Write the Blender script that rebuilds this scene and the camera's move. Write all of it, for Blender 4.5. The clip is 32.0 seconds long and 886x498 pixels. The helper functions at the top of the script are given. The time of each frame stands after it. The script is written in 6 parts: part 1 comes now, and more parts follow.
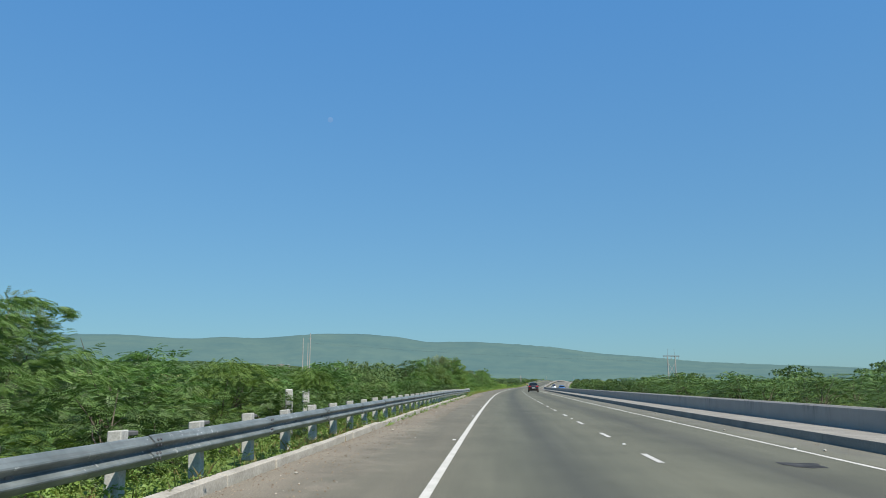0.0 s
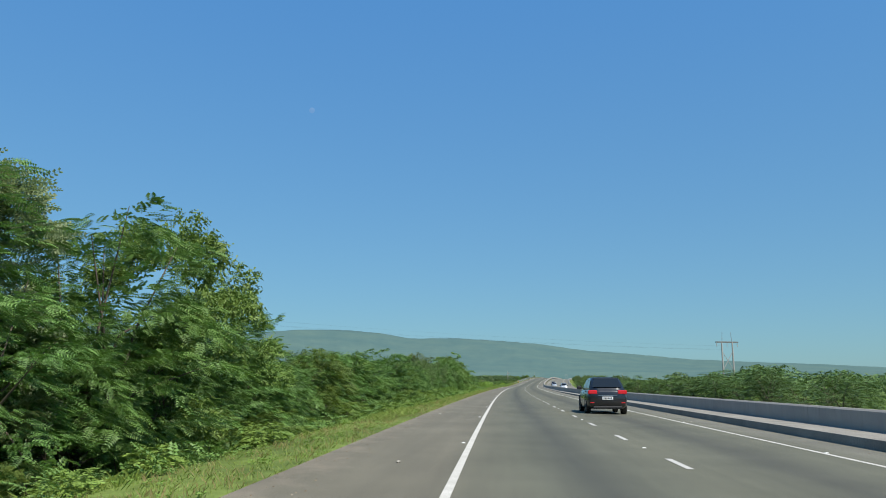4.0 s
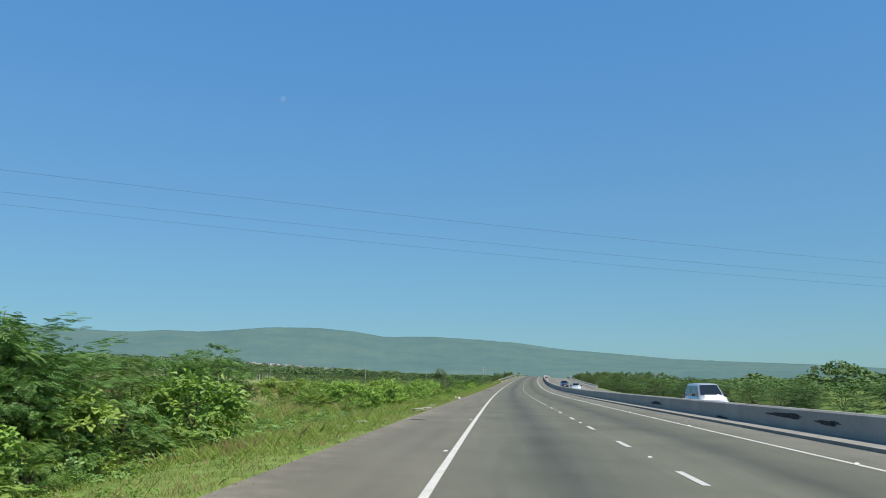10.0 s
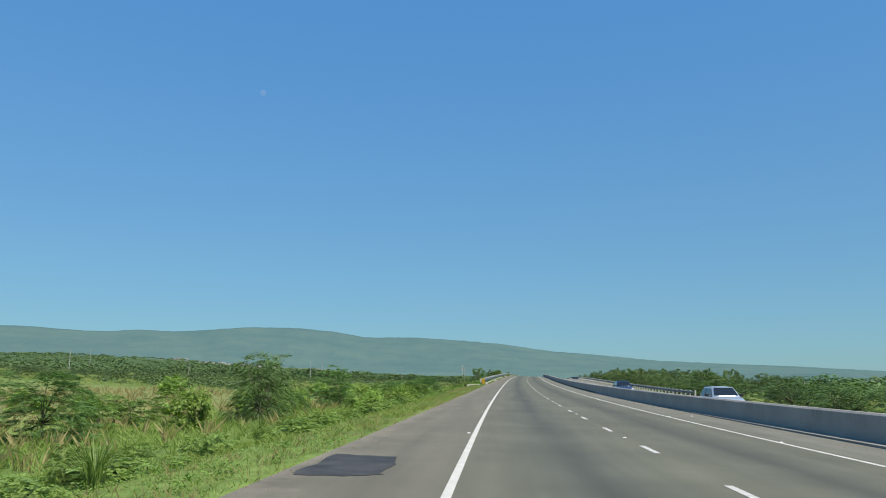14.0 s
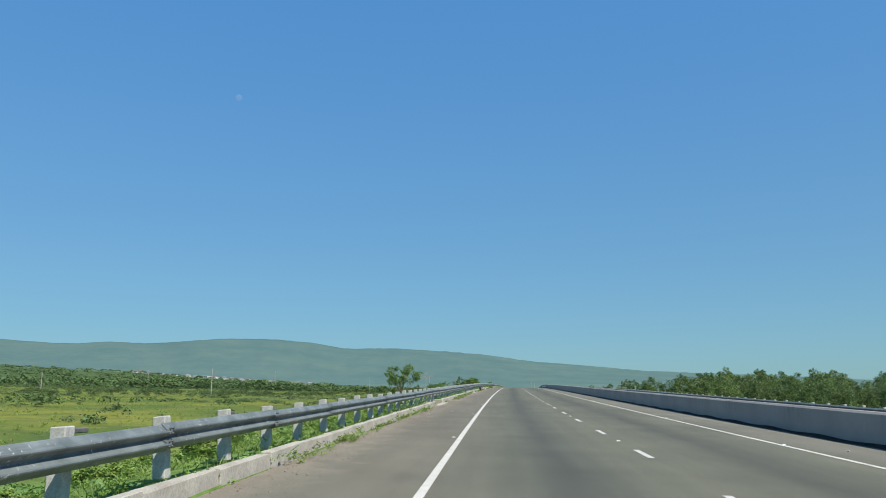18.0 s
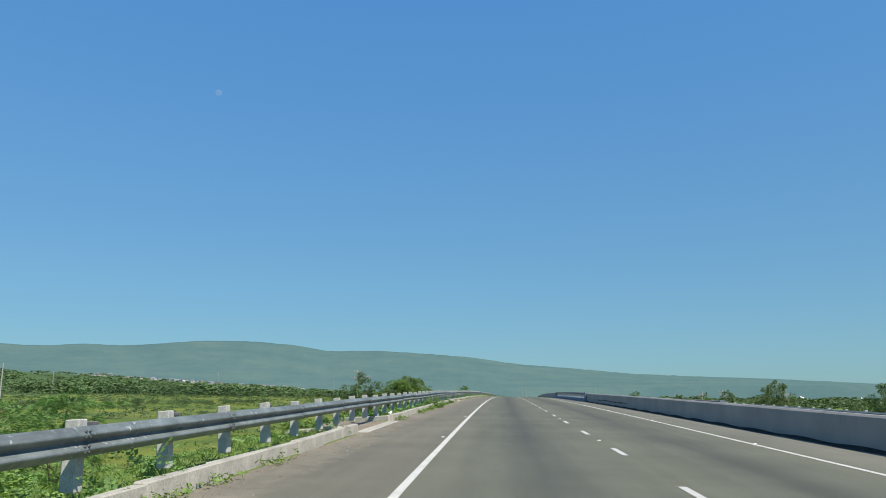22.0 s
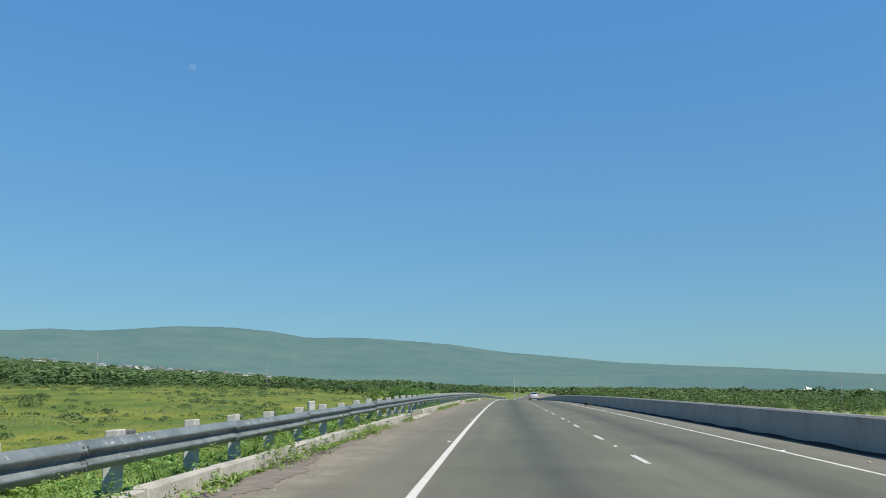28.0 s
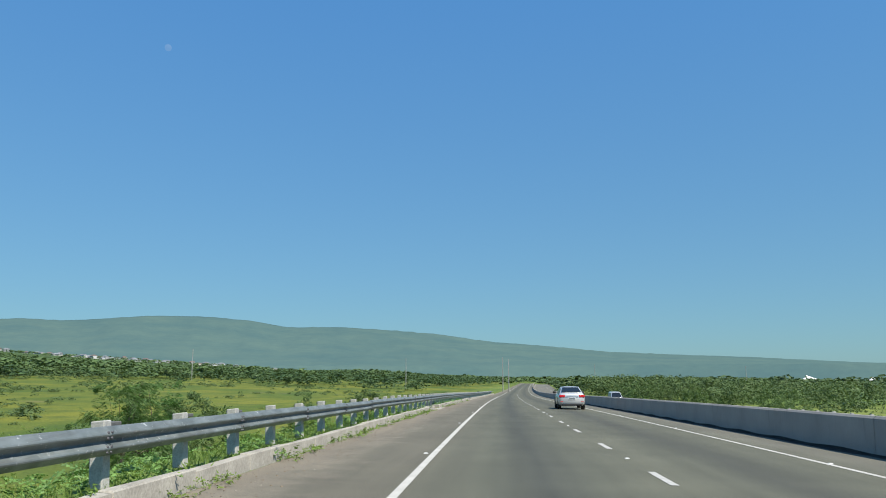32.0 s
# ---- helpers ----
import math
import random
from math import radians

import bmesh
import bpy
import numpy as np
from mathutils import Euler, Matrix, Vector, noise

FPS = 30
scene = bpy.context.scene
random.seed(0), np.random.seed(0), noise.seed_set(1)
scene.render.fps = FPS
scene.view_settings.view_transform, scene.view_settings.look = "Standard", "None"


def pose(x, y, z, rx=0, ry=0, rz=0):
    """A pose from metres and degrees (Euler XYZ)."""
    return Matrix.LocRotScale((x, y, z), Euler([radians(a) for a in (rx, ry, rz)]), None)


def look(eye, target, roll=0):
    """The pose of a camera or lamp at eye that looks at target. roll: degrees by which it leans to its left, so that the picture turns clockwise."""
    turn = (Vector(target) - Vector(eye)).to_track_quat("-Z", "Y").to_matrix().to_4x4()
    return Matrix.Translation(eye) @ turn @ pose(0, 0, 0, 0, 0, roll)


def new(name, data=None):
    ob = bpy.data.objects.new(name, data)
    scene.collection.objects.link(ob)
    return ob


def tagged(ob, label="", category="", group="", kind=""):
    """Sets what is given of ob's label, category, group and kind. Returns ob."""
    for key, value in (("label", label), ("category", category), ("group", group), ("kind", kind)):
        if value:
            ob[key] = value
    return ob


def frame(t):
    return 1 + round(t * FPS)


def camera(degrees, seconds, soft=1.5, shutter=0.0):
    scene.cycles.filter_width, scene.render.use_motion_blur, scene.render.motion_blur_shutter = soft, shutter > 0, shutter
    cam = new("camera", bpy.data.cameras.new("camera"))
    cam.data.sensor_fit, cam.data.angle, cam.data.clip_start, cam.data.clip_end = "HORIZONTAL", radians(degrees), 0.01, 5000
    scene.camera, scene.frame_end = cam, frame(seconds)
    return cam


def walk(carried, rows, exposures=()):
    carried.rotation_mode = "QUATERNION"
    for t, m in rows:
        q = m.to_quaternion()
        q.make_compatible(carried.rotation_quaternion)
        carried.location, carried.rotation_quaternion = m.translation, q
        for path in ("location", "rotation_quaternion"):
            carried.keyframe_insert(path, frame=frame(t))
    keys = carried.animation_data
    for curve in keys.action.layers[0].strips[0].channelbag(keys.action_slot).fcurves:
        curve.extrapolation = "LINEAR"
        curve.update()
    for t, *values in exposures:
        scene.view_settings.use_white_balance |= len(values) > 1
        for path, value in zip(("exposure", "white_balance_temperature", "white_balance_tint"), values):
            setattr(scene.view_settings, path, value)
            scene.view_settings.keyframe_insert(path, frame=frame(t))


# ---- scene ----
cam = camera(61.0, 32.0, soft=1.0, shutter=0.0)
ROWS = [
    (0, 0.857, -2.115, 1.305, 4.025, 10.242, 0.015), (1, 0.828, 23.082, 1.381, 3.885, 10.178, -0.073),
    (2, 0.943, 48.644, 1.430, 3.626, 10.115, 0.003), (3.5, 1.353, 86.765, 1.483, 3.053, 10.058, -0.124),
    (6, 3.023, 150.123, 1.454, 2.146, 9.990, 0.152), (7, 3.956, 175.524, 1.422, 1.805, 10.020, -0.121),
    (8, 5.009, 200.997, 1.395, 1.501, 10.057, -0.281), (9, 6.181, 226.363, 1.385, 1.265, 10.071, -0.061),
    (10, 7.516, 252.045, 1.381, 1.124, 10.038, -0.124), (11, 8.851, 277.535, 1.368, 1.001, 10.043, -0.125),
    (12, 10.249, 303.187, 1.352, 0.784, 10.004, -0.181), (13, 11.705, 328.494, 1.342, 0.450, 10.040, -0.249),
    (14, 13.412, 354.171, 1.379, -0.054, 10.179, -0.227), (17, 19.944, 430.339, 2.077, -1.265, 10.813, -0.082),
    (18, 22.419, 455.331, 2.472, -1.336, 11.044, 0.140), (19, 24.960, 480.351, 2.926, -1.533, 11.277, 0.139),
    (20, 27.608, 505.291, 3.409, -1.792, 11.188, -0.067), (21, 30.366, 530.090, 3.893, -2.138, 11.248, 0.149),
    (22, 33.140, 554.316, 4.357, -2.365, 11.284, 0.172), (23, 35.992, 578.783, 4.803, -2.468, 11.228, 0.144),
    (24, 38.820, 603.219, 5.203, -2.613, 11.077, 0.069), (27, 47.719, 675.115, 5.961, -3.315, 10.611, 0.055),
    (28, 50.891, 698.926, 6.071, -3.533, 10.423, -0.034), (29, 54.240, 722.854, 6.108, -3.805, 10.251, 0.089),
    (30, 57.673, 746.833, 6.070, -4.196, 10.001, -0.002), (31, 61.314, 771.193, 5.949, -4.431, 9.855, 0.236),
    (32, 64.960, 795.310, 5.747, -4.583, 9.700, 0.158)]
walk(cam, [(t, pose(x, y, z, 90 + p, r, w)) for t, x, y, z, w, p, r in ROWS], exposures=[(0, 0.4), (32, 0.4)])

# ---- light: clear morning sky, sun behind the driver's right shoulder ----
SUN_AZ, SUN_EL = radians(141.0), radians(53.0)
world = bpy.data.worlds.new("sky")
scene.world = world
world.use_nodes = True
wn = world.node_tree.nodes
sky = wn.new("ShaderNodeTexSky")
sky.sky_type, sky.sun_disc, sky.sun_elevation, sky.sun_rotation = "NISHITA", False, SUN_EL, SUN_AZ
sky.air_density, sky.dust_density, sky.ozone_density, sky.altitude = 1.0, 0.35, 3.0, 30
wn["Background"].inputs["Strength"].default_value = 0.149
soften = wn.new("ShaderNodeGamma")
soften.inputs["Gamma"].default_value = 0.5
tint = wn.new("ShaderNodeMix")
tint.data_type, tint.blend_type = "RGBA", "MULTIPLY"
tint.inputs[0].default_value = 1.0
# the blue deepens smoothly from the pale horizon upwards
way = wn.new("ShaderNodeSeparateXYZ")
world.node_tree.links.new(wn.new("ShaderNodeTexCoord").outputs["Generated"], way.inputs[0])
deep = wn.new("ShaderNodeMapRange")
deep.inputs["From Min"].default_value, deep.inputs["From Max"].default_value = 0.0, 0.5
world.node_tree.links.new(way.outputs["Z"], deep.inputs["Value"])
blues = wn.new("ShaderNodeMix")
blues.data_type = "RGBA"
blues.inputs[6].default_value, blues.inputs[7].default_value = (0.58, 0.965, 1.135, 1), (0.45, 1.075, 1.75, 1)
world.node_tree.links.new(deep.outputs[0], blues.inputs[0])
world.node_tree.links.new(blues.outputs[2], tint.inputs[7])
world.node_tree.links.new(sky.outputs[0], soften.inputs[0])
world.node_tree.links.new(soften.outputs[0], tint.inputs[6])
world.node_tree.links.new(tint.outputs[2], wn["Background"].inputs["Color"])
sun = new("sun", bpy.data.lights.new("sun", "SUN"))
sun.data.energy, sun.data.angle, sun.data.color = 5.0, radians(0.53), (1.0, 0.95, 0.86)
sun.matrix_world = look((math.sin(SUN_AZ) * math.cos(SUN_EL) * 50, math.cos(SUN_AZ) * math.cos(SUN_EL) * 50, math.sin(SUN_EL) * 50), (0, 0, 0))

# ---- the road's line: curvature and grade every 50 m, from 20 m before the start ----
CURVE = [1.61, 1.67, 2.95, 1.68, 2.22, 1.98, 1.27, 2.0, 3.81, 1.23, 2.11, 1.59, 0.87, 2.1, 1.69, 1.3, 1.79, 1.19, 1.7, 1.43,
         1.19, 1.0, 0.85, 0.72, 0.62, 0.54, 0.48, 0.44, 0.41, 0.39]
GRADE = [0.45, 0.2, 0.12, -0.11, -0.13, 0.01, -0.08, -0.04, 0.74, 1.46, 1.92, 1.96, 1.77, 1.18, 0.57, -0.05, -0.72, -1.46,
         -1.79, -1.66, -1.32, -0.94, -0.59, -0.32, -0.13, -0.01, 0.05, 0.09, 0.1, 0.11]
CROSS, PITCH, LANE1, LANE2 = -0.02052, 6.2848, 3.70, 7.37
KN = np.arange(30) * 50.0 - 20
SS = np.arange(-3000.0, 5000.0, 2.0)
inside = (SS >= -20) & (SS <= 1430)
k_ = np.where(inside, np.interp(SS, KN, np.array(CURVE) * 1e-4), 0)
g_ = np.where(inside, np.interp(SS, KN, np.array(GRADE) * 1e-2), 0)


def cumulate(v):
    c = np.concatenate([[0], np.cumsum((v[1:] + v[:-1]))])
    return c - np.interp(0, SS, c)


TH = cumulate(k_)
RX, RY, RZ = cumulate(np.sin(TH)), cumulate(np.cos(TH)), cumulate(g_)


def at(s, off, dz=0.0):
    """World places: s metres along the edge line, off metres to its right, dz above the paved plane."""
    s, off = np.broadcast_arrays(np.asarray(s, float), np.asarray(off, float))
    th = np.interp(s, SS, TH)
    return np.stack([np.interp(s, SS, RX) + off * np.cos(th), np.interp(s, SS, RY) - off * np.sin(th),
                     np.interp(s, SS, RZ) + CROSS * np.clip(off, -6, 25) + dz], -1)


def place(s, off, dz=0.0, turn=0.0):
    p = at(s, off, dz)
    return pose(*[float(v) for v in p], 0, 0, -math.degrees(float(np.interp(s, SS, TH))) + turn)


# ---- helpers for meshes and materials ----
def mesh(name, verts, faces, mat=None, smooth=False, uv=None):
    me = bpy.data.meshes.new(name)
    verts, faces = np.asarray(verts, np.float32), np.asarray(faces, np.int32)
    n, k = faces.shape
    me.vertices.add(len(verts))
    me.vertices.foreach_set("co", verts.ravel())
    me.loops.add(n * k)
    me.loops.foreach_set("vertex_index", faces.ravel())
    me.polygons.add(n)
    me.polygons.foreach_set("loop_start", np.arange(0, n * k, k, dtype=np.int32))
    me.polygons.foreach_set("loop_total", np.full(n, k, np.int32))
    me.polygons.foreach_set("use_smooth", np.full(n, smooth))
    if uv is not None:
        layer = me.uv_layers.new(name="UVMap")
        layer.data.foreach_set("uv", np.asarray(uv, np.float32)[faces.ravel()].ravel())
    me.update(calc_edges=True)
    me.validate()
    if mat:
        me.materials.append(mat)
    return me


def bm_mesh(name, bm, mat, smooth=False):
    me = bpy.data.meshes.new(name)
    bm.normal_update()
    bm.to_mesh(me)
    bm.free()
    if smooth:
        me.polygons.foreach_set("use_smooth", np.ones(len(me.polygons), bool))
    me.materials.append(mat)
    return me


def part(name, me, parent, m=None, label=""):
    ob = new(name, me)
    ob.parent = parent
    if m is not None:
        ob.matrix_local = m
    return tagged(ob, label)


def empty(name, m=None, **tags):
    ob = new(name)
    ob.empty_display_size = 0.2
    if m is not None:
        ob.matrix_world = m
    return tagged(ob, **tags)


def thing(name, me, m=None, **tags):
    ob = new(name, me)
    if m is not None:
        ob.matrix_world = m
    return tagged(ob, **tags)


def box_bm(bm, x0, y0, z0, x1, y1, z1, bevel=0.0):
    r = bmesh.ops.create_cube(bm, size=1, matrix=Matrix.Translation(((x0 + x1) / 2, (y0 + y1) / 2, (z0 + z1) / 2)) @ Matrix.Diagonal((x1 - x0, y1 - y0, z1 - z0, 1)))
    if bevel:
        es = list({e for v in r["verts"] for e in v.link_edges})
        bmesh.ops.bevel(bm, geom=es, offset=bevel, segments=1, affect="EDGES", profile=0.5)


def box_mesh(name, dims, mat, bevel=0.0):
    bm = bmesh.new()
    box_bm(bm, *dims, bevel)
    return bm_mesh(name, bm, mat)


def sweep(name, profile, s, mat, closed=False, caps=False, origin=None, smooth=False):
    """A section of (off, height) drawn along the road at the stations s; off may be a function of s."""
    s = np.asarray(s, float)
    rows_ = []
    for o, h in profile:
        oo = o(s) if callable(o) else np.full(len(s), o)
        hh = h(s) if callable(h) else np.full(len(s), h)
        rows_.append(at(s, oo, hh))
    v = np.stack(rows_, 1)
    n, k = v.shape[:2]
    uv = np.stack([np.stack([(o(s) if callable(o) else np.full(n, o)) for o, h in profile], 1), np.repeat(s[:, None], k, 1)], -1).reshape(-1, 2)
    v = v.reshape(-1, 3)
    if origin is not None:
        v = v - origin
    i = np.arange(n - 1)[:, None] * k + np.arange(k if closed else k - 1)[None, :]
    j = np.arange(n - 1)[:, None] * k + (np.arange(k if closed else k - 1)[None, :] + 1) % k
    f = np.stack([i, j, j + k, i + k], -1).reshape(-1, 4)
    if caps and closed and k == 4:
        f = np.vstack([f, [[3, 2, 1, 0]], [[(n - 1) * k + q for q in range(4)]]])
    return mesh(name, v, f, mat, smooth, uv)


def tube(pts, radii, sides=6):
    """Verts and quads of a tapered tube through the points."""
    pts, vs = np.asarray(pts, float), []
    for i in range(len(pts)):
        d = pts[min(i + 1, len(pts) - 1)] - pts[max(i - 1, 0)]
        d = d / (np.linalg.norm(d) + 1e-9)
        a = np.cross(d, [0.31, 0.95, 0.1] if abs(d[2]) > 0.5 else [0, 0, 1.0])
        a /= np.linalg.norm(a) + 1e-9
        b = np.cross(d, a)
        w = np.arange(sides) * 2 * np.pi / sides
        vs.append(pts[i] + radii[i] * (np.cos(w)[:, None] * a + np.sin(w)[:, None] * b))
    f = []
    for i in range(len(pts) - 1):
        for q in range(sides):
            f.append((i * sides + q, i * sides + (q + 1) % sides, (i + 1) * sides + (q + 1) % sides, (i + 1) * sides + q))
    return np.vstack(vs), np.array(f)


def join(pieces):
    vs, fs, n = [], [], 0
    for v, f in pieces:
        vs.append(v), fs.append(f + n)
        n += len(v)
    return np.vstack(vs), np.vstack(fs)


class Mat:
    """A node material with a Principled shader, and short ways to add nodes."""

    def __init__(self, name, color=(0.5, 0.5, 0.5), rough=0.8, metal=0.0, spec=0.3):
        self.m = bpy.data.materials.new(name)
        self.m.use_nodes = True
        self.n, self.l = self.m.node_tree.nodes, self.m.node_tree.links
        self.p = self.n["Principled BSDF"]
        self.set(self.p, "Base Color", (*color, 1)), self.set(self.p, "Roughness", rough), self.set(self.p, "Metallic", metal)
        self.set(self.p, "Specular IOR Level", spec)

    def set(self, node, key, v):
        if isinstance(v, bpy.types.NodeSocket):
            self.l.new(v, node.inputs[key])
        else:
            node.inputs[key].default_value = v

    def coord(self, kind="Object"):
        return self.n.new("ShaderNodeTexCoord").outputs[kind]

    def scaled(self, vec, sc):
        q = self.n.new("ShaderNodeVectorMath")
        q.operation = "MULTIPLY"
        self.set(q, 0, vec), self.set(q, 1, sc)
        return q.outputs[0]

    def noise(self, vec, scale, detail=4.0, rough=0.6):
        q = self.n.new("ShaderNodeTexNoise")
        self.set(q, "Vector", vec), self.set(q, "Scale", scale), self.set(q, "Detail", detail), self.set(q, "Roughness", rough)
        return q.outputs["Fac"]

    def ramp(self, fac, *stops):
        q = self.n.new("ShaderNodeValToRGB")
        el = q.color_ramp.elements
        el[0].position, el[1].position = stops[0][0], stops[-1][0]
        for pos, c in stops[1:-1]:
            el.new(pos)
        for e, (pos, c) in zip(el, stops):
            e.color = (*c, 1) if isinstance(c, tuple) else (c, c, c, 1)
        self.set(q, "Fac", fac)
        return q.outputs["Color"]

    def mix(self, fac, a, b, mode="MIX"):
        q = self.n.new("ShaderNodeMix")
        q.data_type, q.blend_type = "RGBA", mode
        self.set(q, 0, fac)
        for key, v in ((6, a), (7, b)):
            self.set(q, key, (*v, 1) if isinstance(v, tuple) else v)
        return q.outputs[2]

    def math(self, op, a, b=0.0, c=0.0):
        q = self.n.new("ShaderNodeMath")
        q.operation = op
        for i, v in enumerate((a, b, c)):
            self.set(q, i, v)
        return q.outputs[0]

    def bump(self, h, strength=0.4, dist=0.01):
        q = self.n.new("ShaderNodeBump")
        self.set(q, "Height", h), self.set(q, "Strength", strength), self.set(q, "Distance", dist)
        self.set(self.p, "Normal", q.outputs[0])

    def base(self, c):
        self.set(self.p, "Base Color", c)
        return self

    def random(self):
        return self.n.new("ShaderNodeObjectInfo").outputs["Random"]

    def island(self):
        return self.n.new("ShaderNodeNewGeometry").outputs["Random Per Island"]


# ---- materials ----
def speckled(name, a, b, scale=3.0, fine=60.0, rough=0.85, kind="Object", bump=0.3, spec=0.25, fleck=0.25, dist=0.006):
    """Two tones in large patches with a fine grain over them."""
    q = Mat(name, a, rough, 0, spec)
    c = q.coord(kind)
    big, small = q.noise(c, scale, 5), q.noise(c, fine, 3)
    col = q.mix(q.ramp(big, (0.32, 0.0), (0.68, 1.0)), a, b)
    col = q.mix(fleck, col, q.ramp(small, (0.25, 0.02), (0.75, 1.0)), "OVERLAY")
    q.base(col)
    q.bump(small, bump, dist)
    return q


def asphalt():
    q = Mat("asphalt", (0.1, 0.1, 0.1), 0.82, 0, 0.3)
    uv = q.coord("UV")
    sep = q.n.new("ShaderNodeSeparateXYZ")
    q.set(sep, 0, uv)
    off = sep.outputs[0]
    # polished wheel paths and a darker oil line in each lane, a browner dusty shoulder
    stretched = q.scaled(uv, (1.0, 0.05, 1.0))
    wob = q.math("MULTIPLY_ADD", q.noise(uv, 0.25, 3), 0.5, -0.25)
    lane = q.math("ADD", off, wob)
    col = q.ramp(q.math("MULTIPLY_ADD", lane, 1 / 16.0, 0.2), (0.02, (0.130, 0.117, 0.083)), (0.185, (0.128, 0.116, 0.082)), (0.215, (0.114, 0.108, 0.075)),
                 (0.27, (0.099, 0.098, 0.068)), (0.32, (0.066, 0.066, 0.050)), (0.37, (0.099, 0.098, 0.068)), (0.43, (0.112, 0.109, 0.074)),
                 (0.5, (0.099, 0.097, 0.067)), (0.54, (0.071, 0.069, 0.051)), (0.6, (0.099, 0.097, 0.067)), (0.66, (0.112, 0.109, 0.074)), (0.72, (0.138, 0.13, 0.098)), (0.8, (0.15, 0.14, 0.108)))
    # more washed-out soil lies where a kerb holds it
    held = q.math("MULTIPLY", q.ramp(q.math("MULTIPLY", sep.outputs[1], 0.001), (0.084, 1.0), (0.09, 0.0), (0.44, 0.0), (0.47, 0.6), (0.64, 0.6), (0.67, 1.0)), 0.2)
    dust = q.math("MULTIPLY", q.ramp(q.math("ADD", q.math("MULTIPLY_ADD", off, -0.25, held), q.math("MULTIPLY_ADD", q.noise(uv, 1.3, 6, 0.7), 0.9, -0.45)), (0.46, 0.0), (0.68, 1.0)), 0.6)
    col = q.mix(dust, col, (0.225, 0.188, 0.138))
    col = q.mix(0.3, col, q.ramp(q.noise(stretched, 1.6, 4), (0.3, 0.3), (0.7, 0.72)), "OVERLAY")
    col = q.mix(0.35, col, q.ramp(q.noise(uv, 0.35, 6), (0.3, 0.3), (0.72, 0.72)), "OVERLAY")
    grain = q.noise(uv, 55.0, 2)
    col = q.mix(0.5, col, q.ramp(grain, (0.3, 0.12), (0.72, 0.95)), "OVERLAY")
    spots = q.ramp(q.noise(uv, 9.0, 6, 0.75), (0.7, 0.0), (0.74, 1.0))
    col = q.mix(q.math("MULTIPLY", spots, 0.3), col, (0.2, 0.17, 0.13))
    q.base(col)
    q.bump(grain, 0.35, 0.006)
    return q.m


def leaf(name, dark, light, trans=0.35, gloss=0.35, patch=0.55):
    q = Mat(name, dark, 0.55, 0, gloss)
    r = q.math("FRACT", q.math("ADD", q.island(), q.random()))
    big = q.noise(q.coord("Object"), patch, 4, 0.75)
    col = q.mix(q.math("ADD", q.math("MULTIPLY", r, 0.6), q.math("MULTIPLY_ADD", big, 1.0, -0.3)), dark, light)
    col = q.mix(q.math("MULTIPLY", q.random(), 0.5), col, tuple(v * 0.75 for v in (light[0] * 1.25, light[1], light[2])))
    # no two plants are of quite the same depth of green
    shade = q.math("MULTIPLY_ADD", q.math("FRACT", q.math("MULTIPLY", q.random(), 7.31)), 0.55, 0.62)
    col = q.mix(1.0, col, q.ramp(shade, (0.0, 0.0), (1.0, 1.0)), "MULTIPLY")
    q.base(col)
    t = q.n.new("ShaderNodeBsdfTranslucent")
    q.set(t, "Color", q.mix(0.5, col, (light[0] * 1.3, light[1] * 1.3, light[2] * 0.6)))
    mx = q.n.new("ShaderNodeMixShader")
    q.set(mx, 0, trans)
    q.l.new(q.p.outputs[0], mx.inputs[1])
    q.l.new(t.outputs[0], mx.inputs[2])
    q.l.new(mx.outputs[0], q.n["Material Output"].inputs[0])
    return q.m


ASPHALT = asphalt()
PAINT = speckled("road_paint", (0.56, 0.53, 0.47), (0.42, 0.4, 0.34), 2.0, 40.0, 0.7, "UV").m
PAINT_W = speckled("worn_paint", (0.54, 0.52, 0.47), (0.36, 0.34, 0.3), 6.0, 50.0, 0.7).m
CONCRETE = speckled("concrete", (0.43, 0.395, 0.33), (0.28, 0.255, 0.21), 1.7, 30.0, 0.9).m
POST = speckled("post_concrete", (0.44, 0.43, 0.39), (0.32, 0.31, 0.275), 4.0, 45.0, 0.9).m
LEAF_FINE = leaf("feathery_leaf", (0.02, 0.053, 0.017), (0.2, 0.375, 0.095), 0.2)
LEAF_DUSK = leaf("scrub_leaf", (0.018, 0.045, 0.013), (0.13, 0.235, 0.055), 0.1)
LEAF_BRIGHT = leaf("broad_leaf", (0.08, 0.165, 0.03), (0.33, 0.5, 0.095), 0.28)
LEAF_DEEP = leaf("deep_leaf", (0.03, 0.066, 0.022), (0.18, 0.285, 0.085), 0.16)
LEAF_MID = leaf("mid_leaf", (0.042, 0.092, 0.02), (0.205, 0.33, 0.07), 0.22)
LEAF_LUSH = leaf("lush_leaf", (0.055, 0.12, 0.024), (0.26, 0.4, 0.085), 0.24)
LEAF_GREY = leaf("grey_leaf", (0.12, 0.18, 0.1), (0.3, 0.38, 0.2), 0.4)
LEAF_FAR = leaf("far_leaf", (0.04, 0.078, 0.03), (0.125, 0.2, 0.068), 0.15, 0.2, 0.07)
GRASS = leaf("grass_blade", (0.085, 0.15, 0.028), (0.265, 0.37, 0.078), 0.3)
DRY = leaf("dry_grass", (0.2, 0.18, 0.07), (0.38, 0.33, 0.14), 0.4)
BARK = speckled("bark", (0.14, 0.115, 0.085), (0.08, 0.065, 0.05), 3.0, 25.0, 0.9).m


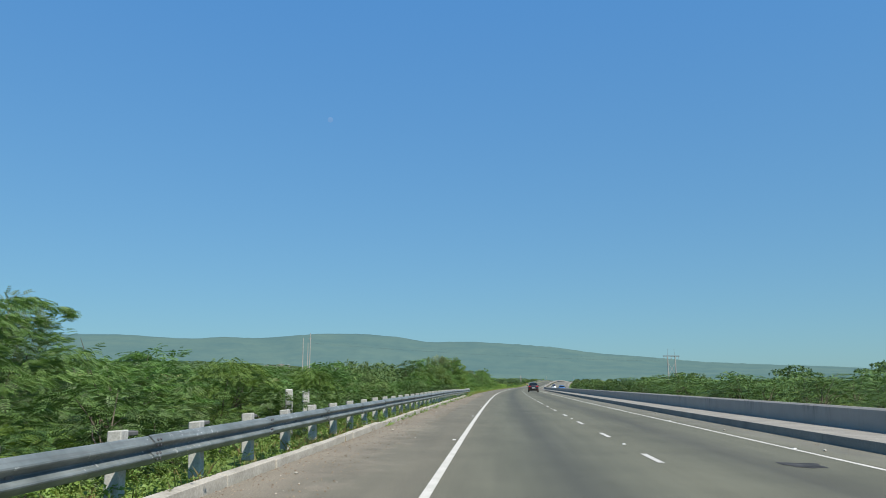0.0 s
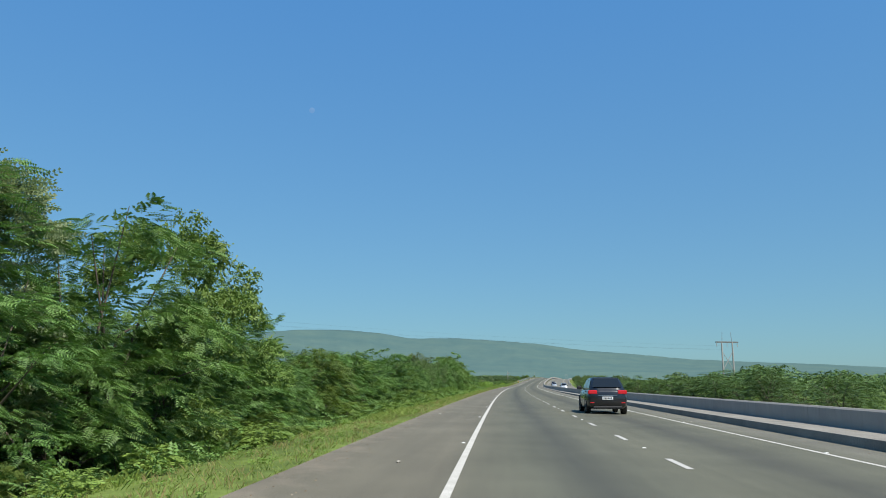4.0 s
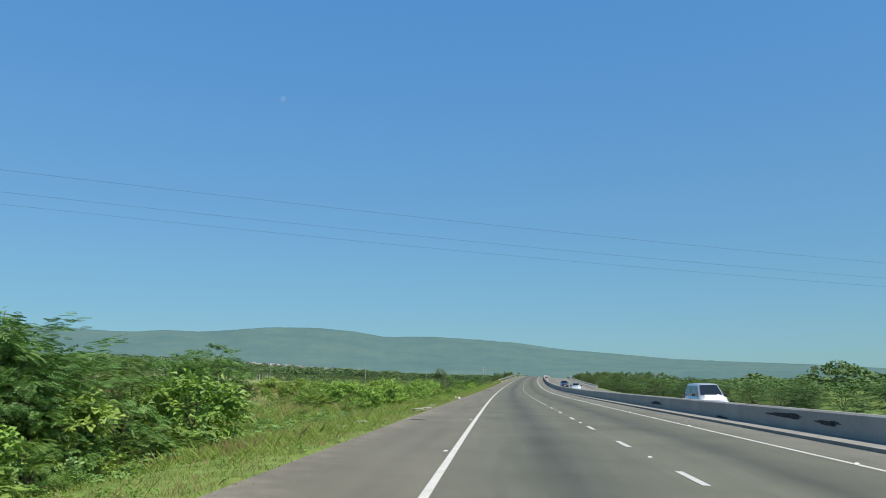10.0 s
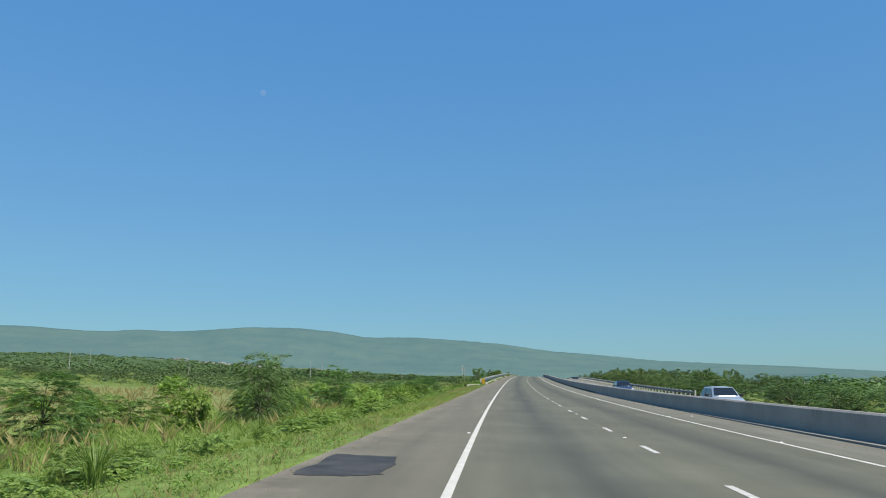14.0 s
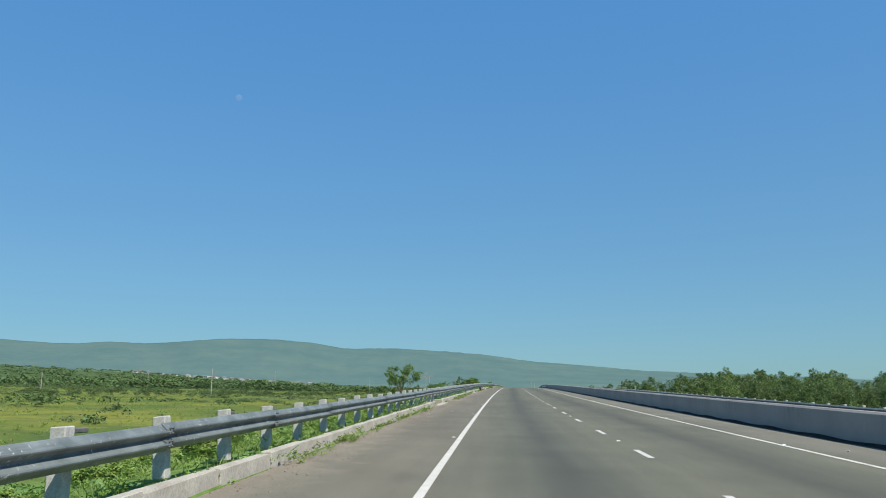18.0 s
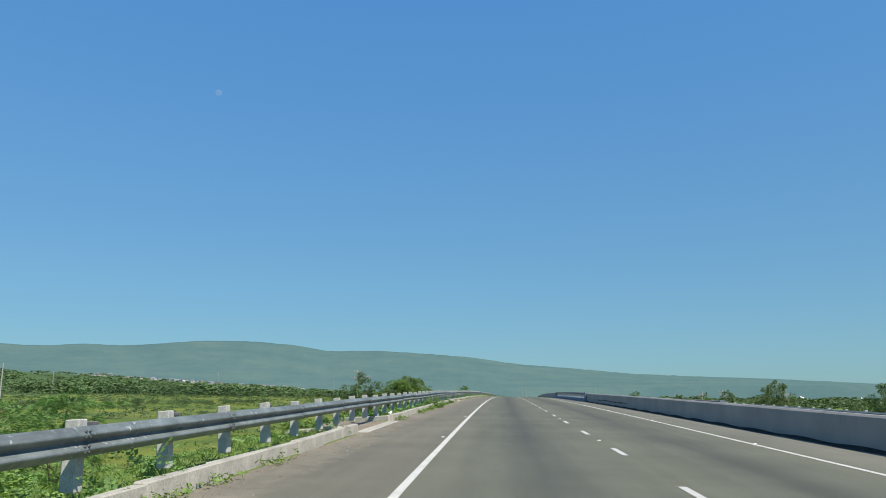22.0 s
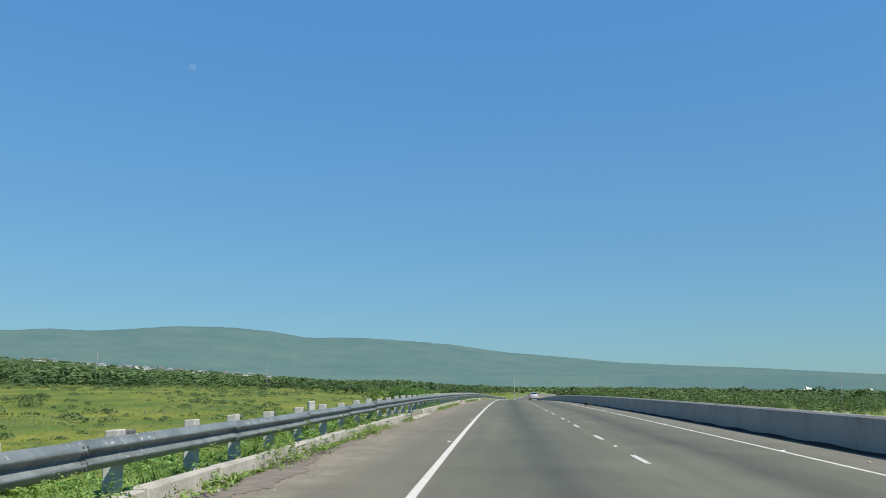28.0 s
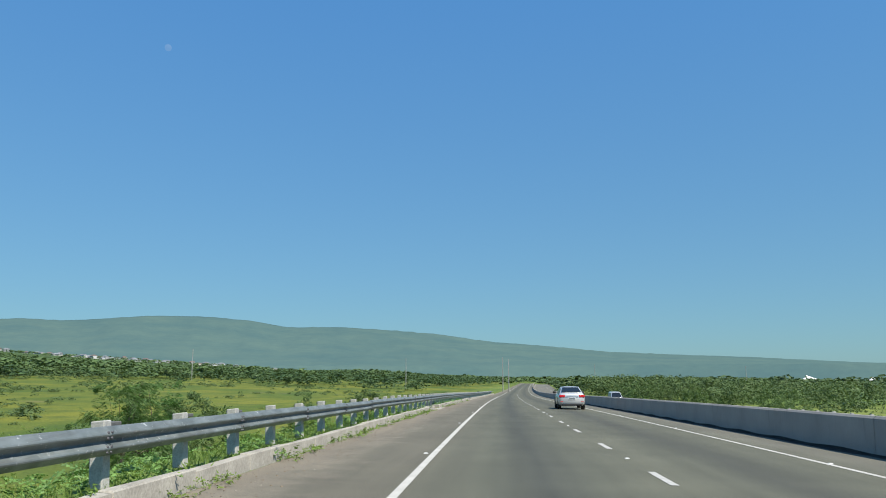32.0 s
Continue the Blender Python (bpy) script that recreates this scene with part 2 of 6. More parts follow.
def barrier_mat():
    q = Mat("barrier_concrete", (0.33, 0.33, 0.32), 0.88, 0, 0.25)
    c = q.coord("Object")
    low, streak = q.noise(c, 0.7, 5), q.noise(q.scaled(c, (3.0, 3.0, 0.35)), 2.0, 5, 0.7)
    col = q.mix(q.ramp(low, (0.3, 0.0), (0.7, 1.0)), (0.285, 0.262, 0.228), (0.365, 0.335, 0.29))
    col = q.mix(q.math("MULTIPLY", q.ramp(streak, (0.58, 0.0), (0.75, 1.0)), 0.35), col, (0.12, 0.118, 0.11))
    # rain has drawn black runs down from the coping
    sep = q.n.new("ShaderNodeSeparateXYZ")
    q.set(sep, 0, c)
    runs = q.ramp(q.noise(q.scaled(c, (4.0, 4.0, 0.25)), 1.6, 5, 0.75), (0.5, 0.0), (0.66, 1.0))
    patchy = q.ramp(q.noise(c, 0.12, 2), (0.42, 0.0), (0.6, 1.0))
    col = q.mix(q.math("MULTIPLY", q.math("MULTIPLY", runs, patchy), q.ramp(sep.outputs[2], (0.25, 0.0), (0.8, 0.8))), col, (0.055, 0.054, 0.05))
    grain = q.noise(c, 40.0, 3)
    col = q.mix(0.12, col, q.ramp(grain, (0.25, 0.1), (0.75, 0.95)), "OVERLAY")
    col = q.mix(q.math("MULTIPLY", q.random(), 0.3), col, (0.27, 0.255, 0.235))
    q.base(col)
    q.bump(grain, 0.25, 0.005)
    return q.m


def steel_mat():
    q = Mat("galvanised_steel", (0.36, 0.37, 0.37), 0.5, 0.3, 0.4)
    c = q.coord("Object")
    n1, n2 = q.noise(c, 2.5, 5), q.noise(q.scaled(c, (1, 0.3, 1)), 9.0, 6, 0.75)
    col = q.mix(q.ramp(n1, (0.3, 0.0), (0.7, 1.0)), (0.11, 0.13, 0.125), (0.235, 0.26, 0.25))
    # brown-grey road film in long smears, then chips where the zinc shows pale
    col = q.mix(q.math("MULTIPLY", q.ramp(q.noise(q.scaled(c, (2.0, 0.12, 5.0)), 3.0, 6, 0.7), (0.48, 0.0), (0.66, 1.0)), 0.6), col, (0.1, 0.1, 0.09))
    col = q.mix(q.math("MULTIPLY", q.ramp(n2, (0.62, 0.0), (0.7, 1.0)), 0.5), col, (0.15, 0.13, 0.11))
    chips = q.math("MULTIPLY", q.ramp(q.noise(c, 16.0, 5, 0.7), (0.6, 0.0), (0.64, 1.0)), q.ramp(q.noise(c, 1.1, 3), (0.45, 0.0), (0.6, 1.0)))
    col = q.mix(chips, col, (0.56, 0.57, 0.53))
    q.base(col)
    q.set(q.p, "Roughness", q.ramp(n2, (0.3, 0.48), (0.7, 0.68)))
    return q.m


BARRIER, STEEL = barrier_mat(), steel_mat()


def ground_mat():
    q = Mat("earth_and_grass", (0.1, 0.12, 0.04), 0.95, 0, 0.1)
    uv = q.coord("UV")
    big, mid, fine = q.noise(uv, 0.012, 6), q.noise(uv, 0.15, 6), q.noise(uv, 2.5, 5)
    sep = q.n.new("ShaderNodeSeparateXYZ")
    q.set(sep, 0, uv)
    off, s = sep.outputs[0], sep.outputs[1]
    wob = q.math("MULTIPLY_ADD", q.noise(uv, 0.02, 5), 90.0, -45.0)
    wild = q.mix(q.ramp(big, (0.4, 0.0), (0.62, 1.0)), (0.11, 0.17, 0.04), (0.17, 0.2, 0.05))
    lime = q.mix(q.ramp(q.noise(q.scaled(uv, (1.0, 0.35, 1.0)), 0.06, 6), (0.38, 0.0), (0.62, 1.0)), (0.07, 0.11, 0.024), (0.165, 0.172, 0.03))
    pasture = q.math("MULTIPLY", q.ramp(q.math("MULTIPLY", off, -1 / 60.0), (0.2, 0.0), (0.42, 1.0)), q.ramp(q.math("MULTIPLY", s, 1 / 1000.0), (0.44, 0.0), (0.5, 1.0)))
    # unmown hay land between the trees and the cattle pasture
    far_off = q.math("MULTIPLY", off, -1 / 60.0)
    along = q.math("MULTIPLY", q.math("ADD", s, q.math("MULTIPLY", wob, 1.4)), 1 / 1000.0)
    hay = q.math("MULTIPLY", q.ramp(far_off, (0.27, 0.0), (0.4, 1.0)), q.math("MULTIPLY", q.ramp(along, (0.23, 0.0), (0.28, 1.0)), q.ramp(along, (0.36, 1.0), (0.45, 0.0))))
    wild = q.mix(q.math("MULTIPLY", hay, 0.75), wild, (0.3, 0.25, 0.12))
    col = q.mix(pasture, wild, lime)
    col = q.mix(q.ramp(mid, (0.35, 0.75), (0.52, 0.0)), col, (0.06, 0.09, 0.024))
    wood = q.ramp(q.math("MULTIPLY", q.math("ADD", q.math("MULTIPLY", off, -1.0), wob), 1 / 400.0), (0.54, 0.0), (0.6, 1.0))
    col = q.mix(wood, col, (0.06, 0.095, 0.034))
    col = q.mix(q.math("MULTIPLY", q.ramp(q.noise(uv, 0.05, 6, 0.7), (0.6, 0.0), (0.7, 1.0)), 0.5), col, (0.2, 0.165, 0.09))
    col = q.mix(0.55, col, q.ramp(fine, (0.25, 0.15), (0.75, 0.9)), "OVERLAY")
    q.base(col)
    q.bump(fine, 0.6, 0.08)
    return q.m


GROUND = ground_mat()


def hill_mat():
    """Dark green far wooded slopes, paled by air haze put in as blue emission."""
    q = Mat("slopes_haze_glow", (0.06, 0.1, 0.08), 1.0, 0, 0.0)
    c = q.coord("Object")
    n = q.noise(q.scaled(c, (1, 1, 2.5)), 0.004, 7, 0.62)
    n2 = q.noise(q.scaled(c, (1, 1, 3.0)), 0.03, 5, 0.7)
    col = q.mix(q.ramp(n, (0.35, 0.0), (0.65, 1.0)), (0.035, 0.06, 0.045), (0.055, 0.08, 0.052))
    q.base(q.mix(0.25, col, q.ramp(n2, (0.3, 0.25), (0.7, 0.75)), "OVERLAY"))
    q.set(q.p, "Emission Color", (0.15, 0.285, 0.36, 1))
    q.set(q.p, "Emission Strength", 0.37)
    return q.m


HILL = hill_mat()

# ---- large structure: ground, hills, road ----
def plain_left(d, s):
    near = np.interp(s, [0, 200, 290, 430, 490], [-0.8, -0.6, -0.3, -0.3, -1.0])
    x = 0.04 * np.clip(d - 10, 0, 220) + 6.8e-5 * np.maximum(d - 230, 0) ** 2
    return near + x / (1 + (x / 52) ** 4) ** 0.25 + 12 * np.exp(-((s - 1750) / 300) ** 2 - ((d - 1000) / 400) ** 2) + 12.5 * np.exp(-((s - 2250) / 420) ** 2) * np.clip((d - 380) / 260, 0, 1)


def plain_right(d):
    return -1.2 - 0.008 * np.maximum(d - 60, 0)


# drain gaps in the kerb: first and last metre
INLETS = [(496.4, 502.1), (537.6, 543.3), (576.2, 582.6), (618.9, 624.6), (696.4, 703.0), (731.6, 737.5), (764.8, 771.0), (799.2, 804.2), (843.6, 848.1), (887.6, 891.6)]


def ground_z(s, off):
    """Height of the ground sheet beside and under the road."""
    s, off = np.broadcast_arrays(np.asarray(s, float), np.asarray(off, float))
    edge = np.interp(s, SS, RZ)
    l = -2.45 - off
    zl = edge + 0.05 - 0.03 - np.interp(l, [0, 0.3, 2.2, 3.2], [0.02, 0.0, 0.14, 0.35]) - np.maximum(l - 3.2, 0) * 0.45
    # earth banked up behind the kerb stones, washed out at the drain gaps
    bank = np.interp(s, [460, 464, 985, 1000], [0, 1, 1, 0])
    for a, b in INLETS:
        bank = bank * np.clip(np.maximum(a - s, s - b) / 0.8, 0, 1)
    zl = zl + bank * np.interp(l, [0.02, 0.2, 1.3, 3.2], [0, 0.15, 0.13, 0])
    pl = plain_left(l, s)
    zl = np.where(l > 2.2, np.maximum(zl, np.minimum(pl, edge - 0.1 + np.maximum(l - 8, 0) * 0.1)), zl)
    r = off - 22.0
    zr = edge - 1.05 - np.maximum(r - 1.5, 0) * 0.45
    zr = np.maximum(zr, np.minimum(plain_right(r), edge - 0.9))
    return np.where(off < -2.45, zl, np.where(off > 22, zr, edge + CROSS * off - np.where(off > 9, 1.0, 0.3)))


def build_ground():
    offs = np.concatenate([-np.geomspace(3600, 40, 46), np.linspace(-36, -8, 15), np.linspace(-7, -3.1, 9), [-2.85, -2.65, -2.5], [-2.44, 8.0, 12.0, 21.9], np.linspace(23, 40, 9), np.geomspace(45, 3200, 40)])
    st = np.concatenate([np.linspace(-1200, -80, 15), np.arange(-60, 462, 6.0), np.arange(462, 900, 1.5), np.arange(900, 1000, 6.0), np.arange(1000, 1500, 20.0), np.geomspace(1500, 4600, 40)])
    S, O = np.meshgrid(st, offs, indexing="ij")
    v = at(S, O)
    v[..., 2] = ground_z(S, O)
    far = np.clip((np.abs(O - 8) - 16) / 30, 0, 1)
    for i in range(v.shape[0]):
        for j in range(v.shape[1]):
            if far[i, j] > 0:
                x, y = v[i, j, 0], v[i, j, 1]
                v[i, j, 2] += far[i, j] * (0.25 * noise.noise((x * 0.05, y * 0.05, 0)) + min(abs(O[i, j]) / 150, 5) * noise.noise((x * 0.004, y * 0.004, 3)))
    n, k = S.shape
    i = (np.arange(n - 1)[:, None] * k + np.arange(k - 1)[None, :])
    f = np.stack([i, i + 1, i + 1 + k, i + k], -1).reshape(-1, 4)
    uv = np.stack([O, S], -1).reshape(-1, 2)
    thing("ground", mesh("ground", v.reshape(-1, 3), f, GROUND, True, uv), label="flat green pasture and scrub land beside the motorway", category="ground", kind="structure")


build_ground()
HC_X, HC_Y = [float(v) for v in at(400, 0)[:2]]


def build_hills():
    az = [-75, -60, -48, -40, -36, -31.4, -29.4, -25.9, -24.1, -22.3, -19.6, -14.5, -11, -7.7, -6.0, -2.4, 1.5, 4.6, 7.8, 11.2, 13.5, 15.4, 20.5, 25, 32, 40, 55, 75]
    hz = [150, 210, 260, 300, 285, 298, 302, 287, 285, 302, 294, 331, 331, 308, 278, 283, 264, 243, 203, 180, 163, 145, 122, 106, 70, 62, 45, 35]
    A = np.linspace(-75, 75, 420)
    H = np.interp(A, az, hz)
    H = np.convolve(np.pad(H, 2, "edge"), np.ones(5) / 5, "valid")
    R = np.linspace(0, 1, 40)
    vs = []
    for r in R:
        for a, h in zip(A, H):
            n1 = noise.noise((a * 0.35, r * 3, 1)) * 0.6 + noise.noise((a * 1.1, r * 5, 2)) * 0.3 + noise.noise((a * 3.0, r * 9, 4)) * 0.14
            up = r ** 1.35
            d = 2700 + 1900 * r
            z = 40 + (h - 40) * up * (1 + 0.22 * n1 * (1 - r) * 2 * min(1, r * 3)) + 3.0 * noise.noise((a * 2.1, 7, r)) + 2.0 * noise.noise((a * 9, 3, r))
            if r == 0:
                z = -60
            b = radians(a)
            vs.append((HC_X + d * math.sin(b), HC_Y + d * math.cos(b), z))
    for a, h in zip(A, H):
        b = radians(a)
        vs.append((HC_X + 4800 * math.sin(b), HC_Y + 4800 * math.cos(b), -50))
    n, k = 41, 420
    i = (np.arange(n - 1)[:, None] * k + np.arange(k - 1)[None, :])
    f = np.stack([i, i + 1, i + 1 + k, i + k], -1).reshape(-1, 4)
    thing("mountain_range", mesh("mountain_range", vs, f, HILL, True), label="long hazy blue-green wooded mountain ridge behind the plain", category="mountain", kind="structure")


build_hills()


def wall_face(s):
    return np.interp(s, [-60, 20, 150, 245, 348, 430, 523, 622, 700, 1480], [10.9, 10.83, 10.5, 10.08, 9.93, 9.52, 9.5, 9.42, 9.25, 9.25])


def wall_top(s):
    return np.interp(s, [-60, 20, 245, 348, 430, 622, 700], [0.86, 0.86, 0.76, 0.74, 0.78, 0.8, 0.84])


def kerb_face(s):
    return np.interp(s, [-60, 15, 245, 348, 430], [8.95, 8.97, 9.12, 9.24, 9.5])


def kerb_h(s):
    return np.interp(s, [-60, 150, 215, 245, 348, 425], [0.23, 0.23, 0.13, 0.09, 0.08, 0.01])


ST = np.concatenate([np.arange(-80, 1000, 4.0), np.arange(1000, 1482, 8.0)])
road = thing("road", sweep("road", [(-2.45, -0.4), (-2.45, 0.0)] + [(o, 0.0) for o in np.linspace(-1.2, 8.0, 12)] + [(lambda s: wall_face(s) + 0.1, 0.0)], ST, ASPHALT),
             label="two-lane grey asphalt motorway carriageway with paved shoulder", category="road", kind="structure")


def far_drop(s):
    """How much lower the opposite carriageway lies."""
    return np.interp(s, [-60, 300, 390, 470], [-0.25, -0.3, -0.5, -0.55])


far_road = thing("road", sweep("far_road", [(lambda s: wall_face(s) + 0.2, far_drop)] + [(o, far_drop) for o in np.linspace(12, 21, 8)] + [(22.0, far_drop), (22.0, -1.0)], ST, ASPHALT),
                 label="opposite asphalt carriageway beyond the concrete barrier", category="road", kind="structure")


def stripe(name, off, w, s, parent, fn=None):
    z = (lambda q: far_drop(q) + 0.005) if fn else 0.005
    part(name, sweep(name, [((lambda q: fn(q) + off - w / 2) if fn else off - w / 2, z), ((lambda q: fn(q) + off + w / 2) if fn else off + w / 2, z)], s, PAINT), parent)


stripe("edge_line", 0.0, 0.12, ST, road)
stripe("edge_line", LANE2, 0.12, ST, road)
stripe("edge_line", 1.4, 0.12, ST, far_road, wall_face)
stripe("edge_line", 8.75, 0.12, ST, far_road, wall_face)


def dashes(parent, fn, s0, s1):
    base = mesh("lane_dash", [(-0.06, -0.85, 0), (0.06, -0.85, 0), (0.06, 0.85, 0), (-0.06, 0.85, 0)], [(0, 1, 2, 3)], PAINT_W)
    for k in range(int(s0 / PITCH), int(s1 / PITCH)):
        s = k * PITCH
        m = place(s, LANE1 if fn is None else float(fn(s)) + 5.1, 0.006 + (0 if fn is None else float(far_drop(s))))
        g = math.atan(float(np.interp(s, SS, g_)))
        part("lane_dash", base, parent, m @ pose(0, 0, 0, math.degrees(g), -math.degrees(math.atan(CROSS)), 0))


dashes(road, None, -20, 1240)
dashes(far_road, wall_face, 330, 1240)

# ---- median: low kerb with a concrete slab, and the wall in cast lengths ----
DULL = speckled("dusty_concrete", (0.27, 0.25, 0.21), (0.19, 0.175, 0.15), 0.9, 25, 0.92).m
median = empty("median_barrier", label="long grey concrete median wall in cast lengths with rain streaks", category="barrier", kind="structure")
for s0 in np.arange(-78, 425, 12.0):
    q = np.array([s0, s0 + 6, s0 + 11.99])
    part("kerb", sweep("kerb", [(kerb_face, -0.1), (lambda s: kerb_face(s) + 0.02, kerb_h), (lambda s: wall_face(s) + 0.02, lambda s: kerb_h(s) + 0.01), (lambda s: wall_face(s) + 0.02, -0.1)], q, DULL, True, True), median)
BAL0, BAL1 = 630.6, 675.0
for s0 in np.arange(-78, 1470, 6.0):
    s1 = s0 + 5.985
    if s0 < BAL1 and s1 > BAL0:
        if s0 < BAL0:
            s1 = BAL0 - 0.4
        elif s1 > BAL1:
            s0 = BAL1 + 0.4
        else:
            continue
    q = np.linspace(s0, s1, 3)
    o0 = at(s0, 9.5)
    pr = [(wall_face, -0.1), (lambda s: wall_face(s) + 0.015, 0.12), (lambda s: wall_face(s) + 0.03, lambda s: wall_top(s) - 0.055), (lambda s: wall_face(s) + 0.085, wall_top),
          (lambda s: wall_face(s) + 0.24, wall_top), (lambda s: wall_face(s) + 0.27, lambda s: wall_top(s) - 0.03), (lambda s: wall_face(s) + 0.3, -0.1)]
    ob = part("wall_panel", sweep("wall_panel", pr, q, BARRIER, True, False, o0), median)
    ob.location = o0

# ---- roadside steel rail on concrete posts ----
W_FACE = [(0.0, 0.0), (0.012, 0.004), (0.078, 0.068), (0.083, 0.082), (0.078, 0.096), (0.01, 0.146), (0.006, 0.155), (0.01, 0.164), (0.078, 0.214), (0.083, 0.228), (0.078, 0.242), (0.012, 0.306), (0.0, 0.31)]


def rail_profile(off, top, side):
    front = [(off + side * o, top - 0.31 + h) for o, h in W_FACE]
    back = [(o - side * 0.006, h) for o, h in reversed(front)]
    return front + back


def post_mesh():
    bm = bmesh.new()
    box_bm(bm, -0.08, -0.085, -0.75, 0.08, 0.085, 0.0, 0.012)
    for v in bm.verts:
        v.co.x -= 0.035 * v.co.z * (1 if v.co.z < -0.3 else 0)
        if v.co.z > -0.05 and v.co.x < 0:
            v.co.z -= 0.012
    return bm_mesh("post", bm, POST)


DARK = speckled("weathered_spacer", (0.09, 0.09, 0.085), (0.16, 0.155, 0.145), 5, 50, 0.8).m
BOLT = Mat("bolt_steel", (0.11, 0.11, 0.115), 0.6, 0.5).m
RUST = speckled("rusty_stained_timber", (0.3, 0.17, 0.09), (0.2, 0.13, 0.08), 4, 40, 0.9).m
POST_ME = post_mesh()
SPACER_ME = box_mesh("spacer", (-0.1, -0.06, -0.2, 0.1, 0.06, 0.0), DARK, 0.01)
LUG_ME = box_mesh("bracket", (-0.11, -0.16, -0.05, 0.03, 0.26, 0.0), DARK, 0.008)


def bolt_mesh():
    bm = bmesh.new()
    bmesh.ops.create_cone(bm, cap_ends=True, segments=8, radius1=0.017, radius2=0.013, depth=0.02, matrix=pose(0, 0, 0, 0, 90, 0))
    return bm_mesh("bolt", bm, BOLT)


BOLT_ME = bolt_mesh()


def ridge(table):
    a = np.array(table, float)
    return lambda s: float(np.interp(s, a[:, 0], a[:, 1]))


def guard_rail(label, off, s0, s1, top, side=1, step=2.1, fine=True, posts=None):
    rail = empty("guard_rail", label=label, category="guard rail")
    beam = step * 2
    top = ridge(top)
    rng = random.Random(int(s0) + 5)
    for s in np.arange(s0, s1 - 0.5, beam):
        e = min(s + beam + 0.1, s1)
        o0 = at(s, off)
        lift = rng.uniform(-0.012, 0.012)
        ob = part("beam", sweep("beam", rail_profile(off + rng.uniform(-0.012, 0.012), top(s) + lift, side), [s - 0.05, (s + e) / 2, e], STEEL, True, False, o0, False), rail)
        ob.location = o0
        if fine:
            for h in (0.05, 0.11, 0.2, 0.26):
                for ds in (0.04, 0.12):
                    part("bolt", BOLT_ME, ob, Matrix.Translation(Vector([float(v) for v in at(s + ds, off + side * 0.075, top(s) - 0.31 + h) - o0])))
    for s in np.arange(s0, s1 + 0.1, step) if posts is None else posts:
        lean = rng.uniform(-2.0, 2.0)
        p = part("post", POST_ME, rail, place(s, off - side * 0.22, top(s) + 0.07 + rng.uniform(-0.02, 0.015)) @ pose(0, 0, 0, lean, rng.uniform(-2, 2), 0 if side > 0 else 180))
        if fine:
            part("spacer", SPACER_ME, p, pose(0.13, 0, -0.1))
            if rng.random() < 0.55:
                part("bracket", LUG_ME, p, pose(-0.02, 0.2, -0.03))
    return rail


r1 = guard_rail("weathered galvanised steel guard rail on white concrete posts", -2.98, -28.0, 85.6, ((0, 0.66), (10, 0.69), (56, 0.68), (72, 0.61), (86, 0.58)), 1, 2.137, True, np.arange(-26.16, 83.5, 2.137))
guard_rail("long galvanised steel guard rail on leaning concrete posts", -2.98, 460.6, 1000.0, ((460, 0.775), (512, 0.8), (537, 0.815), (562, 0.84), (611, 0.845), (619, 0.8), (640, 0.79), (683, 0.785), (700, 0.72), (713, 0.7), (725, 0.76), (732, 0.78), (780, 0.775), (794, 0.8)), 1, 2.137, True,
                np.interp(np.arange(252), [0, 25, 36, 48, 59, 71, 104, 116, 117, 118, 119, 127, 139, 150, 162, 251], [461.03, 514.45, 538.12, 563.53, 587.33, 613.1, 683.93, 709.7, 711.8, 713.44, 715.29, 732.32, 757.87, 781.9, 807.21, 997.4]))
guard_rail("far steel guard rail beyond the opposite carriageway", 21.2, 441.5, 901.0, ((441, 0.22), (900, 0.22)), -1, 2.4, False)
# flared end plate and a stained timber post where the first rail stops
END_ME = box_mesh("end_plate", (-0.05, -0.22, -0.32, 0.05, 0.2, 0.02), STEEL, 0.02)
part("end_plate", END_ME, r1, place(85.7, -2.95, 0.585))
part("end_post", box_mesh("end_post", (-0.1, -0.1, -0.8, 0.1, 0.1, 0.0), RUST, 0.01), r1, place(85.5, -3.15, 0.48))
part("end_block", box_mesh("end_block", (-0.16, -0.1, 0.0, 0.16, 0.14, 0.2), POST, 0.015), r1, place(85.4, -3.12, 0.48))


# ---- kerb stones beside the shoulder, with gaps where water drains ----
def kerb_stone(n, length):
    rng = random.Random(n)
    bm = bmesh.new()
    box_bm(bm, -0.2, 0.0, -0.3, 0.0, length, 0.22, 0.015)
    for v in bm.verts:
        if v.co.z > 0:
            v.co.z += rng.uniform(-0.012, 0.012)
            v.co.x += -0.025 if v.co.x > -0.1 else 0
    return bm_mesh("kerb_stone", bm, CONCRETE)


KERBS = [kerb_stone(n, 2.08) for n in range(5)]
SOIL = speckled("washed_soil", (0.25, 0.2, 0.145), (0.15, 0.12, 0.085), 2.5, 30, 0.95).m
STRIP_ME = box_mesh("sill", (-0.12, 0.0, -0.25, 0.22, 1.0, 0.012), CONCRETE, 0.01)
FLOOR_ME = box_mesh("channel_floor", (-1.9, 0.0, -0.35, -0.1, 1.0, -0.012), SOIL, 0.02)
WING_ME = box_mesh("wing_wall", (-1.9, -0.09, -0.35, 0.02, 0.09, 0.2), CONCRETE, 0.02)


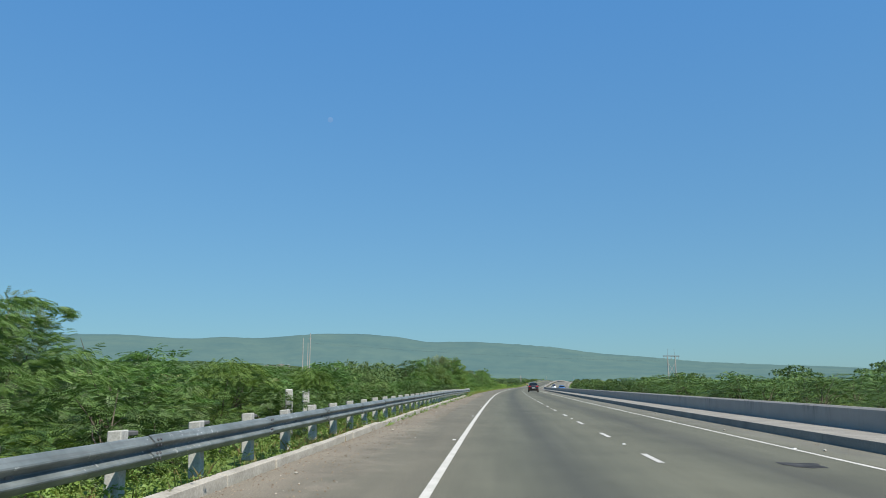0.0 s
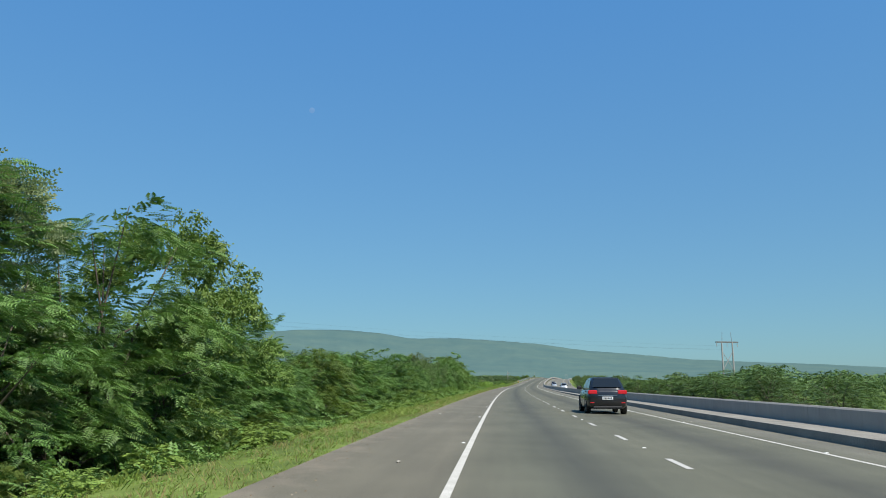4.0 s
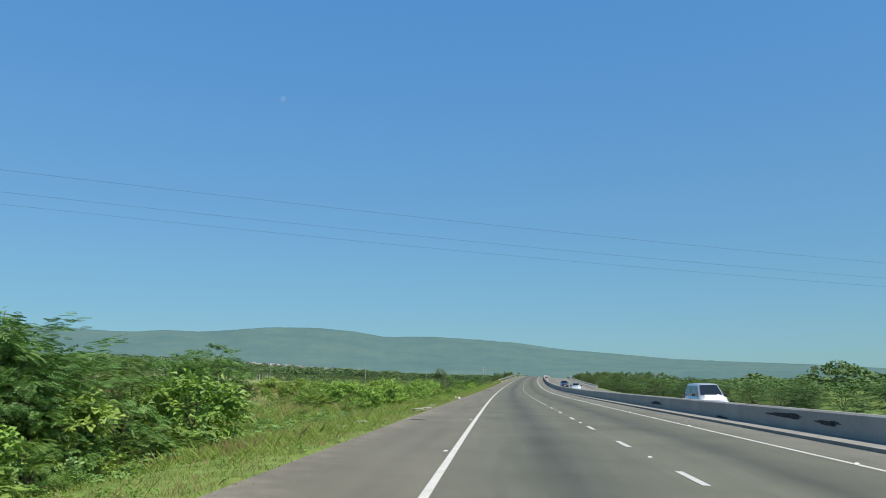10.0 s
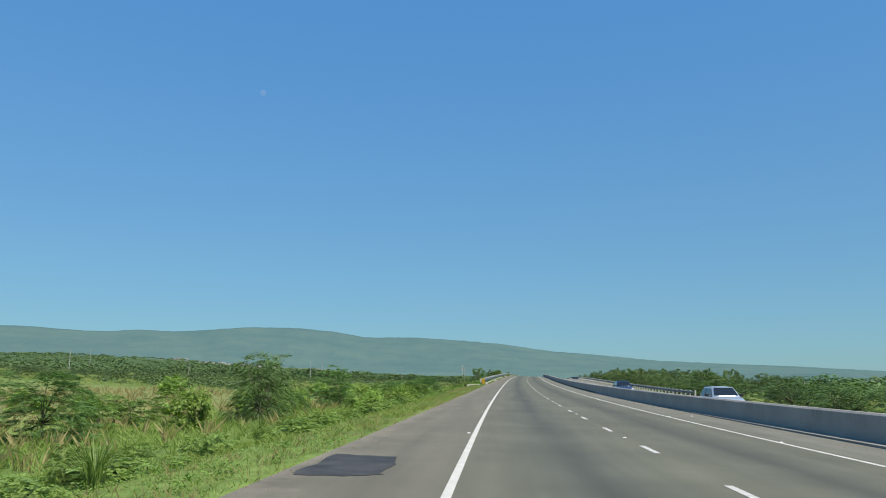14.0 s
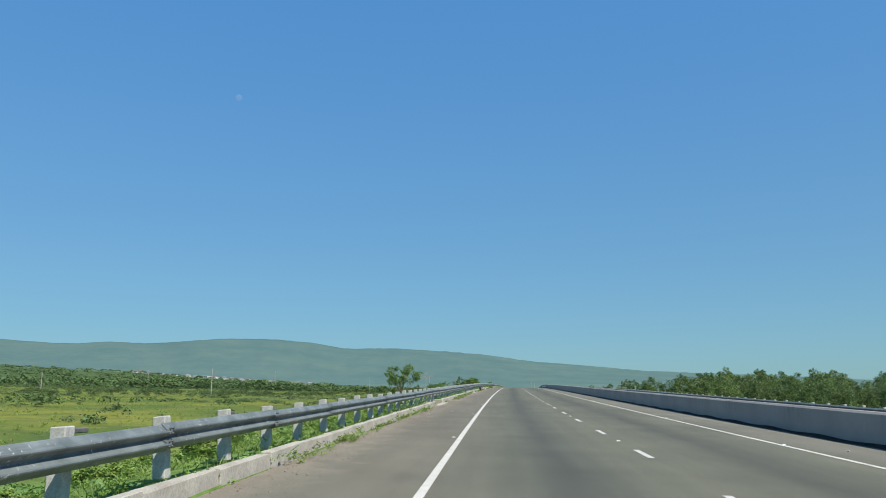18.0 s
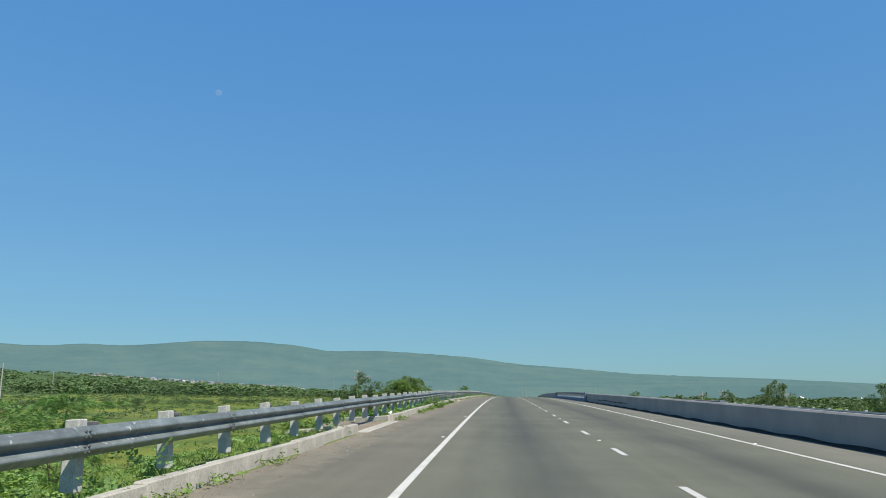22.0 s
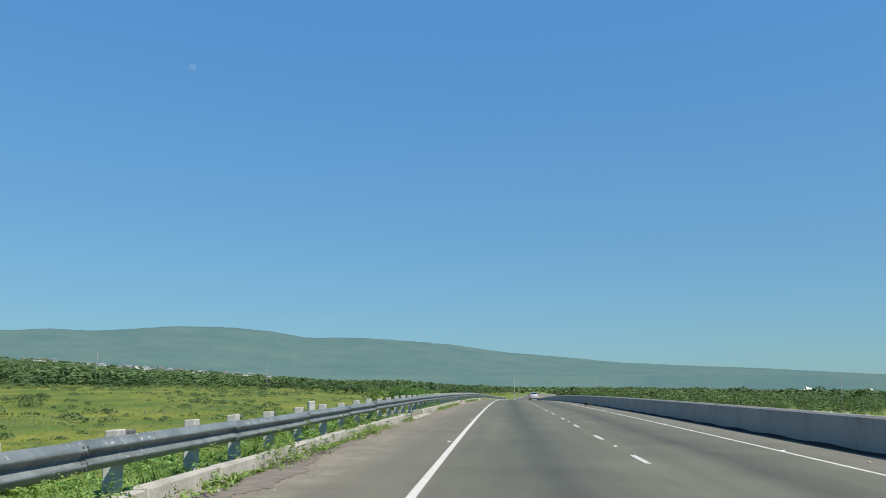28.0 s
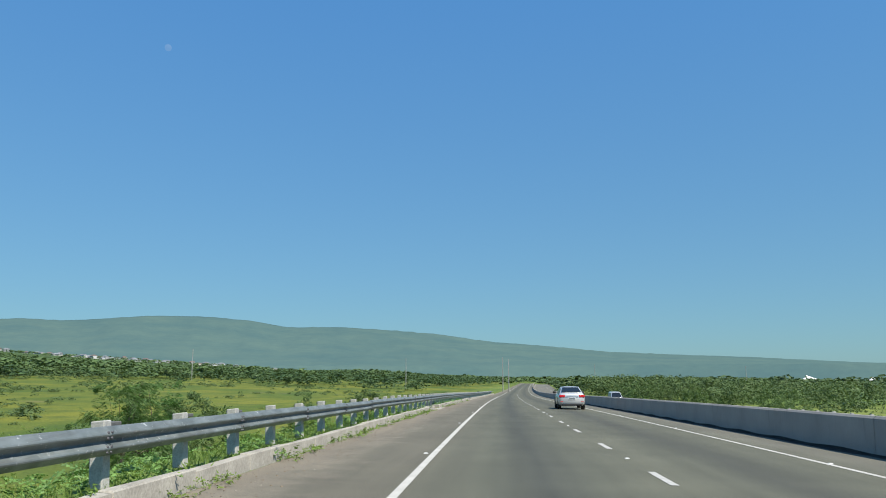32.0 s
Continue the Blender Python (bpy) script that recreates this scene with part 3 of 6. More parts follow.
def kerb_run(s0, s1, label, sunk=0.0):
    gaps = INLETS + [(611.9, 613.5)]
    run = empty("kerb", label=label, category="kerb", kind="structure")
    rng = random.Random(int(s0) + 99)
    cuts = [s0] + [v for g in sorted(gaps) if s0 < g[0] < s1 for v in g] + [s1]
    for a, b in zip(cuts[::2], cuts[1::2]):
        n = max(1, round((b - a) / 2.1))
        for i in range(n):
            s = a + (b - a) * i / n
            tilt = pose(0, 0, 0, math.degrees(math.atan(float(np.interp(s, SS, g_)))) + rng.uniform(-0.3, 0.3), rng.uniform(-1, 1), rng.uniform(-0.3, 0.3))
            part("kerb_stone", rng.choice(KERBS), run, place(s, -2.5 + rng.uniform(-0.012, 0.012), rng.uniform(-0.015, 0.01) - sunk) @ tilt @ Matrix.Diagonal((1, (b - a) / n / 2.1, 1, 1)))
    for a, b in INLETS:
        if s0 < a < s1:
            k = Matrix.Diagonal((1, b - a, 1, 1))
            slope = pose(0, 0, 0, math.degrees(math.atan(float(np.interp(a, SS, g_)))))
            part("sill", STRIP_ME, run, place(a, -2.5, 0.004) @ slope @ k)
            part("channel_floor", FLOOR_ME, run, place(a, -2.6, 0.012) @ slope @ k)
            part("wing_wall", WING_ME, run, place(a, -2.62, 0.0) @ slope @ pose(0, 0, 0, 0, -3, 28))
            part("wing_wall", WING_ME, run, place(b, -2.62, 0.0) @ slope @ pose(0, 0, 0, 0, -3, -14))


kerb_run(-30.0, 72.0, "worn pale concrete kerb under the guard rail", 0.1)
kerb_run(461.5, 1000.0, "cast concrete kerb with drain gaps under the guard rail")


# ---- foliage ----
def frames(d, rng, roll=0.5):
    """Turns whose x axis follows d and whose z axis leans up."""
    d = d / (np.linalg.norm(d, axis=1, keepdims=True) + 1e-9)
    up = np.array([0, 0, 1.0]) + rng.normal(0, roll, d.shape)
    y = np.cross(up, d)
    y /= np.linalg.norm(y, axis=1, keepdims=True) + 1e-9
    z = np.cross(d, y)
    return np.stack([d, y, z], 2)


def spray_feather(pairs=4, w=0.09, reach=0.3):
    v = []
    for i in range(pairs):
        x = 0.12 + 0.88 * i / (pairs - 1)
        z = -0.22 * x * x
        l = reach * (1 - 0.55 * abs(x - 0.4))
        for sg in (-1, 1):
            v += [(x, 0, z), (x + l * 0.25 - w, sg * l * 0.55, z + 0.02), (x + l * 0.42, sg * l, z - 0.05), (x + l * 0.25 + w, sg * l * 0.55, z + 0.02)]
    v += [(0, -0.012, 0), (1, -0.008, -0.22), (1, 0.008, -0.22), (0, 0.012, 0)]
    return np.array(v)


def spray_broad(n=4):
    v = []
    for i in range(n):
        a = 2.4 * i
        c, s = math.cos(a), math.sin(a)
        x0 = 0.25 * i
        quad = [(0, 0, 0), (0.28, -0.3, 0.06), (0.62, 0, -0.12), (0.28, 0.3, 0.06)]
        for p in quad:
            v.append((x0 + p[0] * (0.4 + 0.6 * c * c), p[1] * 0.75 + p[0] * s * 0.8, p[2] + 0.1 * c))
    return np.array(v)


FEATHER, FROND, BROAD = spray_feather(4, 0.12), spray_feather(6, 0.07, 0.36), spray_broad()
LITE = np.array([(0.05, 0, 0), (0.5, -0.34, -0.02), (0.62, -0.3, -0.1), (0.3, 0.03, -0.03), (0.1, 0, 0), (0.3, -0.02, -0.03), (0.68, 0.3, -0.1), (0.5, 0.36, -0.02), (0.35, -0.03, -0.03), (0.75, -0.2, -0.14), (1.05, 0.0, -0.24), (0.8, 0.18, -0.14)])
LONE = np.array([(-0.4, -0.42, 0.06), (0.42, -0.36, -0.05), (0.46, 0.4, 0.05), (-0.36, 0.44, -0.06)])


def foliage(pos, dirs, sizes, template, rng, roll=0.5):
    R = frames(dirs, rng, roll)
    v = np.einsum("nij,kj->nki", R, template) * sizes[:, None, None] + pos[:, None, :]
    v = v.reshape(-1, 3)
    return v, np.arange(len(v)).reshape(-1, 4)


def crown_points(rng, radius, h0, h1, clumps, per, flat=0.45, spread=0.55, belly=0.6):
    """Clump centres over an uneven dome, and leaf places and directions round each."""
    pos, dirs, cents = [], [], []
    lobes = rng.uniform(0.62, 1.2, 7)
    for i in range(clumps):
        v = rng.uniform(0, 1) ** 0.8
        a = rng.uniform(0, 2 * np.pi)
        prof = math.sqrt(max(0.02, 1 - ((v - belly) / (1.02 - belly if v > belly else belly + 0.25)) ** 2))
        lob = np.interp(a, np.linspace(0, 2 * np.pi, 8), np.append(lobes, lobes[0]))
        r = radius * prof * lob * (1 - 0.6 * rng.uniform(0, 1) ** 1.5)
        top = h1 * (0.72 + 0.28 * lob)
        c = np.array([r * math.cos(a), r * math.sin(a), h0 + (top - h0) * v])
        cents.append(c)
        q = rng.normal(0, 1, (per, 3))
        q /= np.linalg.norm(q, axis=1, keepdims=True)
        rr = spread * rng.uniform(0.55, 1.25)
        p = q * np.array([rr, rr, rr * flat]) * rng.uniform(0.35, 1, (per, 1))
        out = np.array([math.cos(a), math.sin(a), 0.15])
        pos.append(c + p)
        dirs.append(q * np.array([1, 1, 0.4]) + out * 0.7)
    return np.vstack(pos), np.vstack(dirs), np.array(cents)


def layered_points(rng, radius, h0, h1, boughs, per, reach=0.9, belly=0.5, hang=0.35, shoots=0.2):
    """Boughs that grow out of the stem and end in flat, drooping fans of fronds, tier over tier; some tips stand up above the crown."""
    pos, dirs, cents = [], [], []
    lobes = rng.uniform(0.6, 1.2, 9)
    for i in range(boughs):
        v = (i + rng.uniform(0, 1)) / boughs
        a = i * 2.39996 + rng.normal(0, 0.35)
        prof = math.sqrt(max(0.03, 1 - ((v - belly) / (1.06 - belly if v > belly else belly + 0.3)) ** 2))
        lob = float(np.interp(a % (2 * np.pi), np.linspace(0, 2 * np.pi, 10), np.append(lobes, lobes[0])))
        r = radius * prof * lob * rng.uniform(0.6, 1.05)
        top = h1 * (0.74 + 0.26 * lob) * rng.uniform(0.93, 1.04)
        out = np.array([math.cos(a), math.sin(a), 0.0])
        side = np.array([-math.sin(a), math.cos(a), 0.0])
        tip = out * r + np.array([0, 0, h0 + (top - h0) * v])
        l = reach * rng.uniform(0.65, 1.25)
        rise = rng.uniform(0.5, 1.1) if v > 0.7 and rng.random() < shoots * 2 else rng.uniform(-0.25, 0.35)
        u = rng.uniform(-1.0, 0.25, per)
        w = rng.uniform(-1, 1, per) * (0.2 + 0.45 * np.clip(0.25 - u, 0, 1))
        z = rise * u - hang * (u + 0.55) ** 2 * np.sign(u + 0.55) - hang * 0.8 * w * w + rng.normal(0, 0.05, per)
        p = tip + l * (out * u[:, None] + side * w[:, None]) + np.array([0, 0, l]) * z[:, None]
        d = out * 1.0 + side * (np.sign(w) * rng.uniform(0.2, 1.3, per))[:, None] + np.array([0, 0, 1.0]) * (rise * 0.5 - 0.15 + rng.normal(0, 0.22, per))[:, None]
        pos.append(p), dirs.append(d), cents.append(tip - out * l * 0.45)
    return np.vstack(pos), np.vstack(dirs), np.array(cents)


def tiered(seed, mat, template, radius, h0, h1, boughs, per, size, base=0.05, reach=0.9, belly=0.5, hang=0.35, shoots=0.2, count=14, roll=0.3):
    rng = np.random.default_rng(seed)
    pos, dirs, cents = layered_points(rng, radius, h0, h1, boughs, per, reach, belly, hang, shoots)
    v, f = foliage(pos, dirs, size * rng.uniform(0.65, 1.3, len(pos)), template, rng, roll)
    tv, tf = limbs(rng, cents, base, count)
    return mesh("crown", v, f, mat), mesh("trunk", tv, tf, BARK, True)


def rounded(seed, mat, radius, h0, h1, lobes, per, size, rough=0.45, flat=0.5, base=0.09, template=None):
    """A tree of overlapping domes, each shingled with leaf sprays that lie along it."""
    rng = np.random.default_rng(seed)
    leaf_ = LONE if template is None else template - np.array([0.5, 0, -0.1])
    pos, nor, cents = [], [], []
    for i in range(lobes):
        a, k = i * 2.39996 + rng.uniform(0, 1), math.sqrt((i + 0.2) / lobes)
        r = radius * rng.uniform(0.26, 0.44)
        top = h1 * (1 - 0.68 * k * k * rng.uniform(0.25, 1.25))
        c = np.array([math.cos(a) * radius * 0.8 * k, math.sin(a) * radius * 0.8 * k, max(h0 + 0.1, top - r * flat * 1.3)])
        q = rng.normal(0, 1, (per, 3))
        q[:, 2] = np.where(q[:, 2] < -0.5, -q[:, 2], q[:, 2])
        q /= np.linalg.norm(q, axis=1, keepdims=True)
        pos.append(c + q * np.array([r, r, max(0.3, top - c[2])]) * rng.uniform(0.7, 1.1, (per, 1)))
        nor.append(q + rng.normal(0, rough, (per, 3)) + np.array([0, 0, 0.25]))
        cents.append(c)
    pos, nor = np.vstack(pos), np.vstack(nor)
    nor /= np.linalg.norm(nor, axis=1, keepdims=True)
    x = np.cross(nor, rng.normal(0, 1, nor.shape))
    x /= np.linalg.norm(x, axis=1, keepdims=True)
    R = np.stack([x, np.cross(nor, x), nor], 2)
    v = (np.einsum("nij,kj->nki", R, leaf_) * (size * rng.uniform(0.6, 1.4, len(pos)))[:, None, None] + pos[:, None, :]).reshape(-1, 3)
    tv, tf = limbs(rng, np.array(cents), base, 3)
    return mesh("crown", v, np.arange(len(v)).reshape(-1, 4), mat), mesh("trunk", tv, tf, BARK, True)


def limbs(rng, cents, base=0.1, count=9, fork=0.25):
    pieces, h = [], cents[:, 2].max()
    stems = rng.integers(1, 4)
    roots = [np.array([rng.normal(0, 0.12), rng.normal(0, 0.12), -0.3]) for _ in range(stems)]
    forks = [r + np.array([rng.normal(0, 0.25), rng.normal(0, 0.25), 0.3 + h * fork * rng.uniform(0.8, 1.2)]) for r in roots]
    for r, f in zip(roots, forks):
        mid = (r + f) / 2 + rng.normal(0, 0.06, 3)
        pieces.append(tube([r, mid, f], [base, base * 0.85, base * 0.7], 7))
    for c in cents[rng.permutation(len(cents))[:count]]:
        f = forks[rng.integers(0, stems)]
        m1 = f + (c - f) * 0.4 + np.array([0, 0, 0.12 * h]) * rng.uniform(0, 1) + rng.normal(0, 0.1, 3)
        pieces.append(tube([f, m1, c], [base * 0.6, base * 0.4, base * 0.12], 5))
    return join(pieces)


def plant(seed, mat, template, radius, h0, h1, clumps, per, size, base=0.09, flat=0.45, spread=0.55, belly=0.6, count=9, roll=0.5):
    rng = np.random.default_rng(seed)
    pos, dirs, cents = crown_points(rng, radius, h0, h1, clumps, per, flat, spread, belly)
    v, f = foliage(pos, dirs, size * rng.uniform(0.7, 1.3, len(pos)), template, rng, roll)
    tv, tf = limbs(rng, cents, base, count)
    return mesh("crown", v, f, mat), mesh("trunk", tv, tf, BARK, True)


# all plants about 4 m (trees), 1.4 m (shrubs) high as built, scaled where they stand
THORN = [tiered(10 + i, LEAF_FINE, FROND, 2.6, 0.1, 4.25, 64, 66, 0.215, 0.055, 1.05, 0.42) for i in range(6)]
SCRUB = [tiered(110 + i, LEAF_DUSK, FEATHER, 2.7, 0.0, 4.15, 50, 40, 0.25, 0.06, 1.15, 0.36 + 0.04 * i, 0.45, 0.12) for i in range(5)]
WEEPING = [tiered(140 + i, LEAF_FINE, FROND, 2.7, 0.3, 4.2, 58, 66, 0.215, 0.06, 1.35, 0.62, 0.6, 0.5, 20) for i in range(3)]
DROOPING = [tiered(145 + i, LEAF_MID, FEATHER, 2.6, 0.0, 4.0, 60, 76, 0.26, 0.06, 1.1, 0.5, 0.8, 0.0, 20) for i in range(2)]
LEAFWALL = [plant(120 + i, LEAF_MID, BROAD, 2.3, 0.2, 4.1, 42, 120, 0.14, 0.06, 0.7, 0.42, 0.5, 3, 1.0) for i in range(2)]
AIRY = [plant(30 + i, LEAF_GREY, FEATHER, 1.3, 0.3, 4.0, 46, 90, 0.15, 0.04, 1.0, 0.36, 0.3, 4, 1.0) for i in range(2)]
UMBRELLA = [plant(40 + i, LEAF_MID, BROAD, 2.3, 2.5, 4.1, 30, 44, 0.26, 0.08, 0.5, 0.55, 0.7, 16) for i in range(2)]
SPILL = [tiered(160 + i, LEAF_LUSH, LITE, 0.95, 0.0, 1.3, 30, 22, 0.2, 0.02, 0.45, 0.4, 0.3, 0.4, 6) for i in range(3)]
THICK = [tiered(170 + i, LEAF_DUSK, FROND, 0.95, 0.02, 1.35, 28, 26, 0.175, 0.025, 0.45, 0.4, 0.3, 0.4, 8) for i in range(3)]
FLATTOP = [rounded(45 + i, LEAF_DUSK, 3.4, 2.6, 4.1, 9, 60, 0.4, 0.5, 0.35, 0.1, LITE) for i in range(2)]
SHRUB = [plant(50 + i, LEAF_BRIGHT, BROAD, 0.8, 0.02, 1.4, 26, 20, 0.24, 0.025, 0.8, 0.25, 0.5, 6) for i in range(3)]
BUSH = [tiered(60 + i, LEAF_MID if i < 1 else LEAF_LUSH, FROND, 0.95, 0.02, 1.35, 28, 26, 0.175, 0.025, 0.45, 0.4, 0.3, 0.4, 8) for i in range(4)]
LEAFY = [plant(70 + i, LEAF_DEEP, BROAD, 2.1, 0.3, 4.0, 42, 100, 0.13, 0.06, 0.7, 0.42, 0.5, 4, 1.0) for i in range(2)]
BACKTREE = [rounded(90 + i, LEAF_DUSK, 3.0, 0.0, 4.1, 14, 52, 0.32, 0.4, 0.75, 0.08, LITE) for i in range(3)]
FARTREE = [rounded(80 + i, LEAF_FAR, 3.2, 0.1, 3.6, 8, 26, 0.41) for i in range(4)]
DOTTREE = [rounded(85 + i, LEAF_FAR, 3.6, 0.1, 3.4, 4, 12, 0.95) for i in range(4)]
TAGS = {"thorn_tree": ("dense feathery green thorn tree beside the motorway", "tree", "roadside thorn trees"),
        "airy_tree": ("slender grey-green tree with small leaves, open crown", "tree", "slender trees"),
        "umbrella_tree": ("umbrella-crowned green tree on bare stems", "tree", "umbrella trees"),
        "broadleaf_shrub": ("bright yellow-green broad-leaved shrub in the verge", "shrub", "broad-leaved shrubs"),
        "scrub_tree": ("low spreading green tree beyond the opposite carriageway", "tree", "trees beyond the far rail"),
        "bush": ("low feathery dark green bush in rough grass", "bush", "low bushes"),
        "leafy_tree": ("leafy dark green tree on the embankment", "tree", "embankment trees"),
        "field_tree": ("rounded dark green tree standing in the plain", "tree", "trees of the plain")}


def grow(kind, variants, s, off, height, built=4.0, wide=1.0, rng=random, sink=0.08):
    z = float(ground_z(s, off))
    p = at(s, off)
    k = height / built
    label, cat, group = TAGS[kind]
    crown, trunk = rng.choice(variants)
    m = Matrix.Translation((float(p[0]), float(p[1]), z - sink)) @ pose(0, 0, 0, 0, 0, rng.uniform(0, 360)) @ Matrix.Diagonal((k * wide, k * wide, k, 1))
    e = empty(kind, m, label=label, category=cat, group=group)
    part("trunk", trunk, e)
    part("crown", crown, e)
    return e


BACK = {}


def behind(name, s, off, height, wide, rng):
    """Keep a tree of the back rows, to be joined with its like."""
    p = at(s, off)
    BACK.setdefault(name, []).append((float(p[0]), float(p[1]), float(ground_z(s, off)) - 0.08, height / 4.25, wide, rng.uniform(0, 6.28), rng.randrange(3)))


def join_behind(name, label, kinds=None, mat=None, kind="thicket"):
    arrays = []
    for crown, trunk in kinds or BACKTREE:
        a = np.empty(len(crown.vertices) * 3, np.float32)
        crown.vertices.foreach_get("co", a)
        arrays.append(a.reshape(-1, 3))
    vs = []
    for x, y, z, k, w, a, i in BACK[name]:
        v = arrays[i] @ np.array([[math.cos(a), math.sin(a), 0], [-math.sin(a), math.cos(a), 0], [0, 0, 1]])
        vs.append(v * np.array([k * w, k * w, k]) + np.array([x, y, z]))
    v = np.vstack(vs)
    thing(kind, mesh(kind, v, np.arange(len(v)).reshape(-1, 4), mat or LEAF_DUSK), label=label, category=kind, kind="stuff")


# height of the green wall over the road, along the left verge
LEFT_TOP = ridge([(-30, 2.6), (12, 3.0), (14, 2.6), (17, 2.2), (38, 1.95), (42, 2.5), (45, 2.6), (50, 1.7), (68, 1.55), (76, 1.65), (83, 2.2), (88, 3.0), (97, 3.5),
                  (105, 4.6), (111, 5.0), (118, 4.9), (124, 3.9), (133, 2.7), (147, 3.1), (154, 2.5), (160, 3.2), (168, 3.9), (175, 3.5), (190, 3.6), (197, 4.2), (203, 3.7),
                  (209, 4.8), (216, 5.3), (222, 5.6), (225.5, 4.7), (229, 3.6), (236, 3.1), (240, 2.6), (246, 2.5), (251, 2.8), (258, 3.4), (263.5, 3.5), (266.0, 3.0), (268.5, 2.3), (272, 1.3)])
RIGHT_TOP = ridge([(-40, 2.8), (60, 3.0), (75, 3.2), (97, 2.9), (130, 3.2), (196, 3.4), (211, 4.3), (219, 4.5), (225, 3.6), (232, 2.9), (300, 2.6), (345, 2.3), (372, 2.9), (385, 2.8),
                   (410, 2.2), (450, 1.8), (500, 1.7), (520, 2.0), (532, 2.9), (545, 3.3), (560, 3.1), (576, 2.9), (584, 2.9), (590, 3.0), (598, 2.6), (606, 2.0), (611, 0.2), (650, 0.0)])
rg = random.Random(21)


def wall_of_trees():
    s = -24.0
    while s < 270:
        h = LEFT_TOP(s)
        for off, f, step in ((-8.6, 1.0, 0), (-12.6, 0.96, 1.2), (-17.0, 0.98, 0.4), (-23.0, 1.0, 1.7)):
            if off < -12 and rg.random() < 0.25:
                continue
            o = off + rg.uniform(-0.9, 0.9)
            ss = s + step + rg.uniform(-0.8, 0.8)
            g = float(ground_z(ss, o))
            edge = float(np.interp(ss, SS, RZ))
            top = edge + 0.18 + LEFT_TOP(ss) * f * (1.04 if off > -10 else 1.08) * rg.uniform(0.9, 1.05)
            w = rg.uniform(0.85, 1.2) * (1.0 if h < 3.4 else 0.85)
            if off > -10 or (off > -14 and h > 2.8):
                grow("thorn_tree", SCRUB if off < -10 else THORN if rg.random() < 0.45 else rg.choice((WEEPING, DROOPING)) if rg.random() < 0.68 else LEAFWALL if rg.random() < 0.5 else LEAFY, ss, o, max(1.5, top - g), 4.25, w, rg)
            else:
                behind("left", ss, o, max(1.5, (top - g) * 0.93), w, rg)
        if h > 3.0:
            for o, f in ((-7.4, 0.55), (-8.0, 0.72)):
                ss = s + rg.uniform(-1.8, 1.8)
                grow("thorn_tree", THORN, ss, o, float(np.interp(ss, SS, RZ)) + LEFT_TOP(ss) * f * rg.uniform(0.85, 1.05) - float(ground_z(ss, o)), 4.25, rg.uniform(0.8, 1.1), rg)
        s += 3.3 if h < 3.2 else 3.8
    # low bushes at the foot of the trees
    s = -20.0
    while s < 270:
        o = -6.4 + rg.uniform(-0.6, 0.7)
        grow("bush", BUSH, s, o, rg.uniform(0.7, 1.5), 1.4, rg.uniform(0.9, 1.3), rg)
        s += rg.uniform(2.1, 4.0)

    # leafy low growth that spills over the verge grass
    s = 92.0
    while s < 462:
        open_land = 268 < s < 300
        o = -4.6 - abs(rg.gauss(0, 2.6 if open_land else 0.9)) - 0.7 * (0.5 + noise.noise((s * 0.05, 0, 5)))
        p = at(s, o)
        BACK.setdefault("spill", []).append((float(p[0]), float(p[1]), float(ground_z(s, o)) - 0.04, rg.uniform(0.14, 0.36) if open_land else rg.uniform(0.2, 0.5), rg.uniform(1.1, 1.8), rg.uniform(0, 6.28), rg.randrange(3)))
        s += rg.uniform(0.8, 2.6) * (0.35 if open_land else 1.0)

    # undergrowth crowding the back of the first rail
    s = -12.0
    while s < 88:
        grow("bush", THICK, s, rg.uniform(-5.6, -4.5), rg.uniform(1.0, 1.7), 1.45, rg.uniform(0.85, 1.15), rg)
        s += rg.uniform(1.4, 2.4)


wall_of_trees()
join_behind("spill", "light green leafy growth spilling over the verge", SPILL, LEAF_LUSH, "undergrowth")
for s, o, h in ((226, -9.2, 6.2), (187, -9.5, 5.4), (112, -9.2, 6.3), (13, -9.5, 4.0)):
    grow("airy_tree", AIRY, s, o, h, 4.1, 1.0, rg)


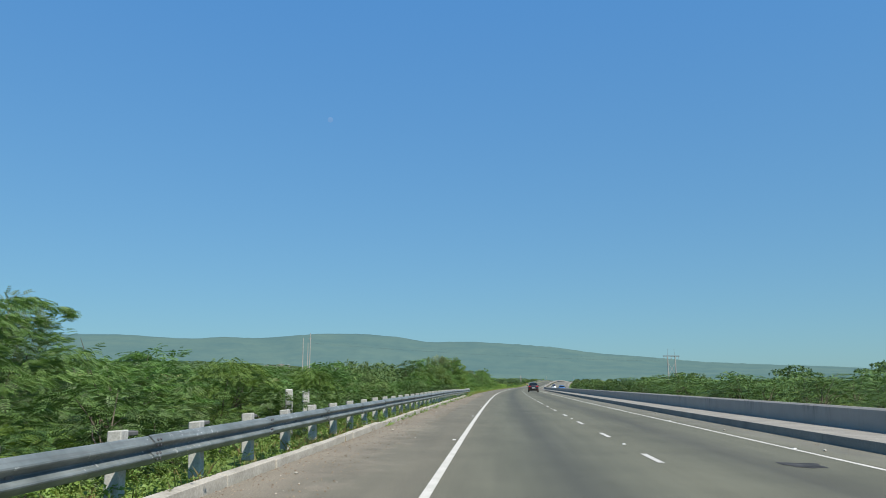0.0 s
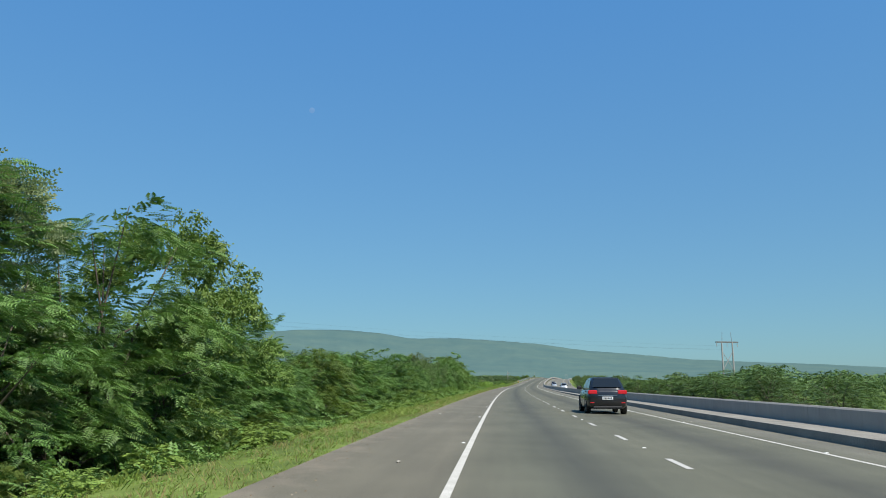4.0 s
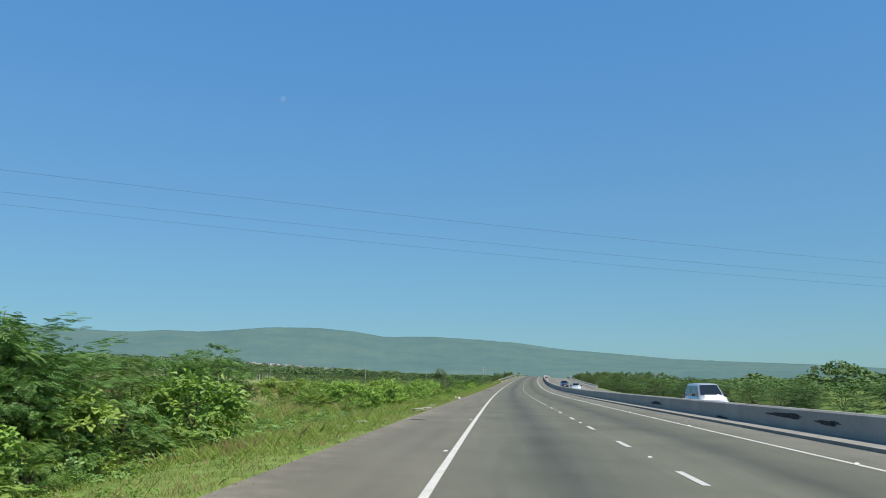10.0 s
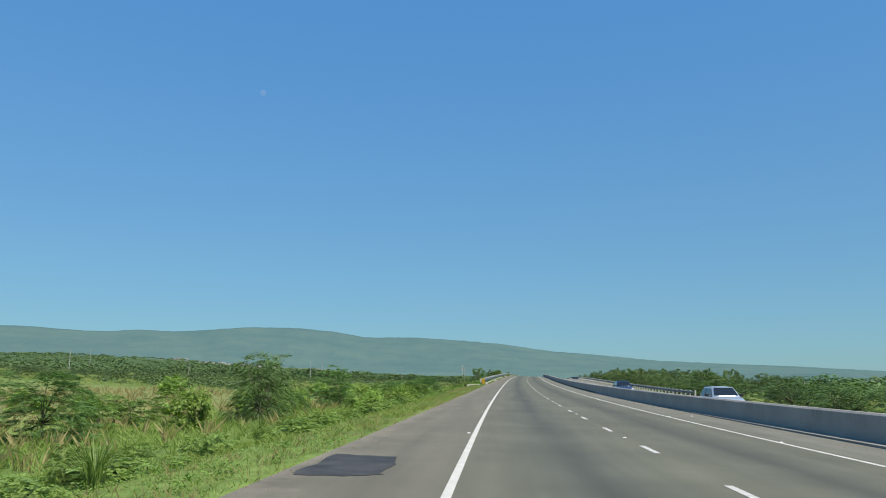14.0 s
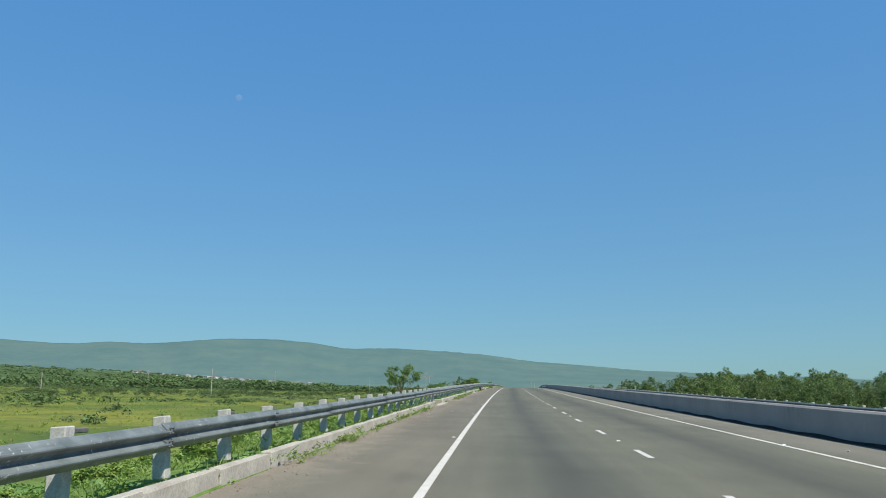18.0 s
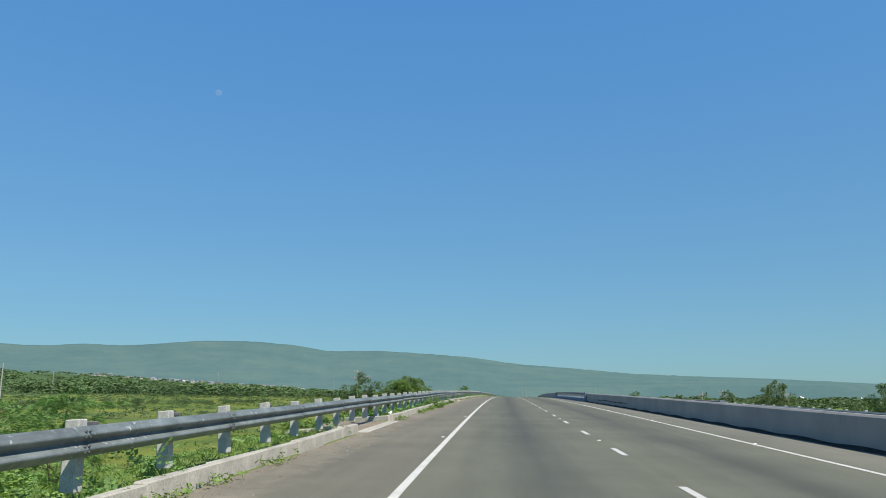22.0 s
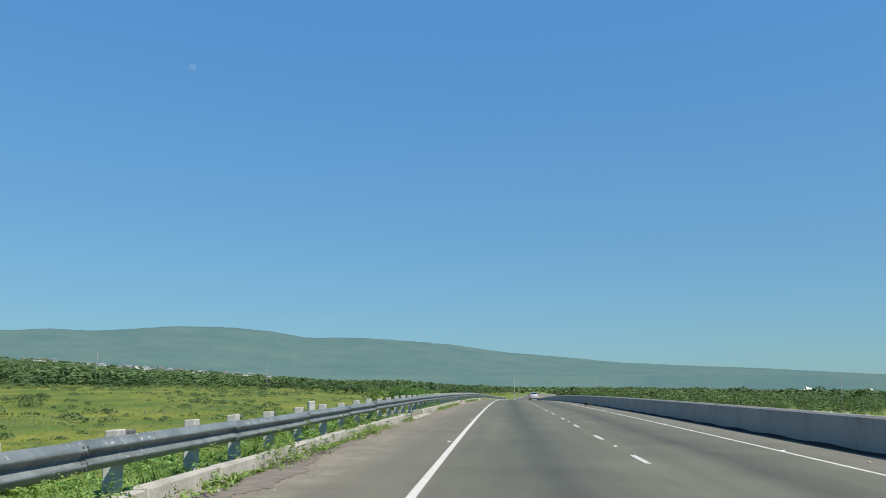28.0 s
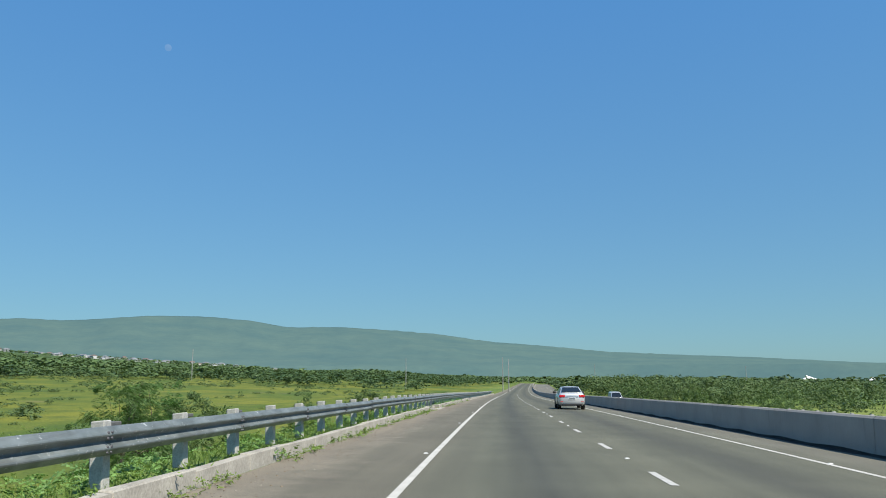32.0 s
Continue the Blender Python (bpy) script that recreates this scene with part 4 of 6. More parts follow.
def right_side():
    s = -30.0
    while s < 655:
        near = s < 470
        for off, f, step in ((26.0, 0.92, 0), (32.0, 1.0, 2.6), (40.0, 1.05, 1.3), (51.0, 1.12, 4.0)):
            if rg.random() < (0.08 if s < 420 else 0.3):
                continue
            o, ss = off + rg.uniform(-1.6, 1.6) * (1.0 if off < 30 else 2.0), s + step + rg.uniform(-2.6, 2.6)
            g, edge = float(ground_z(ss, o)), float(np.interp(ss, SS, RZ))
            if near:
                top = edge - 0.45 + RIGHT_TOP(ss) * f * rg.choice((0.6, 0.75, 0.88, 1.0, 1.06)) * (0.9 + 0.55 * noise.noise((ss * 0.07, o * 0.03, 7)))
            else:
                top = edge - 0.45 + RIGHT_TOP(ss) * rg.uniform(0.78, 1.02)
            if top - g > 0.8:
                if off < 35 or not near:
                    grow("scrub_tree" if near else "leafy_tree", SCRUB if near else LEAFY, ss, o, top - g, 4.25, rg.uniform(1.2, 2.0) if near else rg.uniform(0.75, 1.05), rg)
                else:
                    behind("right", ss, o, top - g, rg.uniform(1.1, 1.9), rg)
        s += 6.2 if near else 5.2
    # a taller knot of trees just past the start of the far rail
    for s, o, top, w in ((466, 29.5, 1.9, 1.1), (469.5, 29.2, 2.3, 1.0), (472.5, 29.8, 2.55, 1.0), (476, 30.2, 2.3, 1.1), (481, 30.5, 1.9, 1.1)):
        grow("scrub_tree", SCRUB, s, o, float(np.interp(s, SS, RZ)) + top - float(ground_z(s, o)), 4.25, w, rg)
    # single flat-topped trees that stand above the rest
    for s, o, top, w in ((300, 62, 6.2, 0.9), (338, 74, 6.6, 1.1), (395, 60, 5.6, 0.9), (455, 85, 6.4, 1.0), (120, 60, 5.6, 1.0), (180, 66, 6.0, 1.0)):
        grow("umbrella_tree", FLATTOP, s, o, top - float(ground_z(s, o)), 4.1, w, rg)


right_side()
join_behind("left", "dense green thicket behind the roadside trees")
join_behind("right", "dense green thicket beyond the opposite carriageway")


def verge_plants():
    s = 270.0
    while s < 459:
        for _ in range(1 if s < 296 else 3 if s < 352 else 2):
            o = rg.choice([-6.3, -7.2, -8.4, -9.8, -11.5, -13.5, -16.5, -20.0, -25.0]) + rg.uniform(-0.6, 0.6)
            ss = s + rg.uniform(-1.5, 1.5)
            if o > -8.0 and rg.random() < (0.8 if s < 300 else 0.35):
                continue
            if rg.random() < (0.5 if ss < 350 else 0.28):
                grow("broadleaf_shrub", SHRUB, ss, o, rg.uniform(0.8, 1.7) * (0.75 if o > -7.5 or ss < 298 else 1.0), 1.45, rg.uniform(0.9, 1.3), rg)
            else:
                grow("bush", BUSH, ss, o, rg.uniform(0.7, 1.6) * (0.7 if o > -7.5 or ss < 298 else 1.05), 1.45, rg.uniform(0.9, 1.5), rg)
        s += 2.0
    for s, o, h, w in ((407, -11, 2.9, 0.7), (375, -12, 2.2, 1.0), (368, -11, 2.0, 1.0), (362, -10.5, 2.0, 1.1), (398, -13, 2.0, 1.0), (445, -10, 2.2, 1.0), (452, -9, 2.0, 0.8), (438, -12, 2.2, 1.1)):
        grow("thorn_tree", THORN, s, o, h, 4.25, w * 1.3, rg)
    # a dense dark tree that stands alone in the low growth
    for s, o, h, w in ((385.6, -9.4, 3.0, 0.8), (387.6, -9.8, 3.35, 0.9), (390.2, -10.2, 3.1, 0.85)):
        grow("thorn_tree", SCRUB, s, o, h, 4.25, w, rg)
    for i in range(20):
        s, o = rg.uniform(436, 463), rg.uniform(-17, -6.8)
        grow("bush", BUSH, s, o, rg.uniform(1.2, 2.0) * (0.75 if o > -8 else 1.1), 1.45, rg.uniform(1.0, 1.4), rg)
    for s, o, h in ((446, -9, 2.6), (449.5, -9.5, 2.9), (453, -10, 3.0), (457, -11, 2.6), (443, -11, 2.5), (462, -13, 1.8), (455, -14, 2.0)):
        grow("thorn_tree", THORN, s, o, h, 4.25, 1.3, rg)
    for s, o in ((226, -6.2), (231, -5.8), (262, -6.4), (265, -6.8), (269, -6.0), (296, -6.5), (303, -7), (308, -6.8), (396, -6.6), (410, -6.8), (413, -7)):
        grow("broadleaf_shrub", SHRUB, s, o, rg.uniform(1.2, 1.9), 1.45, 1.0, rg)
    for s, o, h in ((337, -8.2, 1.9), (338.5, -7.6, 1.7), (340, -8.0, 1.8), (342, -7.5, 1.6), (344, -8.4, 1.8), (346.5, -8.0, 1.5), (350, -8.5, 1.7), (354, -8.6, 1.6), (358, -8.8, 1.5), (334, -7.8, 1.8), (331, -8.2, 1.8)):
        grow("broadleaf_shrub", SHRUB, s, o, h, 1.45, 0.95, rg)
    # the last trees of the green wall, with a bough reaching out over the grass
    for s, o, top, w in ((266.8, -8.4, 2.5, 1.0), (265.0, -8.0, 3.1, 0.9), (280.0, -11.2, 2.4, 0.85), (281.6, -10.8, 2.85, 0.9), (283.0, -11.0, 2.5, 0.8)):
        grow("thorn_tree", WEEPING if s < 270 else THORN, s, o, float(np.interp(s, SS, RZ)) + top - float(ground_z(s, o)), 4.25, w * 1.25, rg)
    # the hazy young tree in the open plain
    grow("airy_tree", AIRY, 361.5, -8.4, 3.6, 4.1, 1.1, rg)
    # on the embankment past the second rail
    for s, o, top, w in ((511, -6.3, 2.35, 0.72),):
        g = float(ground_z(s, o))
        grow("umbrella_tree", UMBRELLA, s, o, float(np.interp(s, SS, RZ)) + top - g, 4.2, w, rg)
    for s, o, top, w in ((655, -12, 1.3, 0.8), (662, -12, 1.6, 0.8), (668, -12.5, 1.4, 0.7), 
                         (560, -14, 0.7, 1.0), (575, -16, 0.4, 1.0), (543, -9, 0.9, 0.6), (611.3, -8.4, 2.45, 0.95), (613.0, -9.2, 2.0, 0.9), (836, -14, 1.0, 1), (850, -12, 1.0, 0.9), (880, -13, 1.2, 1)):
        g = float(ground_z(s, o))
        grow("leafy_tree", LEAFY, s, o, float(np.interp(s, SS, RZ)) + top - g, 4.2, w, rg)
    for s, o, top, w in ((648, -9, 1.3, 0.8), (652, -9.5, 1.5, 0.8), (657, -9, 1.4, 0.8),
                         (553, -8.4, 1.1, 0.7), (556, -8.2, 1.15, 0.7), (559, -9, 0.9, 0.7), (570, -8.4, 1.3, 0.8), (573, -9, 1.35, 0.8), (769.5, -8.4, 1.6, 0.8), (771.5, -8.6, 1.75, 0.8), (777, -9, 1.2, 0.8), (781, -8.5, 1.5, 0.85), (784, -8.6, 1.65, 0.9), (791, -8.6, 1.3, 0.9), (793.5, -8.4, 1.5, 0.9), (797, -8.8, 1.3, 0.9), (818, -8.5, 1.55, 0.6), (820, -8.7, 1.7, 0.6), (702, -7.2, 1.7, 0.8), (705.5, -6.8, 2.4, 0.65), (708.5, -7, 2.0, 0.7)):
        g = float(ground_z(s, o))
        grow("thorn_tree", THORN, s, o, float(np.interp(s, SS, RZ)) + top - g, 4.2, w, rg)
    # a round, drooping clump close behind the rail
    for s, o, top, w in ((621.2, -7.1, 2.3, 0.72), (623.4, -6.8, 2.6, 0.76), (625.8, -6.5, 2.5, 0.7), (624.6, -8.0, 2.4, 0.8), (622.8, -8.2, 2.3, 0.75), (750.5, -7.2, 1.75, 0.4)):
        grow("thorn_tree", DROOPING, s, o, float(np.interp(s, SS, RZ)) + top - float(ground_z(s, o)), 4.3, w, rg)
    for s, o, top in ((628.5, 26.2, 1.9), (630.5, 27.2, 2.15), (635.4, 24.0, 1.35), (650.1, 25.4, 1.15), (666, 25.7, 0.75), (669, 26.5, 0.7), (701.8, 25.4, 1.35), (740, 27, 0.7), (752, 26, 0.5), (765, 28, 0.8), (870, 27, 1.8), (880, 29, 2.1), (905, 27, 2.3), (912, 29, 2.4), (930, 28, 2.8), (945, 28, 3.4), (960, 29, 3.4), (980, 30, 3.2), (1000, 30, 3.0), (1030, 32, 3.4)):
        g = float(ground_z(s, o))
        grow("leafy_tree", LEAFY, s, o, float(np.interp(s, SS, RZ)) - 0.45 + top - g, 4.2, rg.uniform(0.7, 1.0), rg)
    s = 464.0
    while s < 870:
        o = rg.uniform(-4.2, -8.5)
        p = at(s, o)
        BACK.setdefault("low", []).append((float(p[0]), float(p[1]), float(ground_z(s, o)) - 0.05, rg.uniform(0.18, 0.42), rg.uniform(1.1, 1.9), rg.uniform(0, 6.28), rg.randrange(3)))
        s += rg.uniform(1.6, 3.4)
    s = 466.0
    while s < 870:
        o = -95 - rg.uniform(0, 14)
        p = at(s, o)
        BACK.setdefault("hedge", []).append((float(p[0]), float(p[1]), float(ground_z(s, o)) - 0.1, rg.uniform(0.2, 0.65), rg.uniform(1.0, 1.6), rg.uniform(0, 6.28), rg.randrange(3)))
        s += rg.uniform(1.0, 6)
    for s, o, h in ((596.5, -2.25, 0.35), (594.8, -2.3, 0.3), (599, -2.3, 0.3), (599.3, -2.45, 0.85), (600.2, -2.6, 0.7), (602.5, -2.25, 0.25), (573.8, -2.3, 0.3), (724, -6.3, 1.3), (725.6, -6.6, 1.45), (727, -6.4, 1.2), (730.5, -7.4, 1.6), (732.2, -7.6, 1.7), (733.6, -7.5, 1.4), (607, -2.3, 0.25), (760, -2.3, 0.2), (548, -2.3, 0.25)):
        grow("bush", BUSH, s, o, h, 1.45, 1.3, rg)


verge_plants()
join_behind("low", "leafy undergrowth on the slope behind the guard rail", SHRUB, LEAF_LUSH, "undergrowth")
join_behind("hedge", "broken line of dark bushes across the pasture", BACKTREE, LEAF_FAR, "hedge")


def far_woods(name, n, srange, orange, hmin, hmax, seed, label, keep=None, bend=1.0, kinds=FARTREE, wide=(1.1, 2.5)):
    """Far trees nobody could count, one object."""
    rng = np.random.default_rng(seed)
    vs, fs, c = [], [], 0
    arrays = []
    for crown, trunk in kinds:
        a = np.empty(len(crown.vertices) * 3, np.float32)
        crown.vertices.foreach_get("co", a)
        arrays.append(a.reshape(-1, 3))
    for i in range(n):
        s = rng.uniform(*srange)
        u = rng.uniform() ** bend
        o = orange[0] + (orange[1] - orange[0]) * u
        if keep is not None and not keep(s, o, rng):
            continue
        p = at(s, o)
        h = rng.uniform(hmin, hmax) / 4.0 * (1 + 0.45 * noise.noise((p[0] * 0.011, p[1] * 0.011, 6)))
        p[2] = float(ground_z(s, o)) - 0.1
        p[2] += min(abs(o) / 150, 5) * noise.noise((p[0] * 0.004, p[1] * 0.004, 3))
        a = rng.uniform(0, 6.28)
        v = arrays[rng.integers(0, len(arrays))] @ np.array([[math.cos(a), math.sin(a), 0], [-math.sin(a), math.cos(a), 0], [0, 0, 1]]).astype(np.float32)
        w = rng.uniform(*wide)
        v = v * np.array([h * w, h * w, h]) + p
        vs.append(v)
    v = np.vstack(vs)
    thing(name, mesh(name, v, np.arange(len(v)).reshape(-1, 4), LEAF_FAR), label=label, category="woods", kind="stuff")


def belts(s, o, rng):
    x, y = at(s, o)[:2]
    if 1750 < s < 2800 and -1350 < o < -520 and rng.random() < 0.6:
        return False
    if o > float(np.interp(s, [800, 1100, 1400], [-265, -190, -120])) + 75 * noise.noise((x * 0.012, y * 0.012, 2)):
        return False
    return noise.noise((x * 0.005, y * 0.005, 11)) + 0.35 * noise.noise((x * 0.03, y * 0.03, 5)) > -0.22 - 0.0005 * (abs(o) - 350)


def scrub(s, o, rng):
    return (s > 430 or o < -150) and noise.noise((s * 0.012, o * 0.02, 8)) > 0.16 - (0.25 if o < -200 else 0)


far_woods("far_woods", 3400, (350, 2000), (-90, -700), 3.5, 9.0, 3, "dark green belts of low trees across the plain", belts)
far_woods("far_woods", 9000, (300, 3300), (-500, -2600), 3.5, 6.5, 7, "distant woodland rising to the foot of the hills", belts, 1.15, DOTTREE)
PASTURE = [rounded(130 + i, LEAF_FAR, 1.3, 0.0, 1.0, 6, 16, 0.21, 0.5, 0.6, 0.02) for i in range(4)]
far_woods("pasture_scrub", 5200, (462, 1150), (-14, -260), 1.2, 4.6, 14, "low bushes dotted over the cattle pasture", lambda s, o, r: noise.noise((s * 0.03, o * 0.03, 4)) + 0.5 * noise.noise((s * 0.1, o * 0.1, 9)) > 0.1 - 0.001 * abs(o), 0.9, PASTURE, (0.8, 1.7))
far_woods("far_woods", 520, (470, 1000), (-35, -260), 0.5, 2.0, 4, "scattered dark scrub over the left pasture", scrub)
far_woods("far_woods", 1100, (940, 2300), (-32, -330), 3.5, 7, 5, "woodland at the foot of the road ahead", lambda s, o, r: s > 1120 or o < -180)
far_woods("far_woods", 1000, (880, 2000), (26, 300), 4.0, 7.5, 16, "woodland closing the right-hand plain ahead", lambda s, o, r: s > 1120 or o > 150, 1.4)
far_woods("far_woods", 190, (905, 1130), (30, 130), 3.4, 6.4, 36, "rounded green trees on the plain beside the motorway", lambda s, o, r: s > 960 or o > 50, 1.2, BACKTREE, (0.8, 1.4))
far_woods("far_woods", 900, (-50, 1500), (52, 260), 3.0, 5.2, 6, "low woodland across the right-hand plain", lambda s, o, r: s < 560 or s > 980)
far_woods("far_woods", 800, (1480, 2700), (-170, 320), 4.5, 8.0, 46, "woodland where the motorway is lost to sight", None, 1.0, DOTTREE)
far_woods("far_woods", 260, (560, 980), (40, 320), 1.2, 3.0, 26, "low scrub on the open right-hand plain", None, 0.8)
far_woods("far_woods", 2400, (100, 3000), (240, 1300), 2.6, 4.4, 8, "far low woodland on the right-hand plain", None, 1.2, DOTTREE)

# ---- grass and weeds ----
def blades(name, n, s0, s1, o0, o1, h0, h1, mat, seed, label, clump=9, width=0.013, lean=0.35, skip=None):
    rng = np.random.default_rng(seed)
    c = max(1, n // clump)
    cs, co = rng.uniform(s0, s1, c), o0 + (o1 - o0) * rng.uniform(0, 1, c)
    if skip is not None:
        k = skip(cs, co)
        cs, co = cs[k], co[k]
        c = len(cs)
    dry = np.ones(c, bool)
    for a, b in INLETS:
        dry &= ~((cs > a - 0.1) & (cs < b + 0.1) & (co > -4.4))
    cs, co = cs[dry], co[dry]
    c = len(cs)
    ch = rng.uniform(h0, h1, c)
    s = (cs[:, None] + rng.normal(0, 0.09, (c, clump))).ravel()
    o = (co[:, None] + rng.normal(0, 0.09, (c, clump))).ravel()
    o = np.minimum(o, -2.4)
    h = (ch[:, None] * rng.uniform(0.5, 1.15, (c, clump))).ravel()
    b = at(s, o)
    b[:, 2] = ground_z(s, o) - 0.02
    a = rng.uniform(0, 2 * np.pi, len(s))
    side = np.stack([np.cos(a), np.sin(a), np.zeros(len(s))], 1)
    bend = np.stack([np.cos(a + 1.57), np.sin(a + 1.57), np.zeros(len(s))], 1) * (h * rng.uniform(-lean, lean * 1.6, len(s)))[:, None]
    w = (width * rng.uniform(0.7, 1.5, len(s)))[:, None]
    up = np.array([0, 0, 1.0]) * h[:, None]
    v = np.stack([b - side * w, b + side * w, b + up * 0.6 + bend * 0.45 + side * w * 0.8, b + up + bend], 1).reshape(-1, 3)
    thing(name, mesh(name, v, np.arange(len(v)).reshape(-1, 4), mat), label=label, category="grass", kind="stuff")


def weeds(name, n, s0, s1, o0, o1, size, mat, seed, label, lift=0.12, template=None, limit=-2.42, only=None):
    rng = np.random.default_rng(seed)
    c = n // 14
    cs = rng.uniform(s0, s1, c)
    if only is not None:
        cs = cs[only(cs)]
        c = len(cs)
    for a, b in INLETS:
        cs = np.where((cs > a - 0.2) & (cs < b + 0.2), b + 0.4 + (cs - a) * 0.3, cs)
    s = (cs[:, None] + rng.normal(0, 0.16, (c, 14))).ravel()
    o = np.minimum((o0 + (o1 - o0) * rng.uniform(0, 1, c)[:, None] + rng.normal(0, 0.16, (c, 14))).ravel(), limit)
    p = at(s, o)
    p[:, 2] = np.where(o > -2.5, p[:, 2], ground_z(s, o)) + rng.uniform(0.0, lift, len(s)) * np.repeat(rng.uniform(0.3, 1.6, c), 14)
    d = rng.normal(0, 1, (len(s), 3)) * np.array([1, 1, 0.3]) + np.array([0, 0, 0.25])
    v, f = foliage(p, d, size * rng.uniform(0.6, 1.4, len(s)), BROAD if template is None else template, rng, 0.4)
    thing(name, mesh(name, v, f, mat), label=label, category="weeds", kind="stuff")


blades("verge_grass", 220000, 84, 462, -2.42, -6.6, 0.03, 0.12, GRASS, 1, "fresh green mown verge grass along the shoulder", 10, 0.0055, 0.9)
blades("verge_grass", 130000, 84, 462, -2.9, -7.2, 0.1, 0.27, GRASS, 41, "taller uncut grass in patches over the verge", 18, 0.0042, 0.9, lambda s, o: np.sin(s * 0.31 + 2 * np.sin(s * 0.083)) + np.sin(o * 2.1 + s * 0.17) > 0.35)
blades("verge_grass", 34000, 84, 462, -2.42, -4.4, 0.06, 0.2, DRY, 2, "straw-coloured dry grass at the edge of the asphalt", 9, 0.0045, 0.7)
blades("verge_grass", 90000, 268, 462, -6.4, -14, 0.14, 0.4, GRASS, 3, "rough grass behind the verge", 12, 0.008, 0.8)
blades("verge_grass", 30000, 268, 440, -8, -38, 0.3, 0.7, DRY, 13, "pale dry tall grass in the open land", 12, 0.015, 0.6)
blades("verge_grass", 60000, 266, 306, -3.6, -12, 0.1, 0.34, GRASS, 43, "knee-high uncut grass at the end of the trees", 14, 0.0042, 0.9)
blades("verge_grass", 12000, 266, 306, -3.8, -12, 0.12, 0.4, DRY, 44, "seeding straw-coloured grass at the end of the trees", 9, 0.0036, 0.7)
blades("verge_grass", 40000, -22, 86, -2.75, -6.4, 0.05, 0.16, GRASS, 4, "grass growing under the first guard rail", 10, 0.011, 0.6)
blades("verge_grass", 5000, -22, 86, -2.6, -4.5, 0.1, 0.32, DRY, 5, "dry grass under the first guard rail", 9, 0.009, 0.6)
blades("verge_grass", 190000, 458, 880, -2.72, -6.8, 0.04, 0.18, GRASS, 6, "grass on the embankment under the guard rail", 10, 0.0075, 0.8)
blades("verge_grass", 26000, 458, 880, -6.6, -14, 0.15, 0.45, GRASS, 7, "rough grass on the embankment slope", 12, 0.016, 0.7)
weeds("verge_weeds", 22000, 84, 462, -2.7, -7.0, 0.08, LEAF_BRIGHT, 8, "low broad-leaved weeds in the verge")
weeds("verge_weeds", 26000, 458, 880, -2.55, -6.5, 0.08, LEAF_LUSH, 9, "creeping weeds over kerb and embankment", 0.2)
weeds("verge_weeds", 6000, 458, 880, -2.6, -5.5, 0.22, LEAF_FINE, 10, "feathery weeds beside the kerb", 0.22, FEATHER)
weeds("kerb_weeds", 16000, 462, 880, -2.62, -2.3, 0.075, LEAF_LUSH, 15, "creeping weeds at the foot of the kerb", 0.1, None, -2.2, lambda s: np.sin(s * 0.41 + 3 * np.sin(s * 0.057)) + np.sin(s * 1.13) > 0.75)
weeds("kerb_weeds", 1200, 611.7, 613.6, -2.75, -2.35, 0.07, LEAF_MID, 17, "creeping weeds where a kerb stone is missing", 0.1, None, -2.3)
weeds("kerb_weeds", 5000, 694, 724, -2.75, -2.4, 0.065, LEAF_MID, 16, "rank weeds growing over the broken kerb", 0.28, None, -2.15, lambda s: np.sin(s * 0.9) + np.sin(s * 2.3) > 0.1)
weeds("verge_weeds", 12000, -22, 86, -2.8, -5.5, 0.1, LEAF_MID, 11, "weeds under the first guard rail", 0.25)
weeds("verge_weeds", 5000, 84, 284, -4.6, -8.0, 0.25, LEAF_FINE, 12, "feathery undergrowth at the foot of the trees", 0.5, FEATHER)

blades("verge_grass", 14000, 424, 446, -3.8, -10, 0.1, 0.3, DRY, 23, "tall tan dry grass in the verge", 12, 0.0045, 0.7)
blades("pasture_grass", 110000, 462, 880, -9, -110, 0.1, 0.32, GRASS, 21, "rough green pasture grass beyond the embankment", 16, 0.018, 0.8)
blades("pasture_grass", 14000, 470, 860, -10, -70, 0.12, 0.32, DRY, 22, "yellowed seeding grass in the pasture", 14, 0.012, 0.6)


def gravel(n, s0, s1, o0, o1, seed):
    """Loose chips washed against the kerb, too many to count."""
    rng = np.random.default_rng(seed)
    t = np.array([(-1, -1, 0), (1, -1, 0), (1, 1, 0), (-1, 1, 0), (-0.5, -0.4, 1), (0.5, -0.5, 1), (0.4, 0.5, 1), (-0.5, 0.4, 1)], float)
    q = np.array([(0, 1, 5, 4), (1, 2, 6, 5), (2, 3, 7, 6), (3, 0, 4, 7), (4, 5, 6, 7)])
    s, o = rng.uniform(s0, s1, n), o0 + (o1 - o0) * rng.uniform(0, 1, n) ** 1.8
    a, k = rng.uniform(0, 6.28, n), 0.004 + 0.01 * rng.uniform(0, 1, n) ** 3
    c, d = np.cos(a)[:, None], np.sin(a)[:, None]
    w = np.stack([t[:, 0] * c - t[:, 1] * d, t[:, 0] * d + t[:, 1] * c, np.repeat(t[None, :, 2], n, 0)], -1) * k[:, None, None]
    v = (at(s, o, 0.001)[:, None, :] + w).reshape(-1, 3)
    f = (np.arange(n)[:, None, None] * 8 + q[None]).reshape(-1, 4)
    thing("gravel", mesh("gravel", v, f, GRAVEL), label="loose tan gravel and grit along the kerb", category="gravel", kind="stuff")


def gravel_mat():
    q = Mat("gravel", (0.3, 0.22, 0.15), 0.95, 0, 0.1)
    q.base(q.ramp(q.island(), (0.0, (0.12, 0.09, 0.065)), (0.5, (0.2, 0.155, 0.11)), (0.85, (0.27, 0.22, 0.16)), (1.0, (0.36, 0.33, 0.28))))
    return q.m


